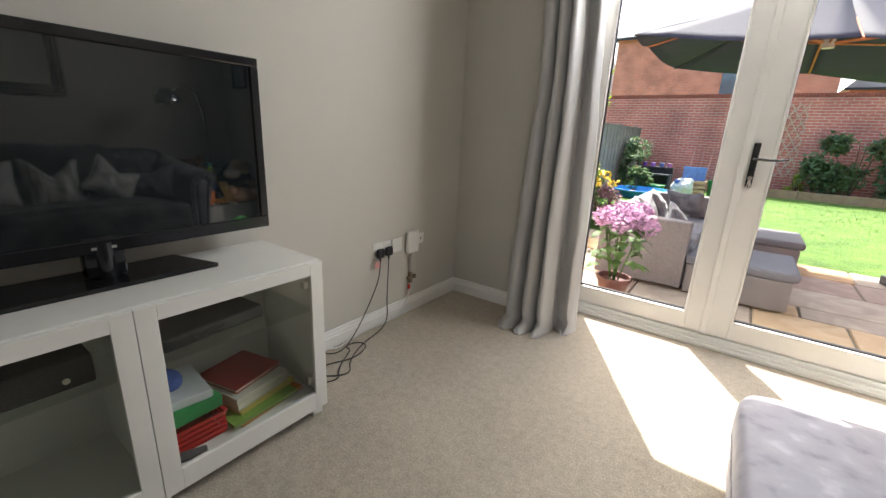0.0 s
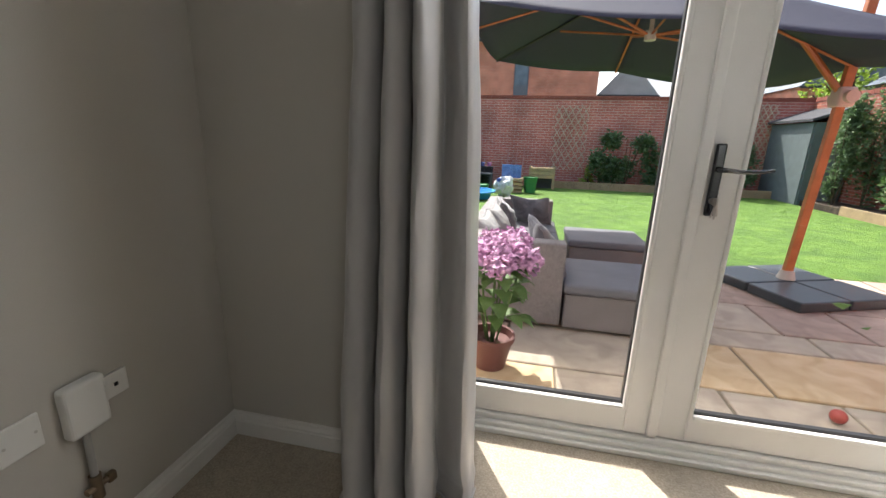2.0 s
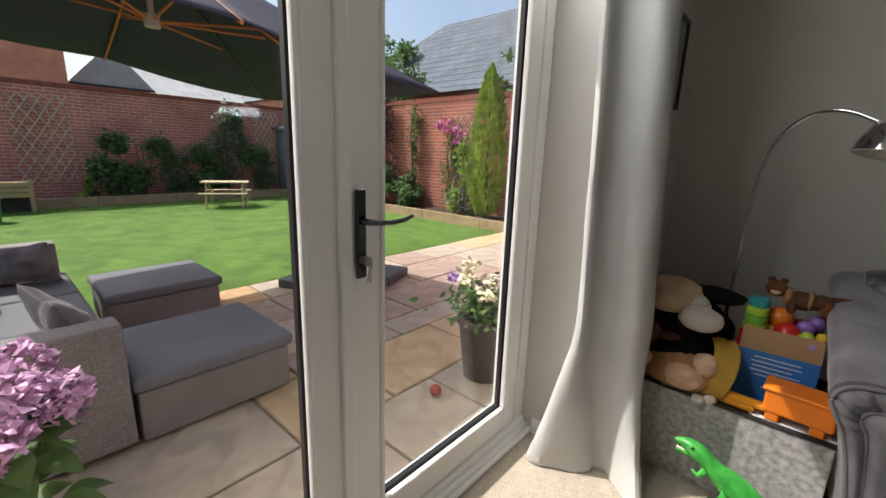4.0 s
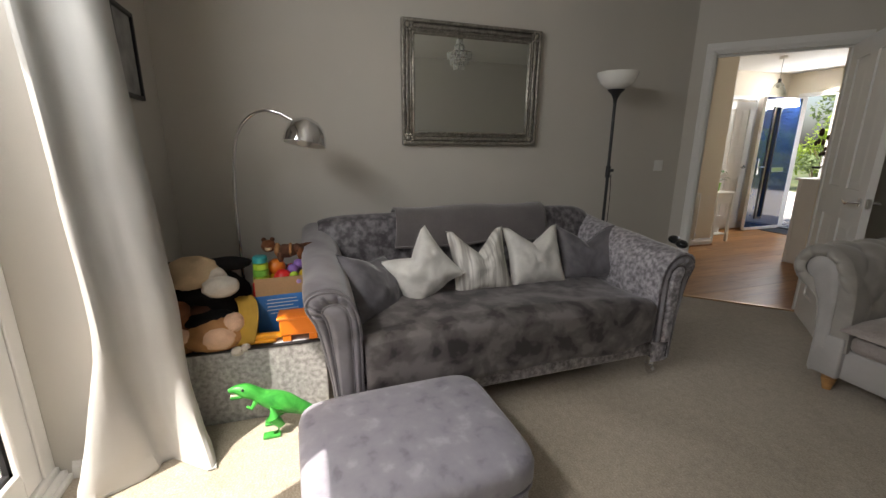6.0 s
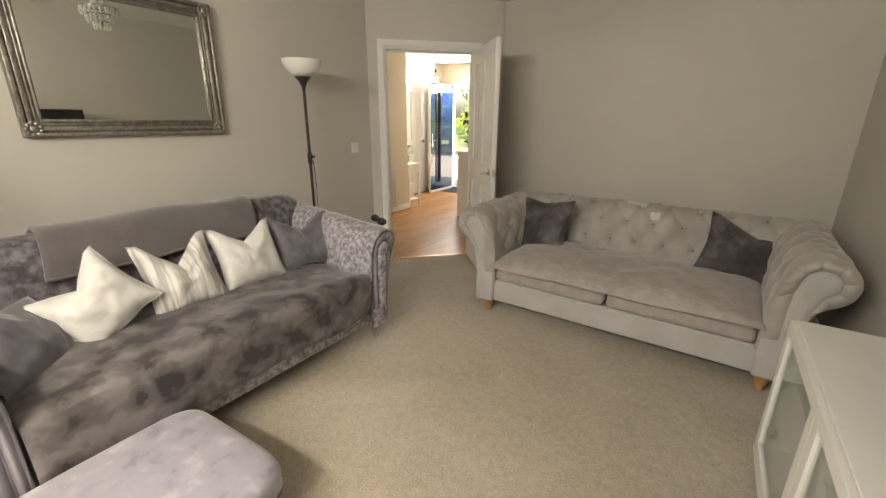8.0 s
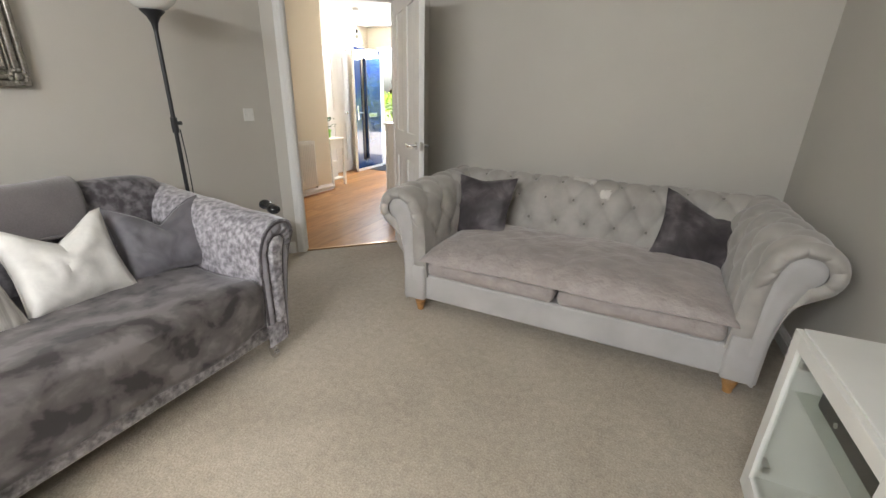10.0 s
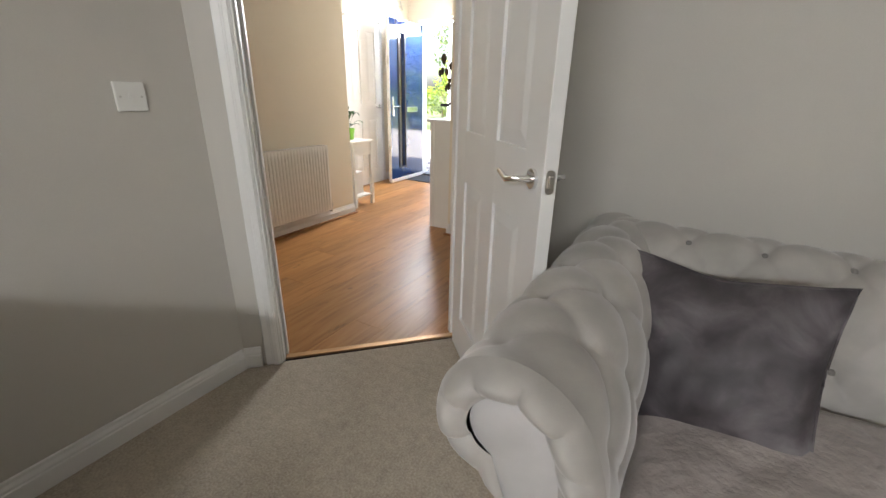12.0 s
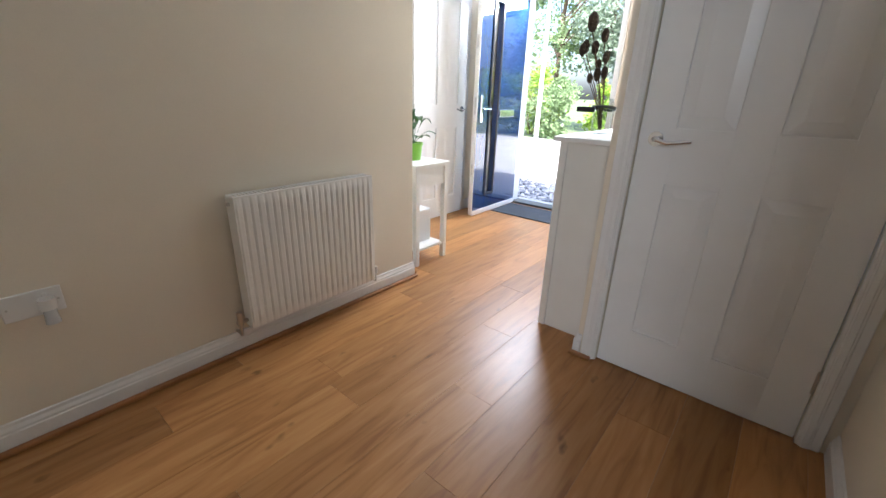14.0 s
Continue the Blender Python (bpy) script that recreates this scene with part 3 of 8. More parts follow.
# ---- garden door ----
def french_door():
    y0, y1 = 0.29, 0.365
    x0, x1, top = 0.672, 2.583, 2.165
    win = tagged(new("window_1"), "white framed double garden doors with glass panes", "french doors", kind="structure")
    bm = boxes(((x0, y0, 0.0), (x0 + 0.068, y1, top)), ((x1 - 0.068, y0, 0.0), (x1, y1, top)), ((x0 + 0.068, y0, top - 0.07), (x1 - 0.068, y1, top)), bevel=0.006)
    box(bm, (x0, y0 - 0.012, 0.001), (x1, y1, 0.062), 0.006)
    box(bm, (x0, y0 - 0.035, 0.001), (x1, y0 - 0.012, 0.04), 0.005)
    part("window_frame", bm, UPVC, win)
    part("window_sill", boxes(((x0, 0.236, 0.001), (x1, y0 - 0.035, 0.022)), ((x0, y1, -0.02), (x1, 0.46, 0.03)), bevel=0.004), UPVC, win, "white threshold strip")
    for a, b, gx0, gx1 in ((0.745, 1.612, 0.838, 1.503), (1.618, 2.51, 1.722, 2.42)):
        leaf = new("door_leaf")
        leaf.parent = win
        bm = boxes(((a, y0 + 0.004, 0.066), (gx0, y1 - 0.006, top - 0.075)), ((gx1, y0 + 0.004, 0.066), (b, y1 - 0.006, top - 0.075)),
                   ((gx0, y0 + 0.004, 0.066), (gx1, y1 - 0.006, 0.168)), ((gx0, y0 + 0.004, top - 0.17), (gx1, y1 - 0.006, top - 0.075)), bevel=0.005)
        for p, q in (((gx0 - 0.001, y0 - 0.002, 0.162), (gx0 + 0.014, y0 + 0.02, top - 0.164)), ((gx1 - 0.014, y0 - 0.002, 0.162), (gx1 + 0.001, y0 + 0.02, top - 0.164)),
                     ((gx0 + 0.014, y0 - 0.002, 0.162), (gx1 - 0.014, y0 + 0.02, 0.18)), ((gx0 + 0.014, y0 - 0.002, top - 0.182), (gx1 - 0.014, y0 + 0.02, top - 0.164))):
            box(bm, p, q, 0.006)
        me = finish("leaf_frame", bm, UPVC)
        fr = new("leaf_frame", me)
        fr.parent = leaf
        bm = boxes(((gx0 - 0.005, 0.325, 0.16), (gx1 + 0.005, 0.329, top - 0.165)))
        g = part("pane", bm, PANE, leaf)
        g.visible_shadow = False
        bm = boxes(((gx0, 0.318, 0.168), (gx0 + 0.016, 0.336, top - 0.17)), ((gx1 - 0.016, 0.318, 0.168), (gx1, 0.336, top - 0.17)), ((gx0, 0.318, 0.168), (gx1, 0.336, 0.186)))
        part("gasket", bm, BLACK, leaf, "dark glazing seal")
    # cover strip between the leaves
    part("cover_strip", boxes(((1.585, y0 - 0.012, 0.068), (1.622, y0 + 0.006, top - 0.08)), bevel=0.006), UPVC, win)
    h = new("door_handle")
    h.parent = win
    tagged(h, "smoked chrome lever handle with keys in the lock")
    DCH = mat("smoked_chrome", (0.16, 0.155, 0.16), 0.15, 1.0, var=0.1)
    bm = bmesh.new()
    box(bm, (1.632, 0.274, 0.935), (1.662, 0.288, 1.165), 0.006, 3)
    part("plate", bm, DCH, h)
    bm = bmesh.new()
    tube(bm, [(1.648, 0.28, 1.085), (1.648, 0.245, 1.085), (1.66, 0.228, 1.085), (1.70, 0.226, 1.082), (1.75, 0.23, 1.084), (1.785, 0.238, 1.09)], 0.009, 10, 0.005)
    part("lever", bm, SMOKED, h, "polished lever", True)
    bm = bmesh.new()
    cyl(bm, (1.647, 0.288, 0.985), (1.647, 0.262, 0.985), 0.011)
    box(bm, (1.644, 0.235, 0.972), (1.65, 0.262, 0.998), 0.002)
    for k, (dx, dz) in enumerate(((-0.008, -0.05), (0.004, -0.055), (0.012, -0.045))):
        cyl(bm, (1.647, 0.24, 0.985), (1.647 + dx, 0.243 + 0.004 * k, 0.985 + dz), 0.003, n=6)
    part("keys", bm, NICKEL, h, "lock barrel with a small bunch of keys")


french_door()


# ---- curtains ----
def chaikin(pts, n=2):
    for _ in range(n):
        out = [pts[0]]
        for a, b in zip(pts, pts[1:]):
            out += [tuple(0.75 * p + 0.25 * q for p, q in zip(a, b)), tuple(0.25 * p + 0.75 * q for p, q in zip(a, b))]
        pts = out + [pts[-1]]
    return pts


def curtain(name, levels, material, label, seed=0):
    """A curtain lofted through plan lines: levels gives a height and the folds' line at it, top first."""
    cu = thing(name, pose(0, 0, 0), label, "curtain")
    rows = []
    for z, line in levels:
        rows.append((z, *(c for p in chaikin(line, 2) for c in p)))
    rows = chaikin(rows, 3)
    n = (len(rows[0]) - 1) // 2
    bm = bmesh.new()
    vs = []
    for r in rows:
        z, ring = r[0], []
        for i in range(n):
            x, y = r[1 + 2 * i], r[2 + 2 * i]
            k = 0.006 * noise.noise(Vector((x * 14, y * 14, z * 2.2 + seed))) + 0.004 * noise.noise(Vector((x * 30, y * 30, z * 7 + seed)))
            low = max(0.0, 1 - z / 0.16)
            k += 0.012 * low * noise.noise(Vector((x * 22, y * 22, z * 16 + seed)))
            ring.append(bm.verts.new((x + k, y + k, max(0.004, z + 0.012 * low * noise.noise(Vector((x * 11, y * 11, seed)))))))
        vs.append(ring)
    for a, b in zip(vs, vs[1:]):
        for i in range(n - 1):
            bm.faces.new((a[i], a[i + 1], b[i + 1], b[i]))
    ob = part("drape", bm, material, cu, smooth=True)
    ob.modifiers.new("thick", "SOLIDIFY").thickness = 0.004
    # stitched hem band
    bm = bmesh.new()
    hem = rows[-1]
    tube(bm, [(hem[1 + 2 * i], hem[2 + 2 * i], 0.008) for i in range(0, n, 2)], 0.005, 6)
    part("hem", bm, material, cu, smooth=True)
    return cu


FOLDS = [(0.625, -0.02), (0.612, -0.13), (0.640, -0.215), (0.682, -0.205), (0.698, -0.13), (0.690, -0.03), (0.706, -0.03), (0.694, -0.14), (0.718, -0.225), (0.752, -0.205), (0.766, -0.13), (0.758, -0.03), (0.774, -0.03), (0.764, -0.14), (0.784, -0.215), (0.812, -0.19), (0.822, -0.10), (0.815, -0.05), (0.85, -0.085), (0.892, -0.12), (0.905, -0.03)]


def folds(a, k, m, c=0.0):
    return [(a + (x - 0.62) * k, y * m + c) for x, y in FOLDS]


curtain("curtain", [(2.2, folds(0.57, 1.05, 0.85)), (1.55, folds(0.62, 1.0, 1.0)), (1.1, folds(0.60, 1.14, 1.06)), (0.65, folds(0.57, 1.30, 1.15)), (0.25, folds(0.56, 1.40, 1.25)), (0.11, folds(0.56, 1.42, 1.35)), (0.06, folds(0.565, 1.42, 1.22)), (0.0, folds(0.55, 1.48, 1.62))], CURTAIN, "silver grey satin curtain gathered in deep folds beside the garden door", 3)
RIDGE = [(2.578, 0.05), (2.52, 0.075), (2.452, 0.062), (2.450, 0.035), (2.54, 0.028), (2.556, -0.03), (2.55, -0.09), (2.592, -0.13), (2.66, -0.125)]


def ridge(dx, dy, k=1.0):
    return [(x + dx, y * k + dy) for x, y in RIDGE]


curtain("curtain", [(2.2, ridge(0, 0.01)), (1.7, ridge(0, 0)), (1.1, ridge(-0.002, -0.025, 1.05)), (0.62, ridge(-0.005, -0.052, 1.08)),
                    (0.42, [(2.56, 0.04), (2.50, 0.07), (2.425, 0.058), (2.445, 0.0), (2.55, -0.012), (2.562, -0.07), (2.54, -0.13), (2.568, -0.195), (2.65, -0.175)]),
                    (0.14, [(2.53, 0.12), (2.46, 0.14), (2.395, 0.115), (2.472, -0.035), (2.565, -0.05), (2.565, -0.10), (2.535, -0.16), (2.51, -0.245), (2.62, -0.21)]),
                    (0.0, [(2.52, 0.16), (2.45, 0.175), (2.382, 0.145), (2.492, -0.062), (2.58, -0.07), (2.565, -0.12), (2.50, -0.19), (2.41, -0.305), (2.58, -0.25)])], PALECURTAIN, "pale silver curtain drawn to the sunny reveal, hem kicked out", 8)
bm = bmesh.new()
cyl(bm, (0.3, -0.1, 2.22), (3.05, -0.1, 2.22), 0.014)
pole = thing("curtain_pole", pose(0, 0, 0), "dark metal curtain pole above the garden door", "curtain pole")
part("rod", bm, BLACK, pole, smooth=True)
for x in (0.28, 3.07):
    bm = bmesh.new()
    bmesh.ops.create_uvsphere(bm, u_segments=14, v_segments=10, radius=0.028, matrix=Matrix.Translation((x, -0.1, 2.22)))
    part("finial", bm, BLACK, pole, smooth=True)
for x in (0.42, 2.95):
    part("bracket", boxes(((x - 0.012, -0.11, 2.19), (x + 0.012, 0.001, 2.206)), ((x - 0.018, -0.006, 2.16), (x + 0.018, 0.0, 2.24)), bevel=0.002), BLACK, pole)


# ---- shapes for soft things ----
def along(pts):
    """Arc-length reading of a line of 2D points: place and outward normal at v in 0..1."""
    pts = [Vector(p) for p in pts]
    ls = [0.0]
    for a, b in zip(pts, pts[1:]):
        ls.append(ls[-1] + (b - a).length)

    def at(v):
        s = v * ls[-1]
        i = max(k for k in range(len(ls) - 1) if ls[k] <= s + 1e-9)
        w = (s - ls[i]) / max(1e-9, ls[i + 1] - ls[i])
        p = pts[i].lerp(pts[i + 1], w)
        d = (pts[i + 1] - pts[i]).normalized()
        return p, Vector((-d.y, d.x)), s
    return at, ls[-1]


def tuft(u, v, su, sv):
    """Height of deep buttoning: full pillows between creased diagonals, pits at the buttons."""
    p, q = u / su + v / sv, u / su - v / sv
    a, b = abs(math.sin(math.pi * p / 2)), abs(math.sin(math.pi * q / 2))
    return 0.45 + 0.55 * (a * b) ** 0.42 - 0.5 * math.exp(-(a * a + b * b) / 0.16)


def rtube(bm, pts, rs, n=12):
    """A round body whose girth follows rs."""
    pts = [Vector(p) for p in pts]
    rings = []
    for i, p in enumerate(pts):
        d = (pts[min(i + 1, len(pts) - 1)] - pts[max(i - 1, 0)]).normalized()
        q = d.to_track_quat("Z", "Y")
        rings.append([bm.verts.new(p + q @ Vector((rs[i] * math.cos(2 * math.pi * j / n), rs[i] * math.sin(2 * math.pi * j / n), 0))) for j in range(n)])
    for a, b in zip(rings, rings[1:]):
        for j in range(n):
            bm.faces.new((a[j], a[(j + 1) % n], b[(j + 1) % n], b[j]))
    bm.faces.new(rings[0][::-1])
    bm.faces.new(rings[-1])


def blobs(name, items, m, label, category, lump=0.06, fuzz=30, group=""):
    """A soft toy or a sack of rounded parts. items: centre, radii, material and the part's name."""
    ob = thing(name, m, label, category, group)
    for c, r, material, nm in items:
        r = (r, r, r) if isinstance(r, (int, float)) else r
        bm = bmesh.new()
        g = bmesh.ops.create_icosphere(bm, subdivisions=4, radius=1)
        for v in g["verts"]:
            k = 1 + lump * (noise.noise(v.co * 2.1 + Vector(c) * fuzz) + 0.45 * noise.noise(v.co * 5.3 + Vector(c) * fuzz)) + 0.012 * noise.noise(v.co * 28)
            v.co = Vector((c[0] + v.co.x * r[0] * k, c[1] + v.co.y * r[1] * k, c[2] + v.co.z * r[2] * k))
        part(nm, bm, material, ob, smooth=True)
    return ob


def pillow(name, m, w, h, t, material, label, seed=0, chop=0.0, group="scatter cushions", pipe=None):
    ob = thing(name, m, label, "cushion", group)
    rnd = Vector((seed * 3.1, seed * 1.7, seed))
    bm = bmesh.new()
    for sg in (-1, 1):
        def f(a, b):
            u, v = 2 * a - 1, 2 * b - 1
            x = w / 2 * u * (1 - 0.10 * (1 - v * v))
            z = h / 2 * v * (1 - 0.10 * (1 - u * u))
            k = max(0.0, (1 - u ** 2) * (1 - v ** 2)) ** 0.5
            wr = noise.noise(Vector((u * 2.2, v * 2.2, sg)) + rnd) * 0.16 + abs(noise.noise(Vector((u * 3.0 + v, v * 2.0 - u, 4 + sg)) + rnd)) * 0.16
            y = sg * t / 2 * k * (1 + wr * 1.3)
            dip = max(0.0, 1 - abs(u) / 0.82) ** 1.15 * max(0.0, (v + 0.5) / 1.5) ** 1.5
            z -= chop * dip
            y *= 1 - 0.45 * dip * (chop > 0)
            z += 0.012 * noise.noise(Vector((u * 2, v * 2, 9)) + rnd)
            return (x, y, z + h / 2)
        sheet(bm, 26, 26, f)
    bmesh.ops.remove_doubles(bm, verts=bm.verts, dist=0.0008)
    part("cover", bm, material, ob, smooth=True)
    bm = bmesh.new()
    ring = []
    for i in range(40):
        s = i / 40 * 4
        k, w_ = int(s), (s % 1) * 2 - 1
        u, v = ((w_, -1), (1, w_), (-w_, 1), (-1, -w_))[k]
        dip = max(0.0, 1 - abs(u) / 0.82) ** 1.15 * max(0.0, (v + 0.5) / 1.5) ** 1.5
        ring.append((w / 2 * u * (1 - 0.10 * (1 - v * v)), 0.0, h / 2 * v * (1 - 0.10 * (1 - u * u)) + h / 2 - chop * dip + 0.012 * noise.noise(Vector((u * 2, v * 2, 9)) + rnd)))
    tube(bm, ring + ring[:1], 0.004, 6)
    part("seam", bm, pipe or material, ob, smooth=True)
    return ob


# ---- the dark velvet sofa ----
def dark_sofa():
    so = thing("sofa", pose(2.95, -1.70, 0, 0, 0, -90), "dark grey crushed velvet sofa with scroll arms on castors", "sofa")
    yf, yb = -0.515, 0.50
    prof = [(0.80, 0.22), (0.80, 0.42), (0.80, 0.56), (0.825, 0.665), (0.885, 0.725), (0.955, 0.735), (1.01, 0.715), (1.03, 0.675), (1.015, 0.635), (0.985, 0.585), (0.955, 0.45), (0.93, 0.28), (0.915, 0.10)]
    prof = chaikin(prof, 2)
    # one velvet on both arms; the silver copy paints light on the right
    for sg, material, lab in ((-1, SOFAGREY, "velvet scroll arm, kept grey out of the light"), (1, SILVERVELVET, "crushed velvet scroll arm, silvered for the light on it")):
        def f(u, v):
            x, z = prof[min(len(prof) - 1, round(v * (len(prof) - 1)))]
            y = yf + (yb - yf) * u
            z = z * (1 + 0.13 * max(0, u) * (z > 0.3) * min(1, (z - 0.3) / 0.3)) if z > 0.3 else z
            k = 0.006 * noise.noise(Vector((x * 9, y * 7, z * 9)))
            return (sg * (x + k), y, z + k)
        bm = bmesh.new()
        g = sheet(bm, 22, len(prof) - 1, f)
        bm.faces.new([r for r in g[0]] + [bm.verts.new((sg * 0.80, yf, 0.10))])
        bm.faces.new([r for r in g[-1]] + [bm.verts.new((sg * 0.80, yb, 0.10))])
        arm = part("arm", bm, material, so, lab, True)
        # padded facing with piping and a centre seam
        c = Vector((0.90, 0.45))
        face = [(c.x + (x - c.x) * 0.93, max(0.13, c.y + (z - c.y) * 0.955)) for x, z in prof]
        bm = bmesh.new()

        def front(u, v):
            x, z = face[round(v * (len(face) - 1))]
            return Vector((x, z)).lerp(Vector((0.885, min(z, 0.6))), u)

        def band(u, v):
            d = front(0.46 * u, v)
            bend = min(1.0, max(0.0, (d.y - 0.52) / 0.08))
            pleat = 1 - 0.75 * bend * abs(math.cos(v * 44)) ** 6
            return (sg * d.x, yf - 0.001 - 0.02 * math.sin(math.pi * 0.94 * u) * pleat, d.y)

        def panel(u, v):
            d = front(0.46 + 0.54 * u, v)
            return (sg * d.x, yf - 0.004 - 0.022 * math.sin(min(1, u * 2.0) * math.pi / 2), d.y)
        sheet(bm, 10, len(face) - 1, band)
        part("arm_facing", bm, SOFAGREY, so, "pleated grey velvet border of the arm front", True)
        bm = bmesh.new()
        sheet(bm, 6, len(face) - 1, panel)
        part("arm_panel", bm, material, so, "padded front panel of the arm", True)
        bm = bmesh.new()
        tube(bm, [(sg * x, yf - 0.004, z) for x, z in face], 0.006, 8)
        tube(bm, [(sg * q.x, yf - 0.008, q.y) for q in (front(0.46, i / 40) for i in range(41))], 0.0045, 8)
        part("piping", bm, CHARCOAL if sg > 0 else SOFAGREY, so, "dark piping" if sg > 0 else "", True)
    part("base", boxes(((-0.91, -0.46, 0.10), (0.91, 0.50, 0.26)), bevel=0.03, seg=3), SILVERVELVET, so, "silvery crushed velvet front rail")
    for x0, x1 in ((-0.79, 0.79),):
        bm = bmesh.new()

        def fs(a, b):
            u, v = a * 2 - 1, b
            x = 0.79 * u
            s = v * 1.16
            edge = 0.03 * abs(noise.noise(Vector((x * 3, 0, 2)))) + 0.012 * math.sin(11 * x)
            crown = 0.455 + 0.03 * (1 - u ** 4) + 0.012 * noise.noise(Vector((x * 2.2, s * 3, 7)))
            if s < 0.21:
                y, z = -0.515 - 0.012 * math.sin(14 * x) * (1 - s / 0.21) - 0.008 * noise.noise(Vector((x * 5, s * 6, 1))), 0.215 + edge + (crown - 0.03 - 0.215 - edge) * s / 0.21
            elif s < 0.29:
                k = (s - 0.21) / 0.08 * math.pi / 2
                y, z = -0.515 + 0.07 * (1 - math.cos(k)), crown - 0.03 + 0.03 * math.sin(k)
            else:
                y, z = -0.445 + (s - 0.29), crown + 0.012 * math.sin(5 * s + 3 * x)
            return (x, min(y, 0.32), z)
        sheet(bm, 60, 50, fs)
        ob = part("seat_cover", bm, DARKVELVET, so, "mottled dark velvet blanket over the seat", True)
        ob.modifiers.new("thick", "SOLIDIFY").thickness = -0.012
    part("seat", boxes(((-0.795, -0.49, 0.26), (0.795, 0.3, 0.435)), bevel=0.03, seg=3), DARKVELVET, so)
    for name, x0, x1, y0, top in (("backrest", -0.93, -0.02, 0.2, 0.885), ("backrest", 0.02, 0.93, 0.2, 0.885)):
        bm = bmesh.new()
        bp = chaikin([(0.20, 0.40), (0.22, 0.6), (0.25, 0.78), (0.29, 0.865), (0.36, 0.89), (0.44, 0.87), (0.48, 0.80), (0.50, 0.55), (0.50, 0.12)], 2)

        def fb(u, v):
            y, z = bp[round(v * (len(bp) - 1))]
            x = x0 + (x1 - x0) * u
            e = abs(2 * u - 1)
            z -= 0.035 * e ** 6 * (z > 0.5)
            out = abs(x) > 0.86
            k = 0.012 * noise.noise(Vector((x * 4, y * 4, z * 4)))
            return (x, y + 0.03 * e ** 6 * (y < 0.4) + k, z)
        g = sheet(bm, 26, len(bp) - 1, fb)
        bm.faces.new(g[0])
        bm.faces.new(g[-1])
        part(name, bm, BACKVELVET, so, "", True)
    for x, y in ((-0.86, -0.46), (0.86, -0.46), (-0.86, 0.42), (0.86, 0.42)):
        leg = new("leg")
        leg.parent = so
        bm = bmesh.new()
        cyl(bm, (x, y, 0.055), (x, y, 0.105), 0.016)
        box(bm, (x - 0.014, y - 0.02, 0.03), (x + 0.014, y + 0.02, 0.06), 0.006)
        part("stem", bm, CHROME, leg, smooth=True)
        bm = bmesh.new()
        cyl(bm, (x - 0.012, y - 0.01, 0.024), (x + 0.012, y - 0.01, 0.024), 0.0235, n=20)
        part("castor", bm, CHROME, leg, "chrome castor wheel", True)
    return so


dark_sofa()
# folded fleece over the back of the sofa
th = thing("throw", pose(2.95, -1.70, 0, 0, 0, -90), "folded grey fleece throw over the sofa back", "throw")
line, LEN = along(chaikin([(0.207, 0.69), (0.213, 0.73), (0.225, 0.79), (0.275, 0.89), (0.36, 0.918), (0.455, 0.89), (0.508, 0.80), (0.515, 0.66)], 2))


def thf(u, v):
    p, nn, s = line(v)
    x = -0.50 + 1.03 * u + 0.03 * math.sin(3 * v)
    k = 0.008 * noise.noise(Vector((x * 4, s * 5, 3))) + 0.004 * math.sin(9 * x + 4 * s)
    return (x, p.x - 0.004 + k * 0.8 * (1 if v < 0.5 else -0.4), p.y + 0.006 + k)


bm = bmesh.new()
sheet(bm, 44, 40, thf)
hem = bmesh.new()
tube(hem, [Vector(thf(i / 40, 0.0)) + Vector((0, -0.004, 0)) for i in range(41)], 0.008, 8)
part("hem", hem, THROW, th, "rolled hem", True)
ob = part("cloth", bm, THROW, th, smooth=True)
ob.modifiers.new("thick", "SOLIDIFY").thickness = 0.014

# dark stripes in the colour stand for shade between the pleats
STRIPE = ramp_mat("ivory_shaded_pleats", [(0.40, (0.40, 0.38, 0.355)), (0.56, (0.72, 0.70, 0.665))], 0.45, 3, 0.1, 3, bump=0.4, bscale=3, bdist=0.02, stretch=(14, 1, 1.3))
DKPIL = ramp_mat("grey_velvet_cushion", [(0.36, (0.10, 0.095, 0.105)), (0.64, (0.185, 0.175, 0.195))], 0.6, 6, 1.2, 5, sheen=0.7, bump=0.15, bscale=60)
ZS = 0.475
pillow("cushion", pose(2.76, -1.07, ZS - 0.05, -36, 14, -48), 0.40, 0.37, 0.19, DKPIL, "dark grey velvet scatter cushion leaning in the sofa corner", 1, 0.025)
pillow("cushion", pose(2.82, -1.37, ZS + 0.04, -32, -33, -84), 0.35, 0.345, 0.18, IVORY, "ivory satin scatter cushion tilted on one corner", 2, 0.085)
pillow("cushion", pose(2.86, -1.66, ZS - 0.005, -24, -3, -92), 0.35, 0.375, 0.16, STRIPE, "ivory pleated satin scatter cushion, dented at the top", 3, 0.13)
pillow("cushion", pose(2.88, -2.03, ZS - 0.005, -24, 0, -90), 0.38, 0.37, 0.15, IVORY, "ivory satin scatter cushion, dented at the top", 4, 0.10)
pillow("cushion", pose(2.87, -2.39, ZS - 0.005, -28, 0, -106), 0.41, 0.36, 0.16, DKPIL, "dark grey velvet scatter cushion against the sofa arm", 5, 0.10)
# game controller on the arm
gp = thing("game_controller", pose(2.53, -2.69, 0.772, 0, -7, -16), "glossy black two-lobed game controller on the sofa arm", "controller")
bm = bmesh.new()
xs = [-0.072 + 0.144 * i / 24 for i in range(25)]
rtube(bm, [(x, 0, 0) for x in xs], [max(0.003, max(0.030 * max(0.0, 1 - ((abs(x) - 0.038) / 0.034) ** 2) ** 0.5, 0.023 if abs(x) < 0.038 else 0)) for x in xs], 20)
for v in bm.verts:
    v.co.z *= 0.78
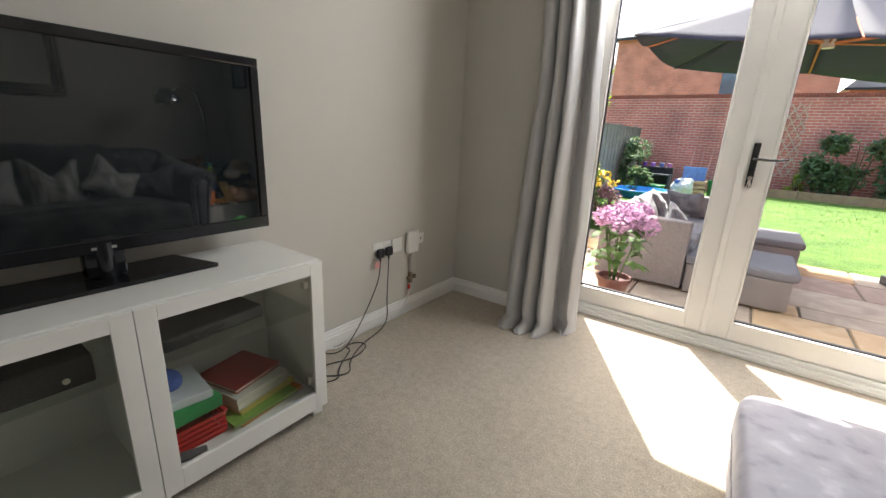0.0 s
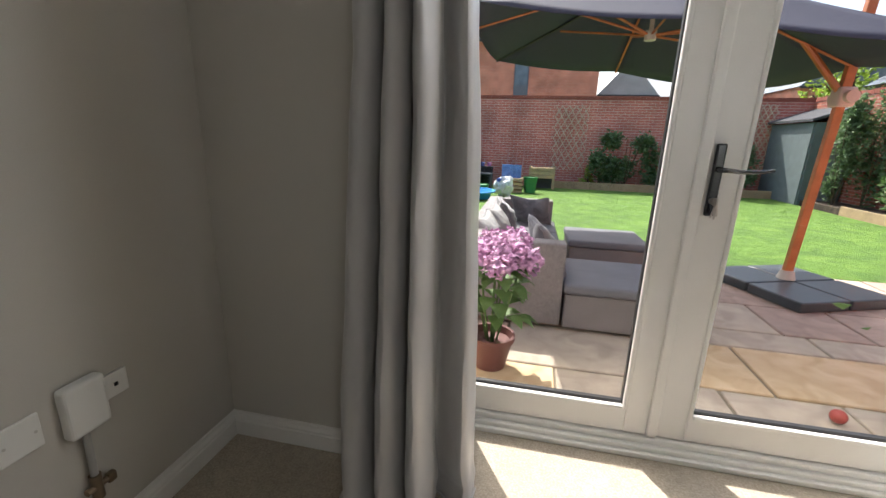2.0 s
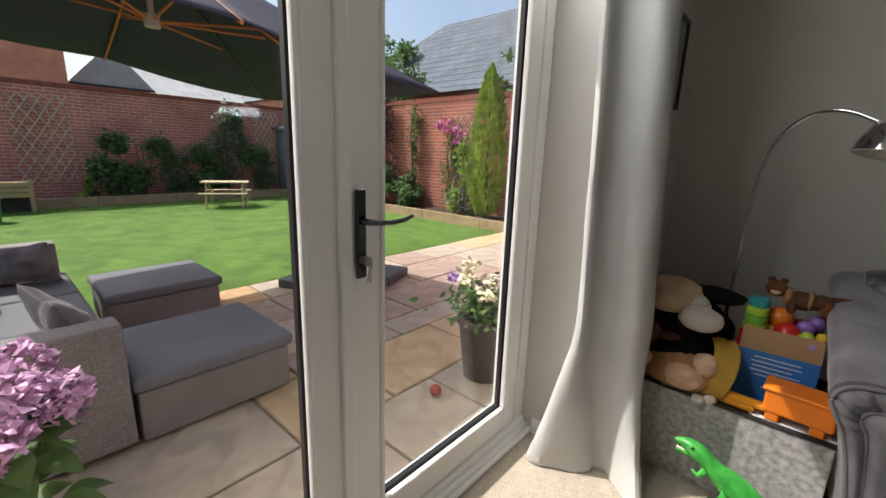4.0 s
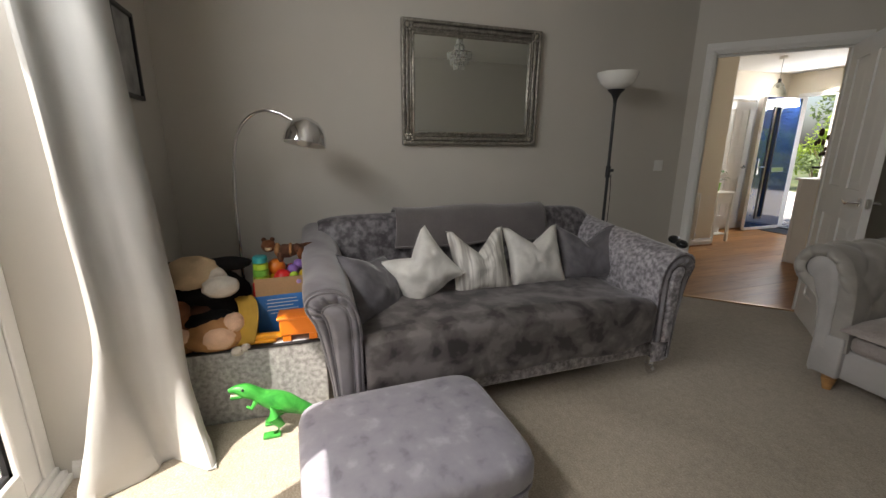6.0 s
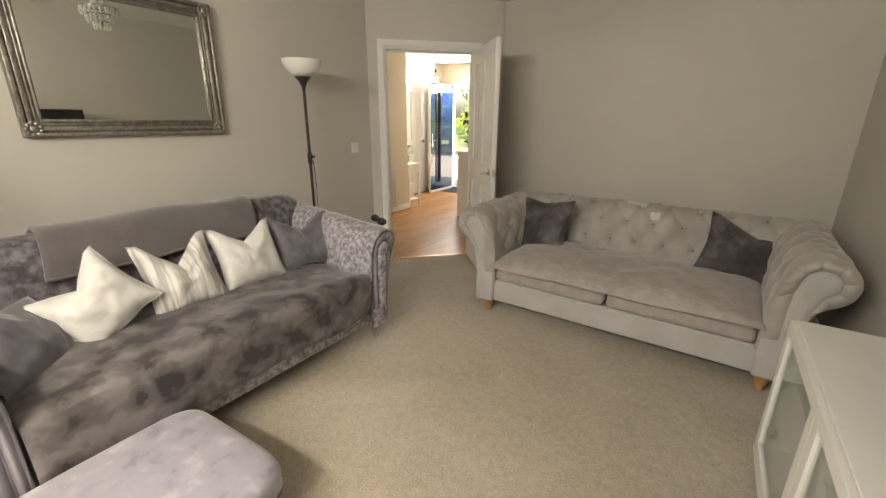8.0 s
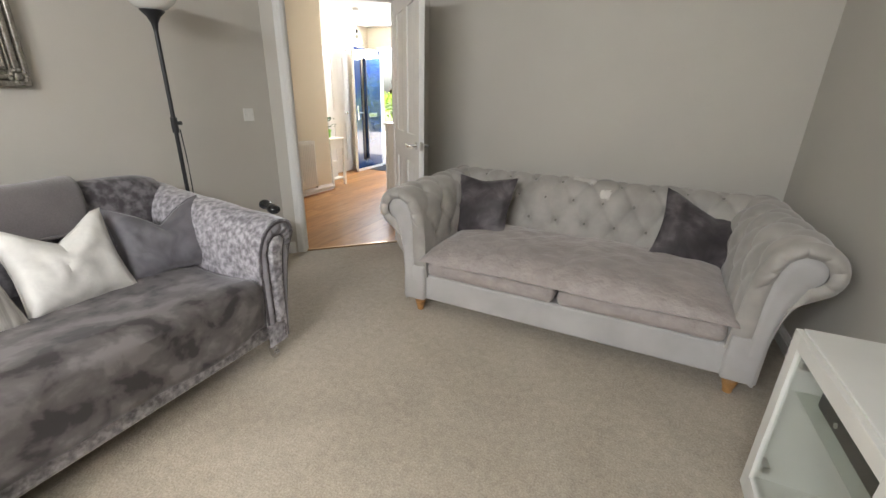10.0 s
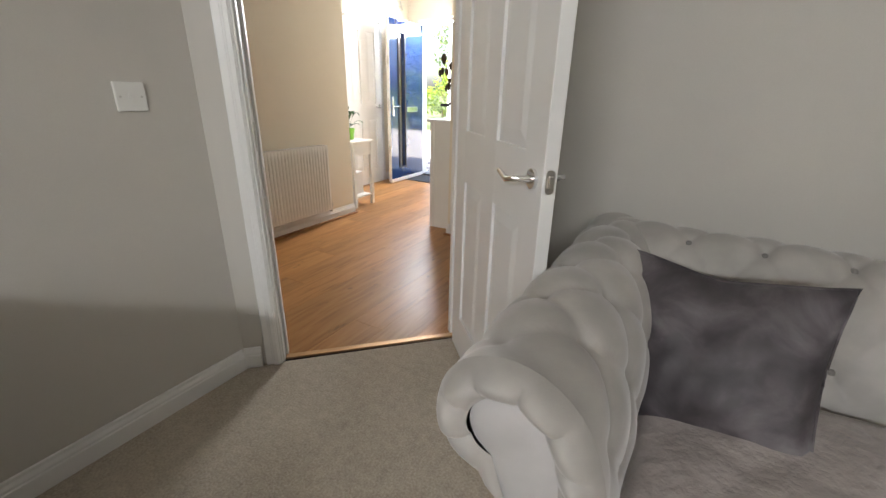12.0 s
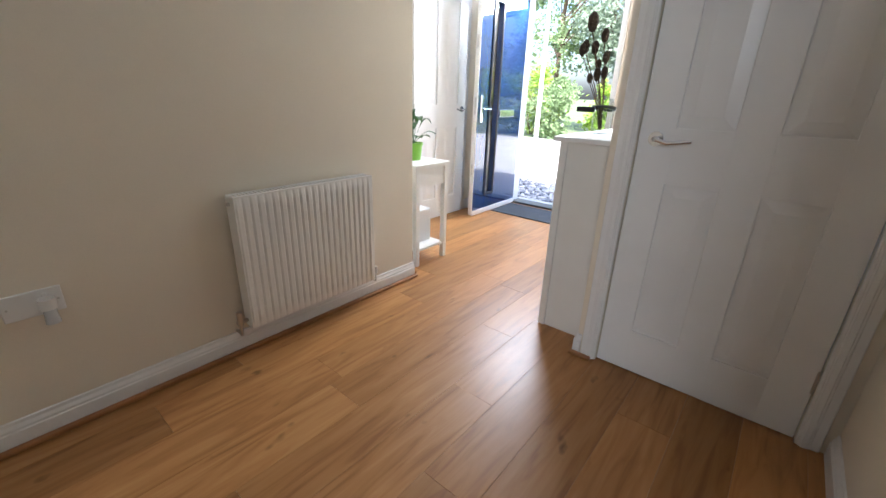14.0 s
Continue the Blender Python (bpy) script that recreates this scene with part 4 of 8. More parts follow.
part("body", bm, mat("glossy_black_plastic", (0.012, 0.012, 0.013), 0.22, var=0.1), gp, smooth=True)


# ---- the pale chesterfield ----
# buttons are darkened in colour for the shade of their pits
BUTTON = mat("shaded_button_velvet", (0.20, 0.185, 0.17), 0.7, var=0.1, scale=60, sheen=0.3)
PALEPANEL = ramp_mat("pale_smooth_velvet", [(0.34, (0.42, 0.405, 0.395)), (0.66, (0.50, 0.485, 0.475))], 0.6, 5, 0.3, 6, sheen=0.5, bump=0.1, bscale=220, bdist=0.002)


def pale_sofa():
    so = thing("sofa", pose(1.185, -3.88, 0, 0, 0, 178), "pale grey velvet chesterfield sofa with buttoned back", "sofa")
    yf, yb = -0.59, 0.40
    arm = chaikin([(0.775, 0.25), (0.785, 0.40), (0.79, 0.54), (0.81, 0.66), (0.86, 0.755), (0.95, 0.80), (1.05, 0.775), (1.105, 0.69), (1.09, 0.60), (1.03, 0.55), (0.97, 0.52), (0.93, 0.38), (0.91, 0.10)], 2)
    line, L = along(arm)
    for sg in (-1, 1):
        def f(u, v):
            p, nn, s = line(v)
            y = yf + (yb - yf) * u
            k = 0.0
            if 0.1 < v < 0.66:
                fade = min(1, (v - 0.1) / 0.06, (0.66 - v) / 0.05)
                k = (tuft(y, s + 0.06, 0.105, 0.15) - 0.8) * 0.037 * fade * min(1, u / 0.12)
            k += 0.006 * noise.noise(Vector((y * 6, s * 6, sg))) * min(1, u / 0.12)
            return (sg * (p.x - nn.x * -k), y, p.y + nn.y * k)
        bm = bmesh.new()
        g = sheet(bm, 96, 110, f)
        part("arm", bm, LIGHTVELVET, so, "buttoned rolled arm", True)
        # the roll's end: cloth gathered in pleats round a plain front panel
        bm = bmesh.new()

        def inner(q):
            c = Vector((0.955, 0.665))
            if q.y > 0.54:
                return c + (q - c) * 0.52
            return Vector((0.895 + (q.x - 0.86) * 0.45, q.y - 0.01))

        def fc(u, v):
            q, _, _ = line(v)
            p = q.lerp(inner(q), u)
            roll = min(1.0, max(0.0, (q.y - 0.5) / 0.12))
            pleat = 0.55 + 0.45 * abs(math.sin(v * 46)) ** 0.6
            return (sg * p.x, yf - (0.012 + 0.034 * roll * pleat) * math.sin(math.pi * 0.9 * u) ** 0.7 - 0.004 * u, p.y)
        sheet(bm, 12, 200, fc)
        part("arm_facing", bm, LIGHTVELVET, so, "gathered pleats round the end of the roll", True)
        x0, x1 = sorted((sg * 0.785, sg * 0.928))
        part("arm_post", boxes(((x0, yf - 0.018, 0.097), (x1, yf + 0.12, 0.33)), bevel=0.014, seg=3), PALEPANEL, so, "", True)
        bm = bmesh.new()

        def fpan(u, v):
            q, _, _ = line(v)
            p = inner(q).lerp(Vector((0.945, 0.66)) if q.y > 0.54 else Vector((0.895, q.y)), u)
            return (sg * p.x, yf - 0.012 - 0.010 * math.sin(math.pi / 2 * min(1, 2 * u)), p.y)
        sheet(bm, 6, 90, fpan)
        part("arm_panel", bm, PALEPANEL, so, "plain smooth front panel of the arm", True)
        for i in range(-6, 5):
            for j in range(1, 6):
                y, sv_ = 0.105 * i, 0.15 * j - 0.06
                if (i + j) % 2 == 0 and yf + 0.08 < y < yb - 0.06 and 0.12 * L < sv_ < 0.62 * L:
                    p, nn, s = line(sv_ / L)
                    bm = bmesh.new()
                    bmesh.ops.create_uvsphere(bm, u_segments=10, v_segments=6, radius=0.0105, matrix=Matrix.Translation((sg * (p.x - 0.036 * nn.x), y, p.y - 0.036 * nn.y)))
                    part("button", bm, BUTTON, so, "covered button", True)
    back = chaikin([(0.13, 0.36), (0.15, 0.46), (0.185, 0.58), (0.215, 0.68), (0.26, 0.76), (0.33, 0.80), (0.42, 0.775), (0.465, 0.69), (0.45, 0.60), (0.42, 0.54), (0.42, 0.12)], 2)
    bl, BL = along(back)

    def fb(u, v):
        p, nn, s = bl(v)
        x = -0.98 + 1.96 * u
        k = 0.0
        if 0.05 < v < 0.6:
            fade = min(1, (v - 0.05) / 0.06, (0.6 - v) / 0.05)
            k = (tuft(x, s + 0.135, 0.095, 0.15) - 0.8) * 0.037 * fade
        k += 0.007 * noise.noise(Vector((x * 5, s * 6, 5)))
        return (x, p.x - nn.x * -k, p.y + nn.y * k)
    bm = bmesh.new()
    sheet(bm, 220, 96, fb)
    part("backrest", bm, LIGHTVELVET, so, "deep-buttoned rolled back", True)
    for j in range(1, 5):
        for i in range(-8, 9):
            x, sv_ = 0.095 * i, 0.15 * j - 0.135
            if (i + j) % 2 == 0 and 0.05 * BL < sv_ < 0.58 * BL:
                p, nn, s = bl(sv_ / BL)
                bm = bmesh.new()
                bmesh.ops.create_uvsphere(bm, u_segments=10, v_segments=6, radius=0.0115, matrix=Matrix.Translation((x, p.x - 0.032 * nn.x, p.y - 0.032 * nn.y)))
                part("button", bm, BUTTON, so, "covered button", True)
    for x0, x1, s0, s1 in ((-0.12, 0.03, 0.45, 0.52), (0.07, 0.13, 0.345, 0.40)):
        bm = bmesh.new()

        def fw(u, v):
            jag = 0.018 * noise.noise(Vector((u * 5, v * 5, x0 * 40)))
            u2, v2 = (x0 + (x1 - x0) * u + jag + 0.98) / 1.96, (s0 + (s1 - s0) * v + jag) / BL
            x, y, z = fb(u2, v2)
            p, nn, _ = bl(v2)
            return (x, y + 0.004 * nn.x, z + 0.004 * nn.y)
        sheet(bm, 14, 10, fw)
        part("patch", bm, mat("worn_pale_backing", (0.62, 0.60, 0.57), 0.85, var=0.08, scale=30), so, "small worn pale patch", True)
    part("base", boxes(((-0.91, -0.575, 0.095), (0.91, 0.41, 0.265)), bevel=0.018, seg=3), PALEPANEL, so, "plain velvet front rail")
    for x0, x1 in ((-0.775, -0.008), (0.008, 0.775)):
        bm = bmesh.new()
        box(bm, (x0, -0.60, 0.265), (x1, 0.12, 0.36), 0.035, 4)
        part("seat_cushion", bm, SEATVELVET, so, "thin taupe seat cushion", True)
    for x, y in ((-0.845, -0.54), (0.845, -0.54), (-0.845, 0.36), (0.845, 0.36)):
        bm = bmesh.new()
        lathe(bm, [(0.0, 0.0), (0.02, 0.0), (0.023, 0.02), (0.03, 0.045), (0.034, 0.062), (0.028, 0.07), (0.036, 0.078), (0.036, 0.097), (0, 0.097)], 18, Matrix.Translation((x, y, 0)))
        part("leg", bm, OAKLEG, so, "turned oak foot", True)
    return so


pale_sofa()
# quilted pad lying along the seat
pad = thing("seat_pad", pose(1.185, -3.88, 0, 0, 0, 178), "long taupe quilted pad sagging over the sofa seat", "seat pad")
for sg, nm in ((1, "cover"), (-1, "underside")):
    bm = bmesh.new()

    def fp(a, b):
        u, v = 2 * a - 1, 2 * b - 1
        x = 0.80 * u * (1 - 0.015 * (1 - v * v))
        y = -0.25 + 0.40 * v - 0.012 * math.sin(6 * u) * (v < 0)
        k = max(0.0, (1 - abs(u) ** 5) * (1 - abs(v) ** 4)) ** 0.5
        quilt = 0.007 * abs(math.sin(16 * (u * 0.8 + v * 0.4))) * abs(math.sin(16 * (u * 0.8 - v * 0.4)))
        dip = 0.016 * math.exp(-(u / 0.06) ** 2)
        z = 0.405 + 0.014 * noise.noise(Vector((u * 2.5, v * 2, 3)))
        z += (0.075 * k - dip * k + quilt * k) if sg > 0 else -0.035 * k
        z -= 0.02 * max(0, -v) ** 3
        return (x, y, z)
    sheet(bm, 90, 44, fp)
    part(nm, bm, SEATVELVET, pad, smooth=True)
pillow("cushion", pose(1.87, -3.775, 0.385, -27, -3, 170), 0.48, 0.45, 0.15, CHARCOAL, "charcoal plush cushion against the buttoned sofa back", 11, 0.015)
pillow("cushion", pose(0.50, -3.83, 0.38, -38, 17, 190), 0.60, 0.45, 0.16, CHARCOAL, "charcoal plush cushion slumped in the sofa corner", 12, 0.06)
# carrier bag behind the sofa arm
blobs("carrier_bag", [((0, 0, 0.13), (0.1, 0.09, 0.14), mat("white_carrier", (0.75, 0.75, 0.74), 0.4), "bag"), ((0.02, 0.05, 0.2), (0.07, 0.04, 0.07), mat("red_print", (0.5, 0.04, 0.03), 0.4), "print"), ((-0.05, 0.06, 0.18), (0.04, 0.03, 0.07), mat("orange_print", (0.6, 0.25, 0.03), 0.4), "print")], pose(0.13, -3.12, 0), "white carrier bag with red print on the carpet", "bag", 0.25)


# ---- footstool ----
def footstool():
    fs = thing("footstool", pose(2.09, -1.015, 0, 0, 0, 2), "lilac grey velvet footstool with rounded corners", "footstool")
    w, d, r = 0.305, 0.375, 0.09

    def ring(k, grow=0.0):
        pts = []
        for i in range(64):
            a = 2 * math.pi * i / 64
            c, s = math.cos(a), math.sin(a)
            pts.append(((w + grow) * math.copysign(abs(c) ** 0.29, c), (d + grow) * math.copysign(abs(s) ** 0.29, s)))
        return pts
    for name, levels in (("base", [(0.03, -0.02), (0.05, 0.0), (0.15, 0.0), (0.16, -0.012)]), ("cushion", [(0.161, -0.02), (0.168, 0.0), (0.19, 0.01), (0.245, 0.01), (0.268, 0.002), (0.281, -0.018), (0.288, -0.06), (0.292, -0.12), (0.294, -0.2)])):
        bm = bmesh.new()
        rs = [[bm.verts.new((x, y, z + 0.003 * noise.noise(Vector((x * 6, y * 6, z * 9))))) for x, y in ring(0, g)] for z, g in levels]
        for a, b in zip(rs, rs[1:]):
            for i in range(64):
                bm.faces.new((a[i], a[(i + 1) % 64], b[(i + 1) % 64], b[i]))
        bm.faces.new(rs[-1])
        bm.faces.new(rs[0][::-1])
        part(name, bm, OTTVELVET, fs, "", True)
    bm = bmesh.new()
    tube(bm, [(x, y, 0.162) for x, y in ring(0, 0.004)] + [(*ring(0, 0.004)[0], 0.162)], 0.006, 6)
    part("piping", bm, OTTVELVET, fs, smooth=True)
    for x in (-0.19, 0.19):
        for y in (-0.28, 0.28):
            bm = bmesh.new()
            cyl(bm, (x, y, 0), (x, y, 0.035), 0.018)
            part("foot", bm, BLACK, fs)


footstool()


# ---- television and its cabinet ----
def tv():
    t = thing("television", pose(0.135, -2.07, 0.669), "black flat television with glossy bezel on its stand", "television")
    w, z0, z1 = 0.525, 0.092, 0.70
    part("body", boxes(((-0.03, -w, z0), (0.012, w, z1)), ((-0.055, -0.38, z0 + 0.08), (-0.03, 0.38, z1 - 0.12)), bevel=0.008), BLACK, t)
    b = 0.03
    bm = boxes(((0.010, -w, z1 - b), (0.022, w, z1)), ((0.010, -w, z0), (0.022, w, z0 + 0.042)), ((0.010, -w, z0 + 0.042), (0.022, -w + b, z1 - b)), ((0.010, w - b, z0 + 0.042), (0.022, w, z1 - b)), bevel=0.004)
    part("bezel", bm, GLOSSBLACK, t, "glossy black bezel")
    part("screen", boxes(((0.008, -w + b, z0 + 0.042), (0.0145, w - b, z1 - b))), SCREEN, t, "dark reflective screen")
    part("badge", boxes(((0.0222, -0.03, z0 + 0.012), (0.0235, 0.03, z0 + 0.02))), NICKEL, t, "small silver badge")
    bm = bmesh.new()
    cyl(bm, (0.0, 0, 0.015), (0.0, 0, z0 + 0.03), 0.03)
    box(bm, (-0.03, -0.05, 0.02), (0.02, 0.05, z0 + 0.05), 0.006)
    part("neck", bm, GLOSSBLACK, t, smooth=True)
    bm = bmesh.new()
    poly(bm, [(-0.10, -0.22), (0.10, -0.28), (0.10, 0.28), (-0.10, 0.22)], 0.001, 0.014)
    part("stand", bm, GLOSSBLACK, t, "glossy black stand plate")


tv()


def tv_cabinet():
    c = thing("tv_cabinet", pose(0, 0, 0), "white television cabinet with two framed glass doors", "cabinet")
    x1, y0, y1, z0, z1 = 0.400, -2.698, -1.500, 0.075, 0.669
    ym = (y0 + y1) / 2
    part("top", boxes(((0.012, y0, z1 - 0.022), (x1 + 0.002, y1, z1)), bevel=0.003), CABWHITE, c)
    for y in (y0, ym - 0.016, ym + 0.001, y1 - 0.016):
        part("side_panel", boxes(((0.012, y, z0), (x1, y + 0.0155, z1 - 0.0225)), bevel=0.001), CABWHITE, c)
    part("bottom_panel", boxes(((0.012, y0 + 0.016, z0), (x1, y1 - 0.016, z0 + 0.018))), CABWHITE, c)
    part("back_panel", boxes(((0.012, y0 + 0.016, z0 + 0.018), (0.018, y1 - 0.016, z1 - 0.024))), CABWHITE, c)
    for a, b in ((y0 + 0.016, ym - 0.016), (ym + 0.017, y1 - 0.016)):
        part("glass_shelf", boxes(((0.03, a, 0.455), (x1 - 0.03, b, 0.462))), CABGLASS, c, "clear glass shelf")
    for a, b in ((y0 + 0.002, ym - 0.001), (ym + 0.001, y1 - 0.002)):
        d = new("door")
        d.parent = c
        f = 0.052
        bm = boxes(((x1 + 0.003, a, z0 - 0.03), (x1 + 0.021, a + f, z1 - 0.004)), ((x1 + 0.003, b - f, z0 - 0.03), (x1 + 0.021, b, z1 - 0.004)), ((x1 + 0.003, a + f, z0 - 0.03), (x1 + 0.021, b - f, z0 + 0.045)), ((x1 + 0.003, a + f, z1 - 0.05), (x1 + 0.021, b - f, z1 - 0.004)), bevel=0.0015)
        part("door_frame", bm, CABWHITE, d)
        g = part("pane", boxes(((x1 + 0.009, a + f - 0.004, z0 + 0.04), (x1 + 0.012, b - f + 0.004, z1 - 0.045))), CABGLASS, d)
        g.visible_shadow = False
        for z in (z0 + 0.1, z1 - 0.09):
            part("hinge", boxes(((x1 - 0.02, a + 0.02 if a < ym - 0.3 and a == y0 + 0.002 else b - 0.07, z - 0.014), (x1 + 0.003, (a + 0.07) if a == y0 + 0.002 else b - 0.02, z + 0.014)), bevel=0.003), NICKEL, d)
    for y in (y0 + 0.01, y1 - 0.055):
        for x in (0.03, x1 - 0.048):
            part("leg", boxes(((x, y, 0), (x + 0.045, y + 0.045, z0)), bevel=0.002), CABWHITE, c)
    part("leg", boxes(((x1 - 0.048, ym - 0.02, 0), (x1 - 0.003, ym + 0.02, z0)), bevel=0.002), CABWHITE, c)


tv_cabinet()


def book(m, l, w, t, color, label, pages=(0.7, 0.66, 0.55)):
    b = thing("book", m, label, "book", "books in the cabinet")
    cm = mat("cover_%02d_%02d_%02d" % tuple(int(99 * x) for x in color), color, 0.45, var=0.1, scale=14)
    part("cover", boxes(((0, 0, 0), (l, w, 0.003)), ((0, 0, t - 0.003), (l, w, t)), ((0, 0, 0.003), (0.003, w, t - 0.003))), cm, b)
    part("pages", boxes(((0.004, 0.003, 0.0032), (l - 0.004, w - 0.003, t - 0.0032))), mat("paper", pages, 0.8, var=0.05, grain=0.1, gscale=400), b)


zs = 0.094
for i, (col, t, rot, x, y, lab) in enumerate((((0.62, 0.22, 0.05), 0.012, 8, 0.10, -1.86, "orange picture book lying flat in the cabinet"), ((0.25, 0.42, 0.08), 0.012, 4, 0.11, -1.87, "green picture book lying flat in the cabinet"), ((0.62, 0.5, 0.12), 0.01, 10, 0.09, -1.85, "yellow picture book lying flat in the cabinet"),
                                              ((0.55, 0.53, 0.45), 0.03, 12, 0.09, -1.86, "cream thick book on the pile"), ((0.7, 0.68, 0.6), 0.022, 9, 0.1, -1.85, "white book on the pile"), ((0.4, 0.05, 0.05), 0.016, 14, 0.08, -1.85, "dark red book on top of the pile"))):
    book(pose(x, y, zs + 0.001, 0, 0, rot), 0.26 - 0.01 * i, 0.28 - 0.012 * i, t, col, lab)
    zs += t + 0.001
bk = thing("basket", pose(0.2, -1.955, 0.094), "red plastic basket in the cabinet", "basket")
RED = mat("red_plastic", (0.55, 0.03, 0.025), 0.4, var=0.05)
bm = bmesh.new()
box(bm, (-0.13, -0.085, 0), (0.13, 0.085, 0.006), 0.002)
for z in (0.02, 0.04, 0.06, 0.08):
    for a, b in (((-0.135, -0.09), (0.135, -0.085)), ((-0.135, 0.085), (0.135, 0.09)), ((-0.135, -0.085), (-0.13, 0.085)), ((0.13, -0.085), (0.135, 0.085))):
        box(bm, (a[0], a[1], z - 0.006), (b[0], b[1], z + 0.006))
for k in range(9):
    for y in (-0.0875, 0.0875):
        box(bm, (-0.132 + 0.032 * k, y - 0.002, 0), (-0.126 + 0.032 * k, y + 0.002, 0.085))
part("lattice", bm, RED, bk)
for y in (-0.095, 0.082):
    part("handle", boxes(((-0.14, y, 0.085), (0.14, y + 0.013, 0.095)), bevel=0.003), RED, bk)
gb = thing("game_case", pose(0.2, -1.955, 0.191, 0, 0, 4), "green boxed game stacked on the basket", "game box")
part("case", boxes(((-0.12, -0.085, 0), (0.12, 0.085, 0.045)), bevel=0.004), mat("green_card", (0.03, 0.25, 0.07), 0.5, var=0.1), gb)
wb = thing("game_case", pose(0.19, -1.955, 0.237, 0, 0, -6), "white boxed game stacked on top", "game box")
part("case", boxes(((-0.11, -0.08, 0), (0.11, 0.08, 0.03)), bevel=0.004), mat("white_card", (0.68, 0.69, 0.7), 0.5, var=0.1), wb)
blobs("soft_ball", [((0, 0, 0.035), (0.06, 0.05, 0.035), mat("blue_cloth", (0.08, 0.13, 0.4), 0.8), "ball")], pose(0.2, -1.99, 0.267), "blue cloth toy on the stacked boxes", "toy")
st = thing("set_top_box", pose(0.2, -1.86, 0.4625, 0, 0, 6), "black set-top box on the glass shelf", "set-top box")
part("case", boxes(((-0.12, -0.17, 0.004), (0.12, 0.17, 0.05)), bevel=0.008), BLACK, st)
part("display", boxes(((0.1201, -0.08, 0.02), (0.1215, 0.02, 0.036))), GLOSSBLACK, st)
gc = thing("games_console", pose(0.2, -2.40, 0.4625), "black games console with small buttons on the shelf", "games console")
part("case", boxes(((-0.14, -0.22, 0.003), (0.14, 0.22, 0.085)), bevel=0.006), BLACK, gc)
for y in (-0.1, 0.16):
    bm = bmesh.new()
    cyl(bm, (0.139, y, 0.03), (0.1435, y, 0.03), 0.008)
    part("button", bm, NICKEL, gc, "round silver button")
rc = thing("remote_control", pose(0.36, -2.0, 0.094, 0, 0, 70), "small grey remote control on the cabinet floor", "remote control", "remote controls")
part("body", boxes(((-0.05, -0.018, 0), (0.05, 0.018, 0.018)), bevel=0.006), mat("grey_plastic", (0.13, 0.13, 0.13), 0.5), rc)


# ---- sockets, plugs and cables on the television wall ----
def faceplate(name, m, w, h, label, screws=True, category="wall socket", holes=()):
    """A plate on a wall: x along the wall, y out of it."""
    p = thing(name, m, label, category)
    part("plate", boxes(((-w / 2, -0.009, -h / 2), (w / 2, 0, h / 2)), bevel=0.003), WHITEPL, p)
    if screws:
        for x in (-w / 2 + 0.013, w / 2 - 0.013):
            bm = bmesh.new()
            cyl(bm, (x, -0.0085, 0), (x, -0.0102, 0), 0.0035, n=10)
            part("screw", bm, NICKEL, p)
    for x, z, a, b, mt in holes:
        part("insert", boxes(((x - a / 2, -0.0125, z - b / 2), (x + a / 2, -0.0085, z + b / 2)), bevel=0.001), mt, p)
    return p


VW = lambda y, z: pose(0.0, y, z, 0, 0, 90)
faceplate("wall_socket", VW(-0.765, 0.475), 0.147, 0.086, "white double wall socket with two black plugs", holes=((-0.06, 0.03, 0.012, 0.018, WHITEPL), (0.012, 0.03, 0.012, 0.018, WHITEPL)))
faceplate("wall_socket", VW(-0.64, 0.475), 0.086, 0.086, "white blank wall plate")
faceplate("wall_socket", VW(-0.42, 0.48), 0.07, 0.07, "white aerial wall plate with a dark centre hole", holes=((0, 0, 0.01, 0.01, BLACK),), screws=False)
bx = thing("junction_box", VW(-0.51, 0.475), "white raised telecom box with a grey pipe below", "junction box")
part("box", boxes(((-0.05, -0.035, -0.07), (0.05, 0, 0.07)), bevel=0.01, seg=3), WHITEPL, bx)
bm = bmesh.new()
cyl(bm, (-0.01, -0.018, -0.07), (-0.012, -0.018, -0.21), 0.009)
part("pipe", bm, mat("grey_pipe", (0.4, 0.39, 0.37), 0.5), bx, smooth=True)
bm = bmesh.new()
cyl(bm, (-0.012, -0.018, -0.20), (-0.012, -0.018, -0.27), 0.014)
cyl(bm, (-0.04, -0.02, -0.235), (0.03, -0.02, -0.235), 0.009)
box(bm, (0.012, -0.03, -0.25), (0.034, -0.012, -0.222), 0.004)
part("tap", bm, mat("aged_brass", (0.25, 0.19, 0.13), 0.4, 0.8, var=0.2), bx, "aged brass stop valve", True)
part("tag", boxes(((-0.03, -0.016, -0.315), (-0.008, -0.012, -0.285))), RED, bx, "small red tag")
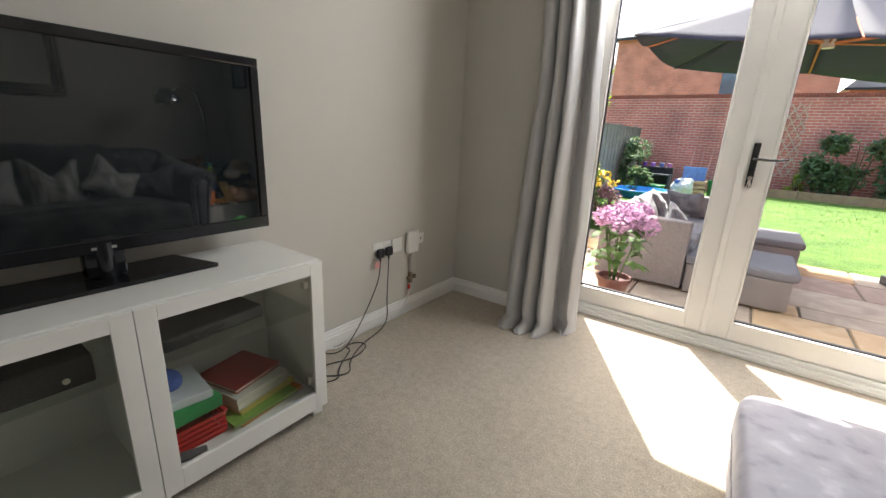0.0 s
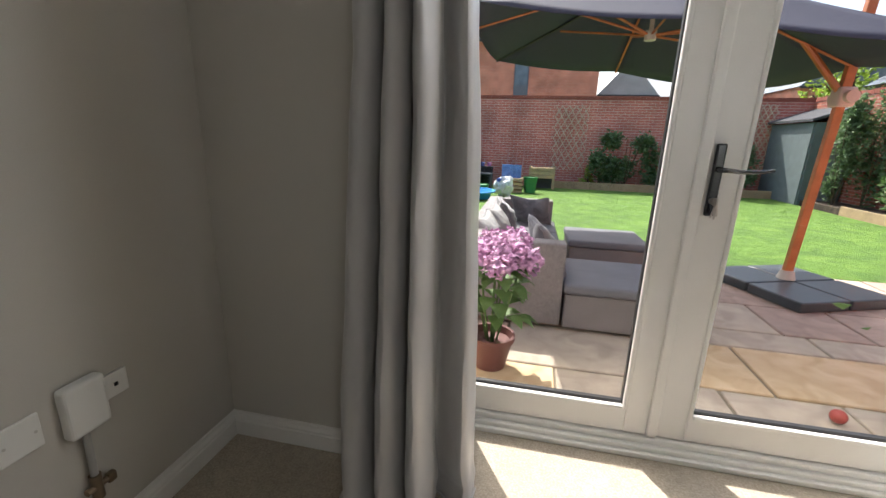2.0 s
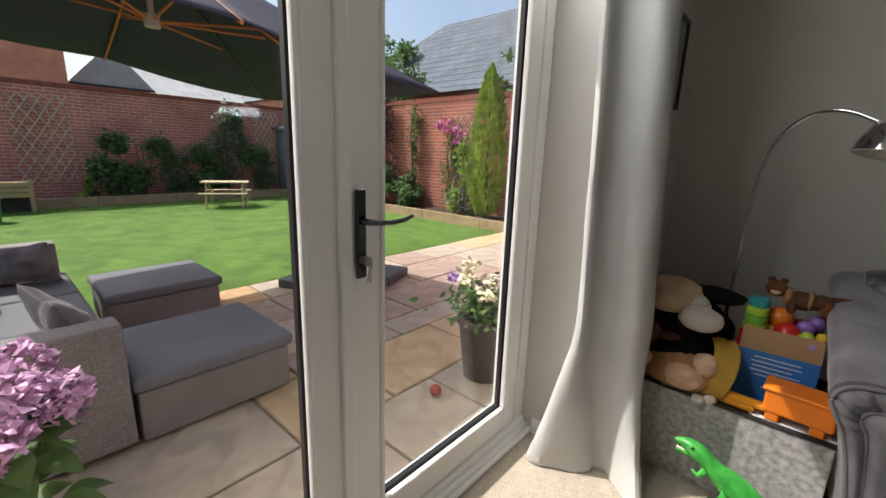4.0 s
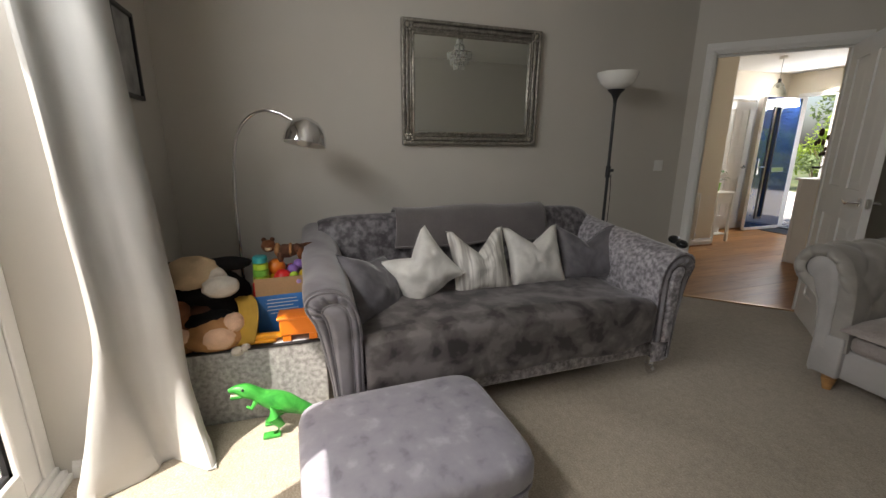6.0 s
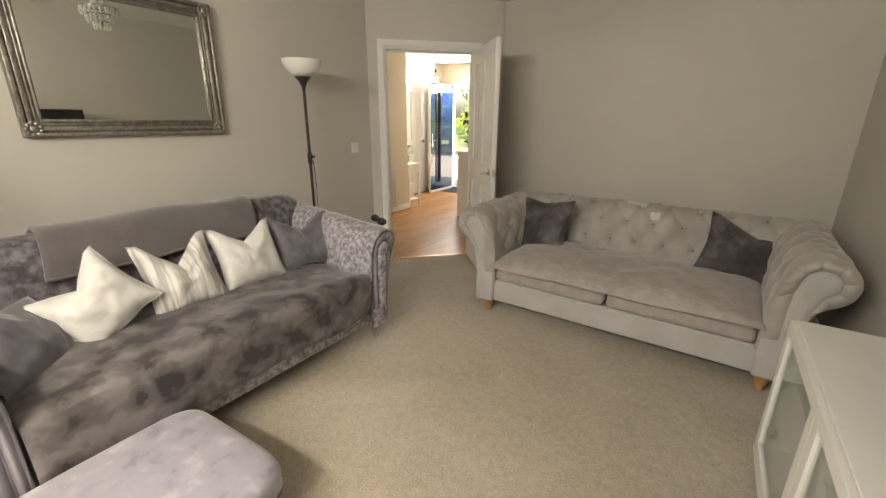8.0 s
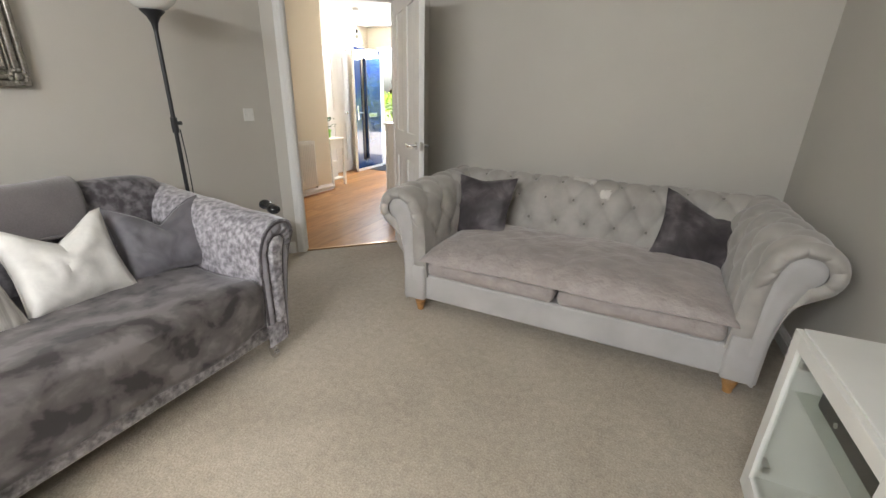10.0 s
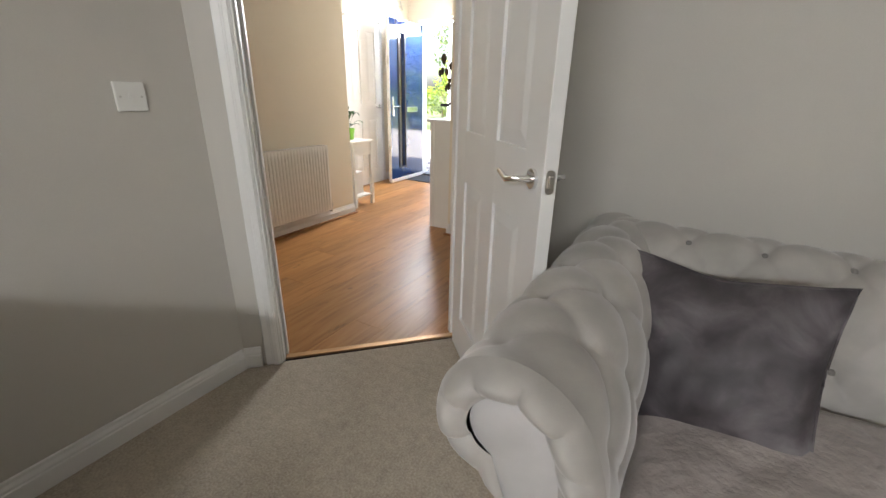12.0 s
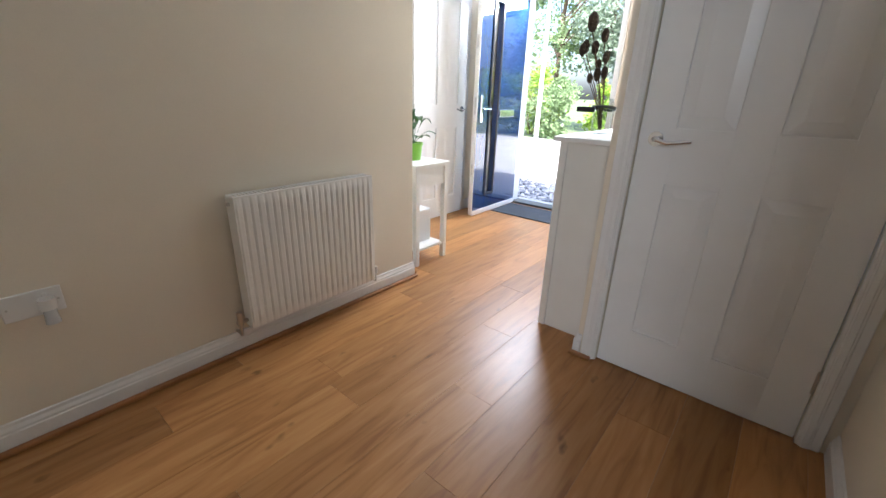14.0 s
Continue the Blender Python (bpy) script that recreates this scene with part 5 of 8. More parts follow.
for y, lab in ((-0.80, "black mains plug with a pink tag"), (-0.73, "black mains plug in the wall socket")):
    pl = thing("plug", VW(y, 0.462), lab, "plug", "plugs")
    bm = bmesh.new()
    box(bm, (-0.026, -0.042, -0.03), (0.026, -0.0135, 0.024), 0.011, 3)
    cyl(bm, (0, -0.025, -0.03), (0, -0.025, -0.05), 0.006)
    part("body", bm, BLACK, pl, smooth=True)
    pts = [(0, -0.025, -0.05), (-0.01, -0.03, -0.15), (-0.02 if y > -0.75 else -0.1, -0.03, -0.3), (-0.03 if y > -0.75 else -0.22, -0.05, -0.42), (-0.12 if y > -0.75 else -0.32, -0.08, -0.455), (-0.3, -0.11, -0.457), (-0.47, -0.2, -0.457), (-0.52, -0.28, -0.457), (-0.6, -0.24, -0.457), (-0.68, -0.12, -0.455)]
    bm = bmesh.new()
    tube(bm, chaikin(pts, 3), 0.0032, 6)
    part("flex", bm, BLACK, pl, "thin black cable", True)
    if y < -0.75:
        part("tag", boxes(((-0.045, -0.03, -0.085), (-0.008, -0.027, -0.05)), bevel=0.001), mat("pink_tag", (0.7, 0.33, 0.33), 0.6), pl, "pink paper tag")
bm = bmesh.new()
tube(bm, chaikin([(0.03, -1.48, 0.25), (0.05, -1.3, 0.06), (0.1, -1.2, 0.006), (0.05, -1.05, 0.006), (0.14, -1.0, 0.006), (0.2, -1.15, 0.006), (0.12, -1.3, 0.006), (0.18, -1.38, 0.006)], 3), 0.003, 6)
cb = thing("cable", pose(0, 0, 0), "loose black cable curled on the carpet", "cable")
part("flex", bm, BLACK, cb, smooth=True)
bm = bmesh.new()
tube(bm, chaikin([(0.03, -1.25, 0.05), (0.06, -1.16, 0.008), (0.03, -1.05, 0.008), (0.024, -0.8, 0.02), (0.024, -0.6, 0.03), (0.02, -0.52, 0.16)], 3), 0.004, 6)
cb = thing("cable", pose(0, 0, 0), "white cable along the skirting board", "cable")
part("flex", bm, WHITEPL, cb, smooth=True)


# ---- mirror, lamps and switch on the sofa wall ----
def wall_mirror():
    mi = thing("wall_mirror", pose(W - 0.004, -1.825, 1.673, 0.9, 0, -90), "rectangular mirror in an ornate antique silver frame", "mirror")
    a, b = 0.487, 0.374
    part("glass", boxes(((-a + 0.07, -0.018, -b + 0.07), (a - 0.07, -0.012, b - 0.07))), MIRROR, mi, "bevelled mirror glass")
    for name, p, q in (("frame_rail", (-a, b - 0.085), (a, b)), ("frame_rail", (-a, -b), (a, -b + 0.085)), ("frame_stile", (-a, -b + 0.085), (-a + 0.085, b - 0.085)), ("frame_stile", (a - 0.085, -b + 0.085), (a, b - 0.085))):
        bm = bmesh.new()
        box(bm, (p[0], -0.02, p[1]), (q[0], -0.001, q[1]), 0.004)
        hor = q[0] - p[0] > q[1] - p[1]
        s = 1 if (p[1] > 0 if hor else p[0] > 0) else -1
        for o0, o1, d in ((0.0, 0.022, 0.045), (0.026, 0.05, 0.034), (0.054, 0.064, 0.028), (0.068, 0.084, 0.032)):
            if hor:
                z0, z1 = sorted((s * (b - o0), s * (b - o1)))
                box(bm, (p[0] + o0, -d, z0), (q[0] - o0, -0.018, z1), 0.007, 3)
            else:
                x0, x1 = sorted((s * (a - o0), s * (a - o1)))
                box(bm, (x0, -d, p[1] - 0.08 + o0), (x1, -0.018, q[1] + 0.08 - o0), 0.007, 3)
        part(name, bm, SILVERFRAME, mi, "", True)
    for sx in (-1, 1):
        for sz in (-1, 1):
            bm = bmesh.new()
            for k in range(9):
                ang = k * 0.7
                bmesh.ops.create_uvsphere(bm, u_segments=8, v_segments=6, radius=0.011, matrix=Matrix.Translation((sx * (a - 0.04 + 0.028 * math.cos(ang)), -0.037, sz * (b - 0.04 + 0.028 * math.sin(ang)))))
            box(bm, (sx * (a - 0.04) - 0.018, -0.045, sz * (b - 0.04) - 0.018), (sx * (a - 0.04) + 0.018, -0.02, sz * (b - 0.04) + 0.018), 0.012, 3)
            part("corner_ornament", bm, SILVERFRAME, mi, "leafy corner ornament", True)


wall_mirror()


def arc_lamp():
    l = thing("floor_lamp", pose(3.19, -0.36, 0), "chrome arc floor lamp with a domed metal shade", "floor lamp")
    bm = bmesh.new()
    lathe(bm, [(0, 0), (0.12, 0), (0.12, 0.02), (0.02, 0.03), (0.0, 0.03)], 28)
    part("base", bm, CHROME, l, smooth=True)
    bm = bmesh.new()
    tube(bm, [(0, 0, 0.03), (0, 0, 0.6), (0, -0.005, 1.0), (0, -0.02, 1.22), (-0.005, -0.045, 1.33)], 0.009, 10)
    part("pole", bm, CHROME, l, smooth=True)
    bm = bmesh.new()
    tube(bm, chaikin([(-0.005, -0.045, 1.33), (-0.02, -0.09, 1.41), (-0.05, -0.17, 1.46), (-0.08, -0.25, 1.45), (-0.10, -0.32, 1.41)], 2), 0.008, 10)
    part("arm", bm, CHROME, l, smooth=True)
    bm = bmesh.new()
    pr = [(0.004, 0.10), (0.03, 0.098), (0.06, 0.088), (0.09, 0.066), (0.108, 0.035), (0.115, 0.0), (0.111, 0.0), (0.104, 0.034), (0.086, 0.062), (0.057, 0.083), (0.004, 0.094)]
    lathe(bm, [(0.92 * r_, 1.3 * z_) for r_, z_ in pr], 32, pose(-0.115, -0.37, 1.295, 10, 8, 0))
    part("shade", bm, CHROME, l, "domed chrome shade", True)
    bm = bmesh.new()
    lathe(bm, [(0.92 * r_, 1.3 * z_ - 0.002) for r_, z_ in pr[6:]], 32, pose(-0.115, -0.37, 1.295, 10, 8, 0))
    part("shade_lining", bm, mat("white_enamel", (0.78, 0.77, 0.73), 0.35, var=0.02), l, "white enamelled inside", True)
    bm = bmesh.new()
    bmesh.ops.create_uvsphere(bm, u_segments=16, v_segments=10, radius=0.045, matrix=Matrix.Translation((-0.11, -0.37, 1.325)))
    part("bulb", bm, mat("opal_glass", (0.8, 0.78, 0.72), 0.3), l, "white bulb", True)


arc_lamp()


def uplighter():
    l = thing("floor_lamp", pose(3.25, -2.77, 0), "slim black floor lamp with a white glass bowl", "floor lamp")
    bm = bmesh.new()
    lathe(bm, [(0, 0), (0.125, 0), (0.125, 0.016), (0.03, 0.03), (0.0, 0.03)], 28)
    part("base", bm, BLACK, l, smooth=True)
    bm = bmesh.new()
    cyl(bm, (0, 0, 0.03), (0, 0, 1.62), 0.0105)
    part("pole", bm, BLACK, l, smooth=True)
    bm = bmesh.new()
    cyl(bm, (0, 0, 1.08), (0, 0, 1.16), 0.017)
    cyl(bm, (-0.012, -0.01, 1.13), (-0.03, -0.02, 1.13), 0.01)
    part("dimmer", bm, BLACK, l, "rotary dimmer on the pole", True)
    bm = bmesh.new()
    tube(bm, chaikin([(-0.02, -0.012, 1.10), (-0.028, -0.016, 0.9), (-0.022, -0.012, 0.6), (-0.02, -0.01, 0.04)], 2), 0.003, 6)
    part("flex", bm, BLACK, l)
    bm = bmesh.new()
    lathe(bm, [(0.011, 1.58), (0.016, 1.61), (0.03, 1.64), (0.055, 1.665), (0.055, 1.669), (0.0, 1.669)], 28)
    part("cup", bm, BLACK, l, "black cone under the bowl", True)
    bm = bmesh.new()
    lathe(bm, [(0.02, 1.665), (0.07, 1.68), (0.105, 1.71), (0.128, 1.75), (0.134, 1.775), (0.130, 1.776), (0.124, 1.75), (0.10, 1.714), (0.066, 1.687), (0.01, 1.675)], 36)
    part("bowl", bm, mat("opal_bowl", (0.82, 0.81, 0.78), 0.25, var=0.02), l, "white opal glass bowl", True)


uplighter()
faceplate("light_switch", pose(W, -3.505, 1.146, 0, 0, -90), 0.086, 0.086, "white single light switch on the grey wall", category="light switch", holes=((0.0, 0.0, 0.012, 0.022, WHITEPL),))
pf = thing("picture", pose(3.12, 0.0, 1.68, 0, 0, 0), "small dark framed picture beside the curtain", "picture")
part("frame", boxes(((-0.13, -0.022, -0.19), (-0.11, -0.001, 0.19)), ((0.11, -0.022, -0.19), (0.13, -0.001, 0.19)), ((-0.11, -0.022, 0.17), (0.11, -0.001, 0.19)), ((-0.11, -0.022, -0.19), (0.11, -0.001, -0.17)), bevel=0.003), BLACK, pf)
part("print", boxes(((-0.11, -0.010, -0.17), (0.11, -0.004, 0.17))), mat("grey_print", (0.3, 0.3, 0.3), 0.5, var=0.4, scale=9), pf, "grey print behind glass")


def chandelier():
    c = thing("ceiling_light", pose(1.78, -2.37, 0), "tiered glass droplet ceiling light", "ceiling light")
    CR = mat("cut_glass", (0.75, 0.75, 0.73), 0.08, 0.3, var=0.1)
    bm = bmesh.new()
    cyl(bm, (0, 0, H - 0.02), (0, 0, H - 0.0005), 0.06, n=24)
    cyl(bm, (0, 0, 2.06), (0, 0, H - 0.02), 0.007)
    part("stem", bm, CHROME, c, smooth=True)
    for z, r, n in ((2.33, 0.03, 8), (2.27, 0.045, 10), (2.20, 0.125, 22), (2.145, 0.095, 18), (2.095, 0.055, 12)):
        tier = new("tier")
        tier.parent = c
        bm = bmesh.new()
        tube(bm, [(r * math.cos(2 * math.pi * i / 24), r * math.sin(2 * math.pi * i / 24), z) for i in range(25)], 0.006, 6)
        part("ring", bm, CHROME, tier, smooth=True)
        bm = bmesh.new()
        for i in range(n):
            a = 2 * math.pi * i / n
            bmesh.ops.create_icosphere(bm, subdivisions=1, radius=0.012, matrix=Matrix.Translation((r * math.cos(a), r * math.sin(a), z - 0.022)) @ Matrix.Diagonal((0.8, 0.8, 1.9, 1)))
            bmesh.ops.create_icosphere(bm, subdivisions=1, radius=0.009, matrix=Matrix.Translation((r * math.cos(a), r * math.sin(a), z - 0.05)) @ Matrix.Diagonal((0.8, 0.8, 1.6, 1)))
        part("droplets", bm, CR, tier, "glass droplets")


chandelier()


# ---- toy corner ----
BOXVELVET = ramp_mat("pale_crushed_velvet", [(0.38, (0.25, 0.24, 0.235)), (0.48, (0.34, 0.33, 0.325)), (0.56, (0.38, 0.37, 0.365)), (0.66, (0.47, 0.46, 0.455))], 0.5, 46, 0.1, 7, sheen=0.4, bump=0.4, bscale=30)
tb = thing("storage_box", pose(2.745, -0.455, 0, 0, 0, -2), "silver crushed velvet storage box, open and full of toys", "storage box")
dx, dy, hz = 0.56, 0.30, 0.365
part("front_panel", boxes(((0, -dy, 0), (0.02, dy, hz)), bevel=0.006), BOXVELVET, tb)
part("back_panel", boxes(((dx - 0.02, -dy, 0), (dx, dy, hz)), bevel=0.006), BOXVELVET, tb)
for y in (-dy, dy - 0.02):
    part("side_panel", boxes(((0.0205, y, 0), (dx - 0.0205, y + 0.02, hz)), bevel=0.006), BOXVELVET, tb)
part("bottom", boxes(((0.02, -dy + 0.02, 0.02), (dx - 0.02, dy - 0.02, 0.30))), BLACK, tb, "dark lining")
bm = boxes(((-0.004, -dy - 0.004, hz), (0.024, dy + 0.004, hz + 0.007)), ((dx - 0.024, -dy - 0.004, hz), (dx + 0.004, dy + 0.004, hz + 0.007)), ((0.024, -dy - 0.004, hz), (dx - 0.024, -dy + 0.024, hz + 0.007)), ((0.024, dy - 0.024, hz), (dx - 0.024, dy + 0.004, hz + 0.007)), bevel=0.002)
part("rim", bm, BLACK, tb, "black edge binding")
FW = mat("white_plush", (0.55, 0.50, 0.43), 0.95, var=0.08, scale=20, grain=0.15, gscale=300, bump=0.5, bscale=250)
FB = mat("black_plush", (0.009, 0.008, 0.008), 0.95, spec=0.12, var=0.2, scale=20, grain=0.15, gscale=300, bump=0.5, bscale=250)
FT = mat("tan_plush", (0.40, 0.20, 0.08), 0.95, var=0.1, scale=20, grain=0.15, gscale=300, bump=0.5, bscale=250)
FC = mat("cream_plush", (0.58, 0.43, 0.27), 0.95, var=0.1, scale=20, grain=0.15, gscale=300, bump=0.5, bscale=250)
FY = mat("mustard_cloth", (0.40, 0.235, 0.03), 0.85, var=0.1, scale=12, bump=0.3, bscale=60)
FBR = mat("dark_brown_plush", (0.10, 0.04, 0.02), 0.95, var=0.2, scale=20, grain=0.2, gscale=300, bump=0.5, bscale=250)
FR = mat("rust_plush", (0.15, 0.05, 0.016), 0.95, var=0.15, scale=20, grain=0.2, gscale=300, bump=0.5, bscale=250)
FP = mat("peach_plush", (0.62, 0.40, 0.27), 0.95, var=0.1, scale=20, grain=0.12, gscale=300, bump=0.5, bscale=250)
blobs("soft_toy", [((0.06, 0.0, 0.17), (0.16, 0.19, 0.17), FB, "body"), ((0.0, 0.035, 0.335), (0.10, 0.125, 0.085), FC, "head"), ((-0.035, -0.05, 0.325), (0.045, 0.055, 0.045), FW, "cheek"), ((-0.085, -0.085, 0.285), (0.06, 0.08, 0.05), FW, "muzzle"), ((0.03, -0.10, 0.365), (0.05, 0.11, 0.035), FB, "ear"), ((-0.05, 0.0, 0.24), (0.06, 0.10, 0.05), FB, "neck"), ((0.04, 0.14, 0.33), (0.04, 0.04, 0.06), FB, "ear")], pose(2.95, -0.225, 0.36), "large black and cream plush dog on the toy heap", "soft toy", 0.1)
blobs("soft_toy", [((0, 0, 0.08), (0.09, 0.10, 0.09), FR, "body"), ((-0.03, 0.02, 0.15), (0.06, 0.07, 0.05), FR, "head"), ((0.0, -0.08, 0.12), (0.06, 0.06, 0.05), FBR, "paw")], pose(2.875, -0.13, 0.40), "rust brown plush bear under the heap", "soft toy", 0.1)
blobs("soft_toy", [((0, -0.01, 0.088), (0.088, 0.138, 0.098), FT, "body"), ((-0.058, -0.03, 0.088), (0.045, 0.075, 0.055), FP, "face"), ((-0.03, -0.095, 0.145), (0.045, 0.045, 0.045), FP, "hand"), ((-0.045, 0.135, 0.11), (0.045, 0.05, 0.038), FP, "foot"), ((0.0, 0.12, 0.05), (0.05, 0.06, 0.045), FT, "leg"), ((-0.065, -0.10, 0.015), (0.03, 0.03, 0.02), FW, "toe"), ((-0.06, -0.135, 0.025), (0.025, 0.022, 0.02), FW, "toe"), ((0.03, 0.03, 0.155), (0.08, 0.12, 0.045), FB, "hood")], pose(2.825, -0.265, 0.345), "tan plush monkey lying face up on the toy box rim", "soft toy", 0.09)
bm = bmesh.new()


def wrap(u, v):
    a = -0.6 + 2.4 * v
    return (0.11 * math.sin(-a) * 0.9 - 0.02, -0.09 + 0.085 * u - 0.035 * math.sin(3 * v), 0.30 - 0.12 * (1 - math.cos(a * 0.8)) + 0.006 * noise.noise(Vector((u * 5, v * 5, 0))) - 0.1 * v)


sheet(bm, 14, 20, wrap)
sc = thing("cloth_banner", pose(2.885, -0.34, 0.285), "mustard yellow cloth with dark handwriting over the toys", "cloth")
ob = part("cloth", bm, FY, sc, smooth=True)
ob.modifiers.new("thick", "SOLIDIFY").thickness = 0.006


def toy_carton():
    c = thing("cardboard_box", pose(2.93, -0.565, 0.302, 0, 0, 3), "cardboard box with a blue printed front, full of toys", "cardboard box")
    CARD = mat("brown_card", (0.42, 0.27, 0.14), 0.85, var=0.06, scale=10, grain=0.06, gscale=120)
    BLUE = mat("blue_print", (0.035, 0.20, 0.56), 0.5, var=0.05, scale=8)
    h, a, b = 0.345, 0.24, 0.12
    bm = boxes(((0, -b, 0), (0.005, b, h)), ((a - 0.005, -b, 0), (a, b, h)), ((0.005, -b, 0), (a - 0.005, -b + 0.005, h)), ((0.005, b - 0.005, 0), (a - 0.005, b, h)), ((0.005, -b + 0.005, 0), (a - 0.005, b - 0.005, 0.24)))
    part("carton", bm, CARD, c)
    part("printed_front", boxes(((-0.0015, -b, 0.001), (0.0, b, 0.255)), ((0.0, b, 0.001), (a, b + 0.0015, 0.255))), BLUE, c, "bright blue printed area")
    WP = mat("white_print", (0.75, 0.77, 0.8), 0.6)
    for i, (y, w, t) in enumerate(((0.0, 0.14, 0.004), (0.0, 0.15, 0.004), (0.01, 0.12, 0.004), (0.0, 0.15, 0.004), (0.02, 0.08, 0.004), (-0.02, 0.10, 0.006), (-0.055, 0.05, 0.012))):
        z = 0.23 - 0.018 * i - (0.03 if i > 4 else 0)
        part("print_line", boxes(((-0.0025, y - w / 2, z), (-0.0015, y + w / 2, z + t))), WP, c, "")
    part("print_spot", boxes(((-0.0028, -0.035, 0.10), (-0.0015, -0.012, 0.118)), bevel=0.0004), mat("magenta_print", (0.6, 0.04, 0.2), 0.6), c)
    cols = {"red": (0.62, 0.02, 0.02), "orange": (0.75, 0.2, 0.02), "yellow": (0.72, 0.5, 0.03), "green": (0.2, 0.5, 0.06), "lime": (0.4, 0.6, 0.05), "purple": (0.28, 0.15, 0.5), "teal": (0.03, 0.32, 0.33), "lilac": (0.42, 0.3, 0.6), "grey": (0.3, 0.3, 0.32)}
    rnd = random.Random(4)
    for name, x, y, z, r in (("red", 0.06, -0.01, 0.355, 0.045), ("orange", 0.11, 0.02, 0.40, 0.045), ("lime", 0.03, -0.065, 0.37, 0.022), ("lilac", 0.025, -0.085, 0.345, 0.024), ("yellow", 0.05, -0.11, 0.37, 0.022), ("purple", 0.09, -0.06, 0.385, 0.03), ("purple", 0.13, -0.09, 0.40, 0.03), ("grey", 0.15, 0.06, 0.39, 0.035), ("red", 0.16, -0.05, 0.37, 0.03), ("teal", 0.17, 0.0, 0.37, 0.035), ("yellow", 0.09, 0.03, 0.345, 0.03), ("green", 0.12, -0.02, 0.34, 0.04)):
        bm = bmesh.new()
        bmesh.ops.create_uvsphere(bm, u_segments=18, v_segments=12, radius=r)
        o = new("toy_ball", finish("toy_ball", bm, mat("toy_" + name, cols[name], 0.35, var=0.05), True))
        o.matrix_basis = pose(2.93 + x, -0.565 + y, 0.302 + z - 0.03)
        tagged(o, "small %s plastic ball in the toy box" % name, "toy ball", "toys in the carton")
    st = thing("stacking_toy", pose(2.985, -0.475, 0.545), "stacked plastic cups in red, lime, green and teal", "toy")
    for i, (n, r) in enumerate((("red", 0.048), ("red", 0.045), ("lime", 0.04), ("green", 0.038), ("lime", 0.036), ("teal", 0.035))):
        bm = bmesh.new()
        lathe(bm, [(0.0, 0.004 + 0.034 * i), (r, 0.004 + 0.034 * i), (r, 0.03 + 0.034 * i), (r * 0.8, 0.037 + 0.034 * i), (0.0, 0.037 + 0.034 * i)], 22)
        part("cup", bm, mat("toy_" + n, cols[n], 0.35), st, "%s cup" % n, True)
    blobs("soft_toy", [((0, 0, 0.035), (0.045, 0.06, 0.035), FBR, "body"), ((0, 0.045, 0.045), (0.043, 0.018, 0.034), FT, "stripe"), ((0, -0.02, 0.04), (0.046, 0.012, 0.036), FT, "stripe"), ((0, -0.055, 0.04), (0.038, 0.035, 0.03), FBR, "haunch"), ((-0.01, 0.085, 0.07), (0.034, 0.034, 0.032), FR, "head"), ((-0.03, 0.085, 0.06), (0.018, 0.018, 0.014), FC, "muzzle"), ((0.0, 0.105, 0.10), 0.012, FBR, "ear"), ((0.0, 0.065, 0.10), 0.012, FBR, "ear"), ((-0.03, -0.07, 0.02), (0.018, 0.02, 0.03), FR, "paw"), ((-0.035, 0.03, 0.015), (0.018, 0.016, 0.03), FBR, "paw"), ((0.01, -0.11, 0.06), (0.012, 0.04, 0.012), FBR, "tail")], pose(3.06, -0.60, 0.715), "striped brown plush tiger on top of the toys", "soft toy", 0.14)


toy_carton()
OR = mat("orange_plastic", (0.80, 0.20, 0.01), 0.4, var=0.05)
YE = mat("yellow_plastic", (0.72, 0.30, 0.01), 0.4, var=0.05)
tr = thing("toy_truck", pose(2.80, -0.635, 0.375, 0, 0, -4), "orange plastic toy truck on the box rim", "toy truck")
part("body", boxes(((-0.05, -0.11, 0.03), (0.06, 0.08, 0.12)), ((-0.055, -0.12, 0.11), (0.065, 0.09, 0.125)), bevel=0.01, seg=3), OR, tr)
part("arm", boxes(((-0.04, 0.06, 0.02), (-0.005, 0.22, 0.045)), ((-0.045, 0.1, 0.0), (0.01, 0.24, 0.022)), bevel=0.008), YE, tr, "yellow loader arm")
for y in (-0.09, 0.03):
    for x in (-0.045, 0.02):
        part("foot", boxes(((x, y, 0.0), (x + 0.033, y + 0.04, 0.04)), bevel=0.004), OR, tr)
tray = thing("paper_sheet", pose(2.79, -0.64, 0.3725), "white card lying across the toy box rim", "card")
part("sheet", boxes(((-0.03, -0.12, 0.0), (0.1, 0.12, 0.003))), mat("white_card", (0.68, 0.69, 0.7), 0.5), tray)


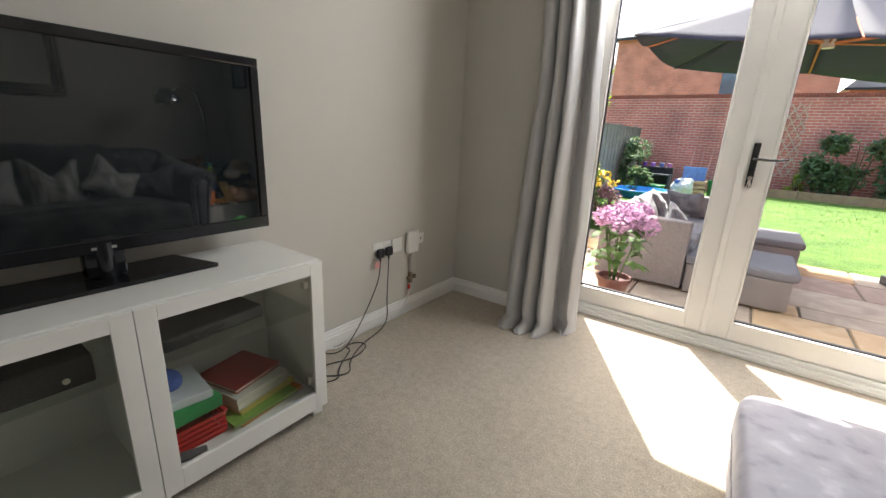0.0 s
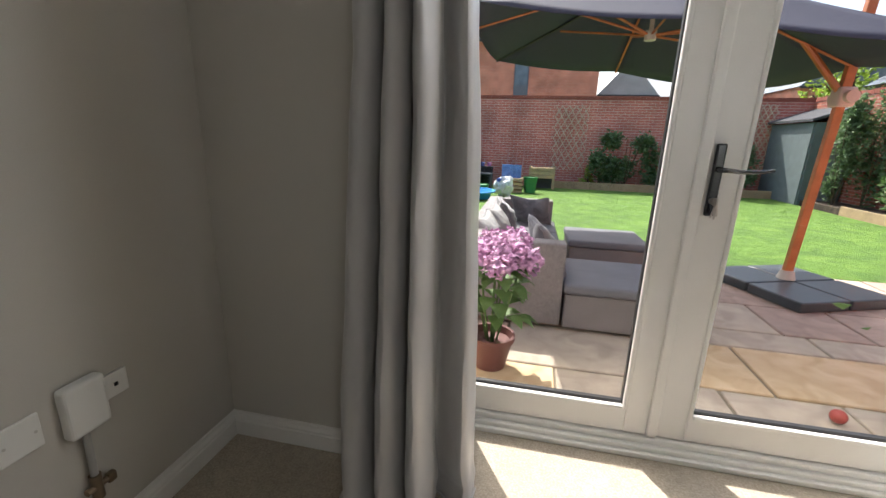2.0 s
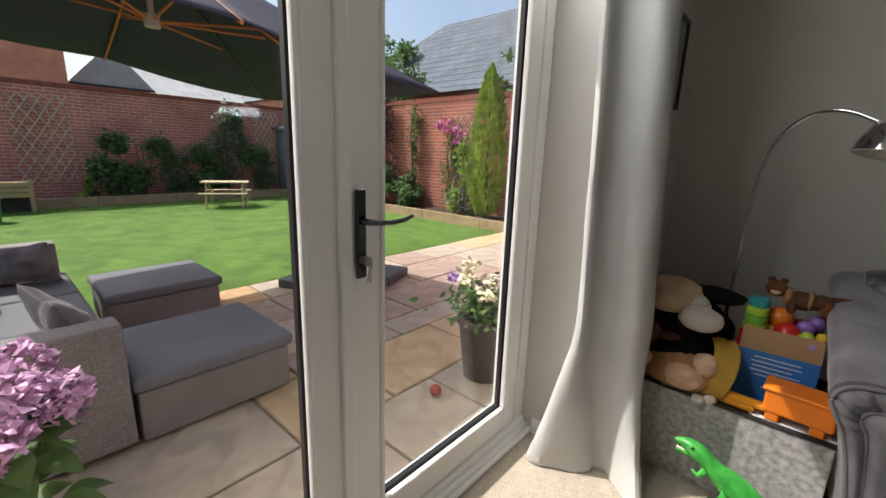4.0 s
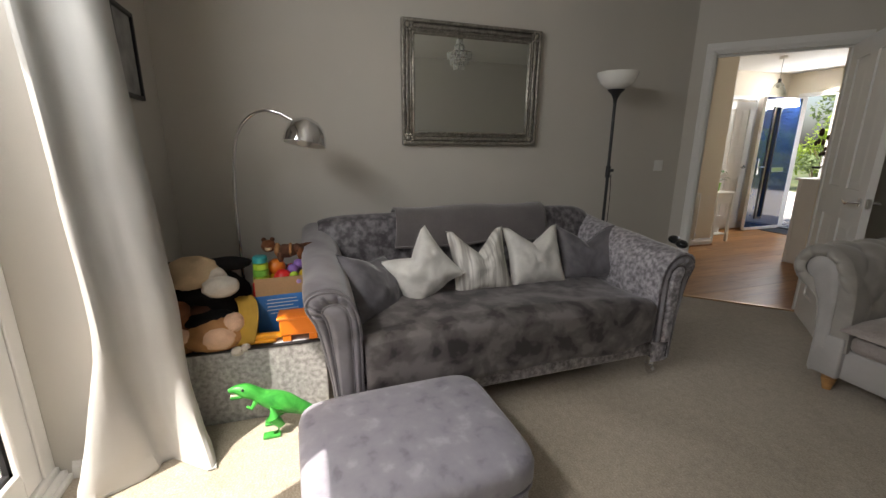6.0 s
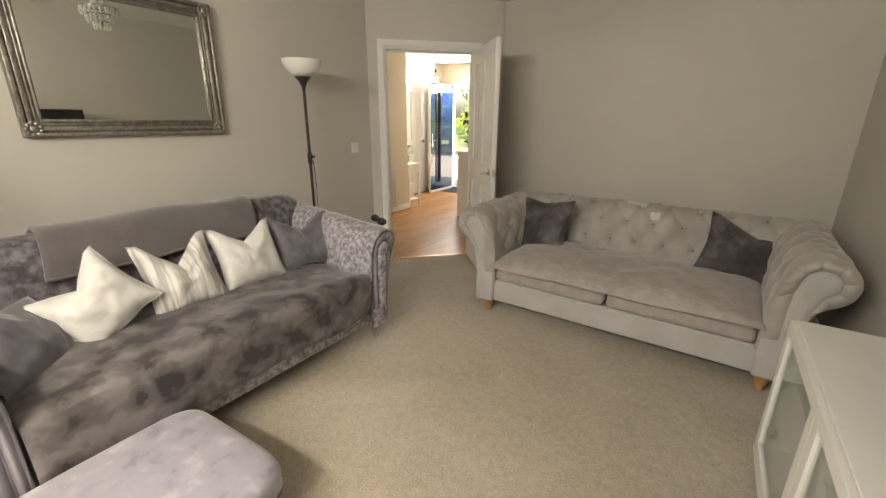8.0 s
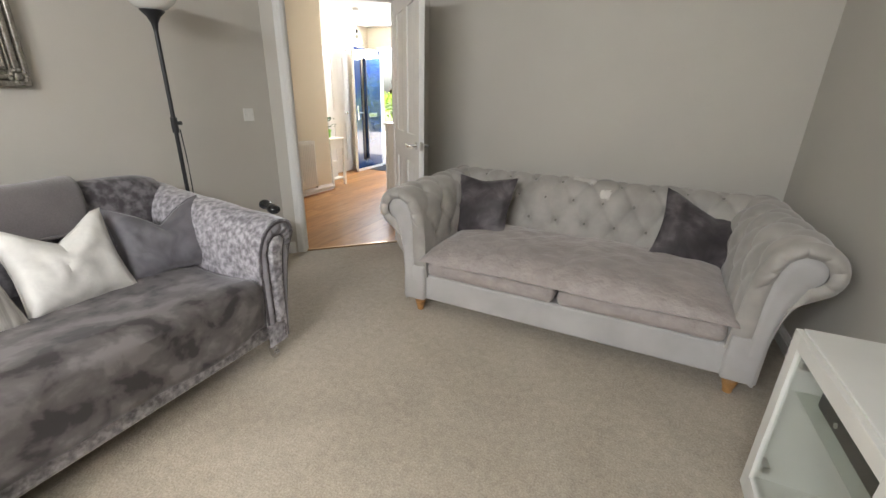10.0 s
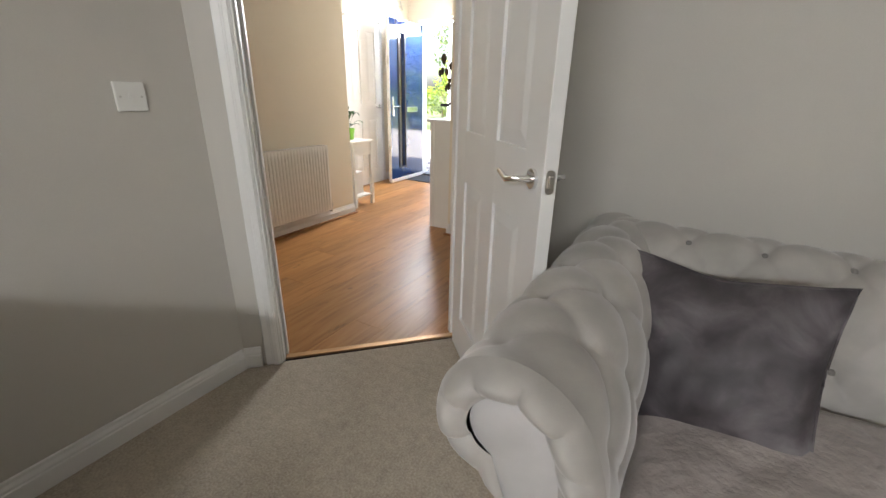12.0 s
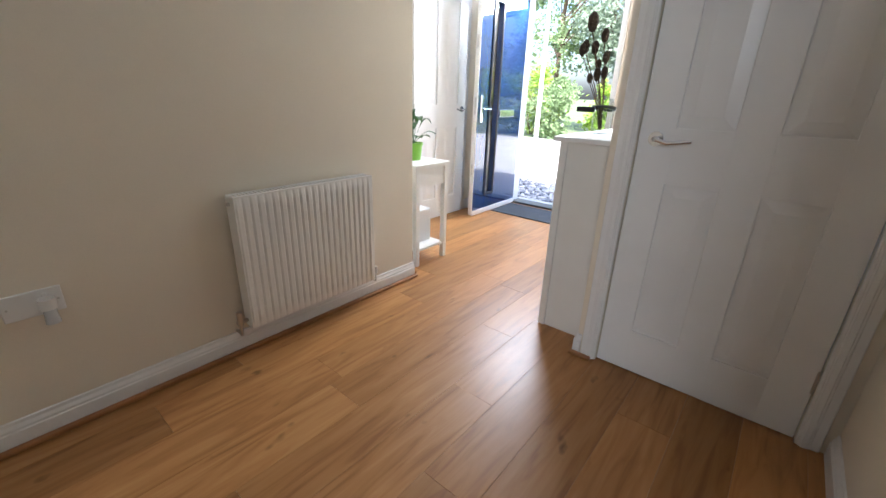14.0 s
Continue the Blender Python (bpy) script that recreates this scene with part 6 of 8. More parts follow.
def dinosaur():
    GR = ramp_mat("green_rubber", [(0.35, (0.015, 0.20, 0.025)), (0.65, (0.06, 0.40, 0.06))], 0.4, 16, 0.6, 4, bump=0.3, bscale=120)
    d = thing("toy_dinosaur", pose(2.635, -0.50, 0, 0, 0, -90), "green plastic toy dinosaur standing on the carpet", "toy dinosaur")
    bm = bmesh.new()
    rtube(bm, chaikin([(-0.17, 0, 0.235), (-0.14, 0, 0.24), (-0.10, 0, 0.225), (-0.065, 0, 0.205), (-0.03, 0, 0.175), (0.02, 0, 0.15), (0.07, 0, 0.125), (0.12, 0, 0.095), (0.18, 0, 0.06), (0.24, 0, 0.03), (0.29, 0, 0.016)], 1), [x * 0.9 for x in (0.010, 0.013, 0.018, 0.026, 0.034, 0.036, 0.035, 0.034, 0.038, 0.044, 0.05, 0.053, 0.052, 0.046, 0.04, 0.034, 0.028, 0.022, 0.017, 0.012, 0.009, 0.006)], 14)
    part("body", bm, GR, d, smooth=True)
    part("jaw", boxes(((-0.165, -0.017, 0.195), (-0.10, 0.017, 0.21)), bevel=0.006), GR, d)
    part("teeth", boxes(((-0.162, -0.012, 0.209), (-0.115, 0.012, 0.216))), mat("tooth_white", (0.7, 0.68, 0.55), 0.5), d, "row of pale teeth")
    for s in (-1, 1):
        bm = bmesh.new()
        rtube(bm, [(0.02, s * 0.035, 0.135), (0.0, s * 0.048, 0.095), (0.035, s * 0.048, 0.05), (0.01, s * 0.048, 0.012)], [0.03, 0.03, 0.017, 0.012])
        box(bm, (-0.045, s * 0.048 - 0.02, 0.0), (0.03, s * 0.048 + 0.02, 0.016), 0.006)
        part("leg", bm, GR, d, smooth=True)
        bm = bmesh.new()
        rtube(bm, [(-0.06, s * 0.03, 0.18), (-0.08, s * 0.04, 0.155), (-0.1, s * 0.035, 0.165)], [0.012, 0.009, 0.006], 8)
        part("arm", bm, GR, d, smooth=True)
        bm = bmesh.new()
        bmesh.ops.create_uvsphere(bm, u_segments=8, v_segments=6, radius=0.006, matrix=Matrix.Translation((-0.11, s * 0.027, 0.243)))
        part("eye", bm, BLACK, d)


dinosaur()


# ---- hall ----
def radiator():
    r = thing("radiator", pose(4.85, -5.20, 0.13), "white ribbed panel radiator on the cream wall", "radiator")
    RADW = mat("radiator_enamel", (0.84, 0.83, 0.79), 0.35, var=0.02)
    L, h, x0 = 0.355, 0.595, -0.085
    bm = bmesh.new()
    n = 22

    def f(u, v):
        y = -L + 2 * L * u
        k = (u * n) % 1.0
        rib = 0.009 * (1 if 0.2 < k < 0.8 else max(0, 1 - abs(abs(k - 0.5) - 0.30) / 0.14))
        e = min(1, v / 0.07, (1 - v) / 0.07)
        return (x0 - rib * max(0, e), y, h * v)
    sheet(bm, n * 8, 24, f)
    part("front_panel", bm, RADW, r, smooth=True)
    # solid core block; its grey paints the shade between the fins
    part("core", boxes(((x0 + 0.001, -L + 0.004, 0.02), (-0.022, L - 0.004, h - 0.03))), mat("shaded_radiator_core", (0.25, 0.24, 0.22), 0.6), r, "plain block, greyed for the shade among convector fins")
    for y in (-L - 0.002, L - 0.004):
        part("side_panel", boxes(((x0 - 0.004, y, 0.004), (-0.018, y + 0.006, h)), bevel=0.002), RADW, r)
    bm = boxes(((x0 - 0.002, -L, h - 0.004), (x0 + 0.008, L, h + 0.003)), ((-0.026, -L, h - 0.004), (-0.018, L, h + 0.003)))
    for i in range(40):
        y = -L + 0.01 + i * (2 * L - 0.02) / 39
        box(bm, (x0 + 0.008, y - 0.003, h - 0.003), (-0.026, y + 0.003, h + 0.001))
    part("top_grille", bm, RADW, r)
    for y in (-0.2, 0.2):
        part("bracket", boxes(((-0.02, y - 0.02, 0.05), (-0.001, y + 0.02, h - 0.05))), NICKEL, r)
    for s in (-1, 1):
        bm = bmesh.new()
        cyl(bm, (-0.05, s * L, 0.035), (-0.05, s * (L + 0.05), 0.035), 0.009)
        cyl(bm, (-0.05, s * (L + 0.035), 0.02), (-0.05, s * (L + 0.035), 0.085 if s > 0 else 0.06), 0.013)
        cyl(bm, (-0.05, s * (L + 0.035), -0.03), (-0.05, s * (L + 0.035), 0.02), 0.0075)
        cyl(bm, (-0.05, s * (L + 0.035), -0.025), (-0.001, s * (L + 0.035), -0.025), 0.0075)
        part("valve", bm, NICKEL, r, "metal radiator valve and pipe", True)
    bm = bmesh.new()
    cyl(bm, (-0.05, L, h - 0.03), (-0.05, L + 0.012, h - 0.03), 0.008)
    part("bleed_screw", bm, NICKEL, r)


radiator()
hs = faceplate("wall_socket", pose(4.85, -4.22, 0.475, 0, 0, -90), 0.147, 0.086, "chrome double wall socket with a plug-in air freshener", holes=((0.03, 0.02, 0.012, 0.018, WHITEPL),))
af = thing("air_freshener", pose(4.839, -4.25, 0.47, 0, 0, -90), "white plug-in air freshener with a clear bottle", "air freshener")
bm = bmesh.new()
cyl(bm, (0, -0.028, -0.01), (0, -0.028, 0.025), 0.022, n=20)
box(bm, (-0.018, -0.03, -0.02), (0.018, 0.0, 0.02), 0.005)
part("body", bm, WHITEPL, af, smooth=True)
bm = bmesh.new()
cyl(bm, (0, -0.03, -0.06), (0, -0.03, -0.0105), 0.019, 0.016, n=20)
part("bottle", bm, mat("clear_plastic", (0.6, 0.62, 0.62), 0.1), af, "clear refill bottle", True)


def front_door():
    d = thing("front_door", pose(5.425, -8.15, 0.012, 0, 0, 91), "blue front door standing open with a slim glass strip", "door")
    w, h, t = 0.80, 2.03, 0.045
    BLUE = mat("blue_gloss_door", (0.008, 0.03, 0.12), 0.07, var=0.06, scale=5, coat=0.9)
    gx0, gx1, z0, z1 = 0.47, 0.60, 0.2, 1.88
    part("leaf", boxes(((0, -t / 2, 0.02), (gx0, t / 2, h)), ((gx1, -t / 2, 0.02), (w, t / 2, h)), ((gx0, -t / 2, 0.02), (gx1, t / 2, z0)), ((gx0, -t / 2, z1), (gx1, t / 2, h)), bevel=0.002), BLUE, d)
    for s in (-1, 1):
        y0, y1 = sorted((s * t / 2, s * (t / 2 + 0.012)))
        part("beading", boxes(((gx0 - 0.02, y0, z0 - 0.02), (gx0, y1, z1 + 0.02)), ((gx1, y0, z0 - 0.02), (gx1 + 0.02, y1, z1 + 0.02)), ((gx0, y0, z0 - 0.02), (gx1, y1, z0)), ((gx0, y0, z1), (gx1, y1, z1 + 0.02)), bevel=0.003), BLACK, d, "black glazing bead")
        bm = bmesh.new()
        cyl(bm, (0.74, s * t / 2, 1.0), (0.74, s * (t / 2 + 0.035), 1.0), 0.008)
        tube(bm, [(0.74, s * (t / 2 + 0.035), 1.0), (0.70, s * (t / 2 + 0.04), 1.0), (0.63, s * (t / 2 + 0.038), 1.0)], 0.009, 10)
        box(bm, (0.722, min(s * t / 2, s * (t / 2 + 0.008)), 0.88), (0.758, max(s * t / 2, s * (t / 2 + 0.008)), 1.12), 0.004)
        part("door_handle", bm, CHROME, d, "chrome lever on a long plate", True)
        part("letter_plate", boxes(((0.15, min(s * t / 2, s * (t / 2 + 0.01)), 0.92), (0.42, max(s * t / 2, s * (t / 2 + 0.01)), 0.99)), bevel=0.003), CHROME, d, "chrome letter plate")
    g = part("pane", boxes(((gx0 - 0.004, -0.004, z0 - 0.004), (gx1 + 0.004, 0.004, z1 + 0.004))), PANE, d)
    g.visible_shadow = False
    part("door_edge", boxes(((w, -t / 2, 0.02), (w + 0.006, t / 2, h)), ((0.0, -t / 2 + 0.002, 0.0), (w, t / 2 + 0.008, 0.045)), bevel=0.001), WHITEPL, d, "white door edge and weather bar")
    bm = boxes(((w + 0.006, -0.01, 0.95), (w + 0.009, 0.01, 1.1)), ((w + 0.006, -0.01, 0.4), (w + 0.009, 0.01, 0.5)), ((w + 0.006, -0.01, 1.5), (w + 0.009, 0.01, 1.6)))
    part("lock_strip", bm, NICKEL, d)


front_door()
struct("trim_front_doorway", boxes(((5.425, -8.30, 0), (5.47, -8.14, 2.12)), ((4.455, -8.30, 0), (4.5, -8.14, 2.12)), ((4.5, -8.30, 2.075), (5.425, -8.14, 2.12)), bevel=0.003), UPVC, "white front door frame")
struct("trim_front_sill", boxes(((4.5, -8.31, 0.0), (5.425, -8.15, 0.022)), bevel=0.004), mat("dark_sill", (0.05, 0.05, 0.05), 0.4), "dark metal door sill")
dm = thing("door_mat", pose(5.03, -7.90, 0.0, 0, 0, 0), "dark grey ribbed door mat inside the front door", "door mat")
part("mat", boxes(((-0.36, -0.2, 0.001), (0.36, 0.22, 0.010)), bevel=0.003), mat("grey_mat", (0.045, 0.05, 0.06), 0.95, var=0.1, grain=0.3, gscale=300, bump=0.5, bscale=300), dm)


def hall_cabinet():
    c = thing("hall_cabinet", pose(3.70, -5.99, 0), "slim white cabinet against the passage wall", "cabinet")
    part("top", boxes(((0, -0.98, 0.945), (0.27, 0.03, 0.968)), bevel=0.004), CABWHITE, c)
    for y in (-0.012, -0.955):
        part("side_panel", boxes(((0.004, y, 0.0), (0.205, y + 0.018, 0.944)), bevel=0.001), CABWHITE, c)
        part("leg", boxes(((0.2055, y - 0.012, 0), (0.24, y + 0.028, 0.944)), bevel=0.002), CABWHITE, c)
    part("back_panel", boxes(((0.004, -0.93, 0.08), (0.012, -0.013, 0.944))), CABWHITE, c)
    part("bottom_panel", boxes(((0.012, -0.93, 0.08), (0.21, -0.013, 0.1))), CABWHITE, c)
    for y0, y1 in ((-0.93, -0.485), (-0.480, -0.03)):
        dd = part("door", boxes(((0.212, y0, 0.1), (0.23, y1, 0.93)), bevel=0.002), CABWHITE, c)
        bm = bmesh.new()
        bmesh.ops.create_uvsphere(bm, u_segments=10, v_segments=8, radius=0.012, matrix=Matrix.Translation((0.242, (y1 - 0.04) if y0 < -0.6 else (y0 + 0.04), 0.6)))
        part("knob", bm, NICKEL, dd, "small round knob", True)


hall_cabinet()


def teasels():
    v = thing("vase", pose(3.88, -6.30, 0.968), "clear glass vase of dried teasels with a dark ribbon", "vase")
    bm = bmesh.new()
    lathe(bm, [(0.0, 0.0), (0.045, 0.0), (0.05, 0.02), (0.052, 0.1), (0.04, 0.15), (0.036, 0.165), (0.032, 0.165), (0.036, 0.15), (0.048, 0.1), (0.046, 0.02), (0.0, 0.008)], 24)
    part("glass", bm, glass_mat("vase_glass", (0.9, 0.92, 0.92)), v, smooth=True)
    bm = bmesh.new()
    tube(bm, [(0.054 * math.cos(a), 0.054 * math.sin(a), 0.12 + 0.01 * math.sin(a)) for a in [i * math.pi / 10 for i in range(21)]], 0.008, 6)
    box(bm, (0.03, 0.045, 0.10), (0.12, 0.053, 0.125), 0.002)
    part("ribbon", bm, BLACK, v, "dark ribbon")
    DRY = mat("dried_stem", (0.09, 0.055, 0.03), 0.9, var=0.2, scale=30)
    SEED = mat("teasel_head", (0.045, 0.028, 0.016), 0.95, var=0.3, scale=60, bump=1.0, bscale=120, bdist=0.01)
    for x, y, z, s in ((0.11, 0.02, 0.47, 0.03), (0.15, -0.03, 0.38, 0.022), (0.13, 0.05, 0.36, 0.02), (0.05, 0.0, 0.42, 0.022), (0.09, 0.0, 0.37, 0.022), (0.07, -0.02, 0.30, 0.018), (0.03, 0.0, 0.33, 0.02), (0.05, 0.03, 0.25, 0.022), (0.1, -0.01, 0.24, 0.017), (0.02, 0.02, 0.26, 0.02)):
        st = new("stem")
        st.parent = v
        bm = bmesh.new()
        tube(bm, chaikin([(x * 0.1, y * 0.1, 0.02), (x * 0.3, y * 0.3, z * 0.45), (x, y, z)], 2), 0.0022, 6)
        part("stalk", bm, DRY, st)
        bm = bmesh.new()
        bmesh.ops.create_icosphere(bm, subdivisions=3, radius=s, matrix=Matrix.Translation((x, y, z + s)) @ Matrix.Diagonal((0.8, 0.8, 1.45, 1)))
        for q in bm.verts:
            q.co += (q.co - Vector((x, y, z + s))).normalized() * s * 0.18 * noise.noise(q.co * 260)
        part("seed_head", bm, SEED, st, "spiky brown seed head", True)


teasels()


def console_table():
    t = thing("console_table", pose(5.28, -6.22, 0), "white console table with a lower shelf", "table")
    part("tabletop", boxes(((-0.37, -0.17, 0.675), (0.36, 0.17, 0.70)), bevel=0.003), CABWHITE, t)
    part("apron", boxes(((-0.345, -0.15, 0.55), (0.335, -0.135, 0.6745)), ((-0.345, 0.135, 0.55), (0.335, 0.15, 0.6745)), ((-0.35, -0.134, 0.55), (-0.336, 0.134, 0.6745))), CABWHITE, t)
    part("shelf", boxes(((-0.345, -0.14, 0.1), (0.335, 0.14, 0.115))), CABWHITE, t)
    for x in (-0.36, 0.315):
        for y in (-0.16, 0.125):
            part("leg", boxes(((x, y, 0), (x + 0.034, y + 0.034, 0.6748)), bevel=0.002), CABWHITE, t)
    bx_ = thing("storage_crate", pose(5.25, -6.22, 0.116), "white box on the table shelf", "box")
    part("box", boxes(((-0.22, -0.11, 0), (0.22, 0.11, 0.24)), bevel=0.008), WHITEPL, bx_)
    p = thing("pot_plant", pose(5.12, -6.24, 0.70), "leafy green plant in a lime green pot", "pot plant")
    bm = bmesh.new()
    lathe(bm, [(0, 0), (0.05, 0), (0.062, 0.1), (0.066, 0.1), (0.066, 0.115), (0.058, 0.115), (0.054, 0.09), (0, 0.09)], 24)
    part("pot", bm, mat("lime_pot", (0.22, 0.5, 0.05), 0.35), p, "lime green pot", True)
    LEAF = mat("glossy_leaf", (0.035, 0.11, 0.025), 0.35, var=0.3, scale=12)
    rnd = random.Random(2)
    for i in range(16):
        a = rnd.uniform(0, 6.28)
        ln, hgt = rnd.uniform(0.10, 0.19), rnd.uniform(0.06, 0.24)
        bm = bmesh.new()
        d = Vector((math.cos(a), math.sin(a), 0))
        sd = Vector((-d.y, d.x, 0))

        def fl(u, v):
            s = u
            c = d * ln * s + Vector((0, 0, 0.1 + hgt * math.sin(s * 2.2)))
            wv = 0.026 * math.sin(math.pi * min(1, max(0, (s - 0.35) / 0.65))) ** 0.8 + 0.0015
            return c + sd * wv * (2 * v - 1) + Vector((0, 0, 0.006 * abs(2 * v - 1)))
        sheet(bm, 10, 2, fl)
        part("leaf", bm, LEAF, p, smooth=True)


console_table()
pd = thing("pendant_light", pose(4.80, -6.65, 0), "small clear glass pendant light on a grey flex", "pendant light")
bm = bmesh.new()
cyl(bm, (0, 0, H - 0.03), (0, 0, H + 0.002), 0.045, n=20)
part("rose", bm, WHITEPL, pd, smooth=True)
bm = bmesh.new()
cyl(bm, (0, 0, 2.16), (0, 0, H - 0.03), 0.003)
part("flex", bm, mat("grey_flex", (0.3, 0.3, 0.3), 0.6), pd)
bm = bmesh.new()
cyl(bm, (0, 0, 2.12), (0, 0, 2.165), 0.018)
part("holder", bm, BLACK, pd, smooth=True)
bm = bmesh.new()
lathe(bm, [(0.02, 2.13), (0.05, 2.10), (0.08, 2.03), (0.095, 1.96), (0.093, 1.96), (0.077, 2.03), (0.047, 2.097), (0.018, 2.127)], 28)
g = part("shade", bm, glass_mat("shade_glass", (0.92, 0.93, 0.92)), pd, "clear bell glass shade", True)
g.visible_shadow = False
bm = bmesh.new()
bmesh.ops.create_uvsphere(bm, u_segments=14, v_segments=10, radius=0.028, matrix=Matrix.Translation((0, 0, 2.08)))
part("bulb", bm, mat("opal_glass", (0.8, 0.78, 0.72), 0.3), pd, smooth=True)
# cupboard door on the passage wall
panel_door("door_closet", pose(5.632, -7.46, 0, 0, 0, 90), 0.70, 1.985, "white panelled closet door, closed, on the passage wall", 0.06, side=1, both=False)
architrave("trim_closet", pose(5.65, -7.46, 0, 0, 0, 90), -0.005, 0.705, 2.0, 0, 0.068, out=1)


# planks of the hall floor
def plank_run():
    rnd = random.Random(9)
    x, k = 2.63, 0
    while x < 5.65:
        xb = x + 0.1905
        y0 = -8.155 if xb > 3.69 else -5.90
        ya, yb = (min(-3.0, q - 7.25 - 0.045) for q in (x, xb - 0.0006))
        if x > 4.84:
            ya = yb = -5.96
        y = y0 - rnd.uniform(0.1, 1.1)
        while y < max(ya, yb):
            e = y + 1.29
            a0 = max(y, y0)
            e0, e1 = min(e - 0.0006, ya), min(e - 0.0006, yb)
            if e0 > a0 + 0.01 or e1 > a0 + 0.01:
                e0, e1 = max(e0, a0 + 0.002), max(e1, a0 + 0.002)
                bm = bmesh.new()
                poly(bm, [(x - x, a0 - a0), (xb - 0.0006 - x, 0), (xb - 0.0006 - x, e1 - a0), (0, e0 - a0)], -0.011, 0.0)
                es = [q for q in bm.edges if all(v.co.z > -0.001 for v in q.verts)]
                bmesh.ops.bevel(bm, geom=es, offset=0.0006, segments=1, affect="EDGES")
                part("plank", bm, PLANK, FLOOR_HALL, m=pose(x, a0, 0))
            y = e
        x = xb
        k += 1


plank_run()


# ---- outdoors ----
P = -0.12
GROUND = ramp_mat("far_ground", [(0.35, (0.07, 0.10, 0.03)), (0.65, (0.12, 0.14, 0.06))], 0.95, 0.8, 0.5, 6)
bm = bmesh.new()
poly(bm, [(-300, -300), (300, -300), (300, 300), (-300, 300)], -0.4, -0.2)
struct("ground", bm, GROUND, "open ground reaching to the horizon")
LAWN = ramp_mat("lawn_grass", [(0.34, (0.06, 0.13, 0.012)), (0.55, (0.095, 0.19, 0.018)), (0.72, (0.135, 0.225, 0.03))], 0.9, 3, 0.8, 8, bump=0.8, bscale=120, bdist=0.02)
bm = bmesh.new()
poly(bm, [(-1.2, 3.62), (7.45, 3.62), (7.45, 11.4), (-1.2, 11.4)], -0.35, P - 0.01)
struct("lawn", bm, LAWN, "sunlit mown lawn")


def grass():
    rs = np.random.RandomState(3)
    n = 26000
    x = rs.uniform(-1.1, 7.4, n)
    y = 3.63 + 7.6 * rs.uniform(0, 1, n) ** 1.6
    h = rs.uniform(0.004, 0.012, n) * (1 + 0.15 * (y - 3.6) / 3)
    a = rs.uniform(0, 6.28, n)
    w = 0.004 + 0.0012 * (y - 3.6)
    lean = rs.uniform(-0.02, 0.02, (n, 2))
    v = np.empty((n, 3, 3))
    v[:, 0] = np.c_[x - w * np.cos(a), y - w * np.sin(a), np.full(n, P - 0.012)]
    v[:, 1] = np.c_[x + w * np.cos(a), y + w * np.sin(a), np.full(n, P - 0.012)]
    v[:, 2] = np.c_[x + lean[:, 0], y + lean[:, 1], P - 0.012 + h]
    me = bpy.data.meshes.new("grass")
    me.from_pydata(v.reshape(-1, 3).tolist(), [], np.arange(3 * n).reshape(-1, 3).tolist())
    me.materials.append(LAWN)
    tagged(new("grass", me), "short green grass blades on the lawn", "grass", kind="stuff")


grass()

# patio slabs
bm = bmesh.new()
poly(bm, [(-1.3, 0.44), (7.6, 0.44), (7.6, 3.62), (-1.3, 3.62)], -0.35, P - 0.018)
PATIO = struct("patio", bm, mat("sandy_joint", (0.20, 0.165, 0.12), 0.95, var=0.25, scale=9, grain=0.3, gscale=150), "riven mixed sandstone patio, buff in the sunlit strip, plum in shade")


def slab_mat(name, a, b):
    return ramp_mat(name, [(0.36, a), (0.64, b)], 0.8, 5, 1.0, 7, bump=0.5, bscale=14, bdist=0.008)


# plum and grey serve as stone variety and as painted parasol shade
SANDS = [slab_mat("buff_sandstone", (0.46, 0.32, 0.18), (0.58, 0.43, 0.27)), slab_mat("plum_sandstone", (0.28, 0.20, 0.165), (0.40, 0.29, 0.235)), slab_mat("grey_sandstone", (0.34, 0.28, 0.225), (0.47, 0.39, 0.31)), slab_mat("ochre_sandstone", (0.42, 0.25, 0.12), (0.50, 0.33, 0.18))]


def slabs():
    rnd = random.Random(21)
    y, row = 0.47, 0
    while y < 3.55:
        d = (0.58, 0.58, 0.29, 0.58, 0.58, 0.58)[row % 6]
        x = -1.25 - rnd.uniform(0, 0.4)
        while x < 7.5:
            w = rnd.choice((0.58, 0.87, 0.87, 0.58, 0.87))
            bm = bmesh.new()
            g = 0.009
            box(bm, (g, g, -0.03), (w - g, min(d, 3.6 - y) - g, 0), 0.006, 1)
            for v in bm.verts:
                v.co.z += 0.003 * noise.noise(Vector((v.co.x * 4 + x, v.co.y * 4 + y, 0)))
                v.co.x += 0.004 * noise.noise(Vector((v.co.y * 8 + y, x, 2)))
            # weights paint the sunlit strip by the door buff, shaded stone beyond plum
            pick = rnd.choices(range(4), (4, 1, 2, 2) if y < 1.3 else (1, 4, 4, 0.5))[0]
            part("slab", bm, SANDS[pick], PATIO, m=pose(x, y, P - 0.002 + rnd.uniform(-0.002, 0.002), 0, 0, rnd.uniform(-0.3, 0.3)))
            x += w
        y += d
        row += 1


slabs()

# BRICK is a paler copy of BRICKX, offsetting the far wall's shade
BRICK = brick_mat("red_brick_lifted", (0.54, 0.175, 0.125), (0.46, 0.135, 0.10), (0.62, 0.50, 0.43))
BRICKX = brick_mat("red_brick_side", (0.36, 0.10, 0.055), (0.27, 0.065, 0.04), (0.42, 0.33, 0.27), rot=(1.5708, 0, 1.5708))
HOUSEB = brick_mat("orange_brick_house", (0.60, 0.24, 0.15), (0.54, 0.205, 0.125), (0.56, 0.40, 0.31))
COPE = mat("brick_coping", (0.26, 0.075, 0.05), 0.85, var=0.2, scale=8, grain=0.1)
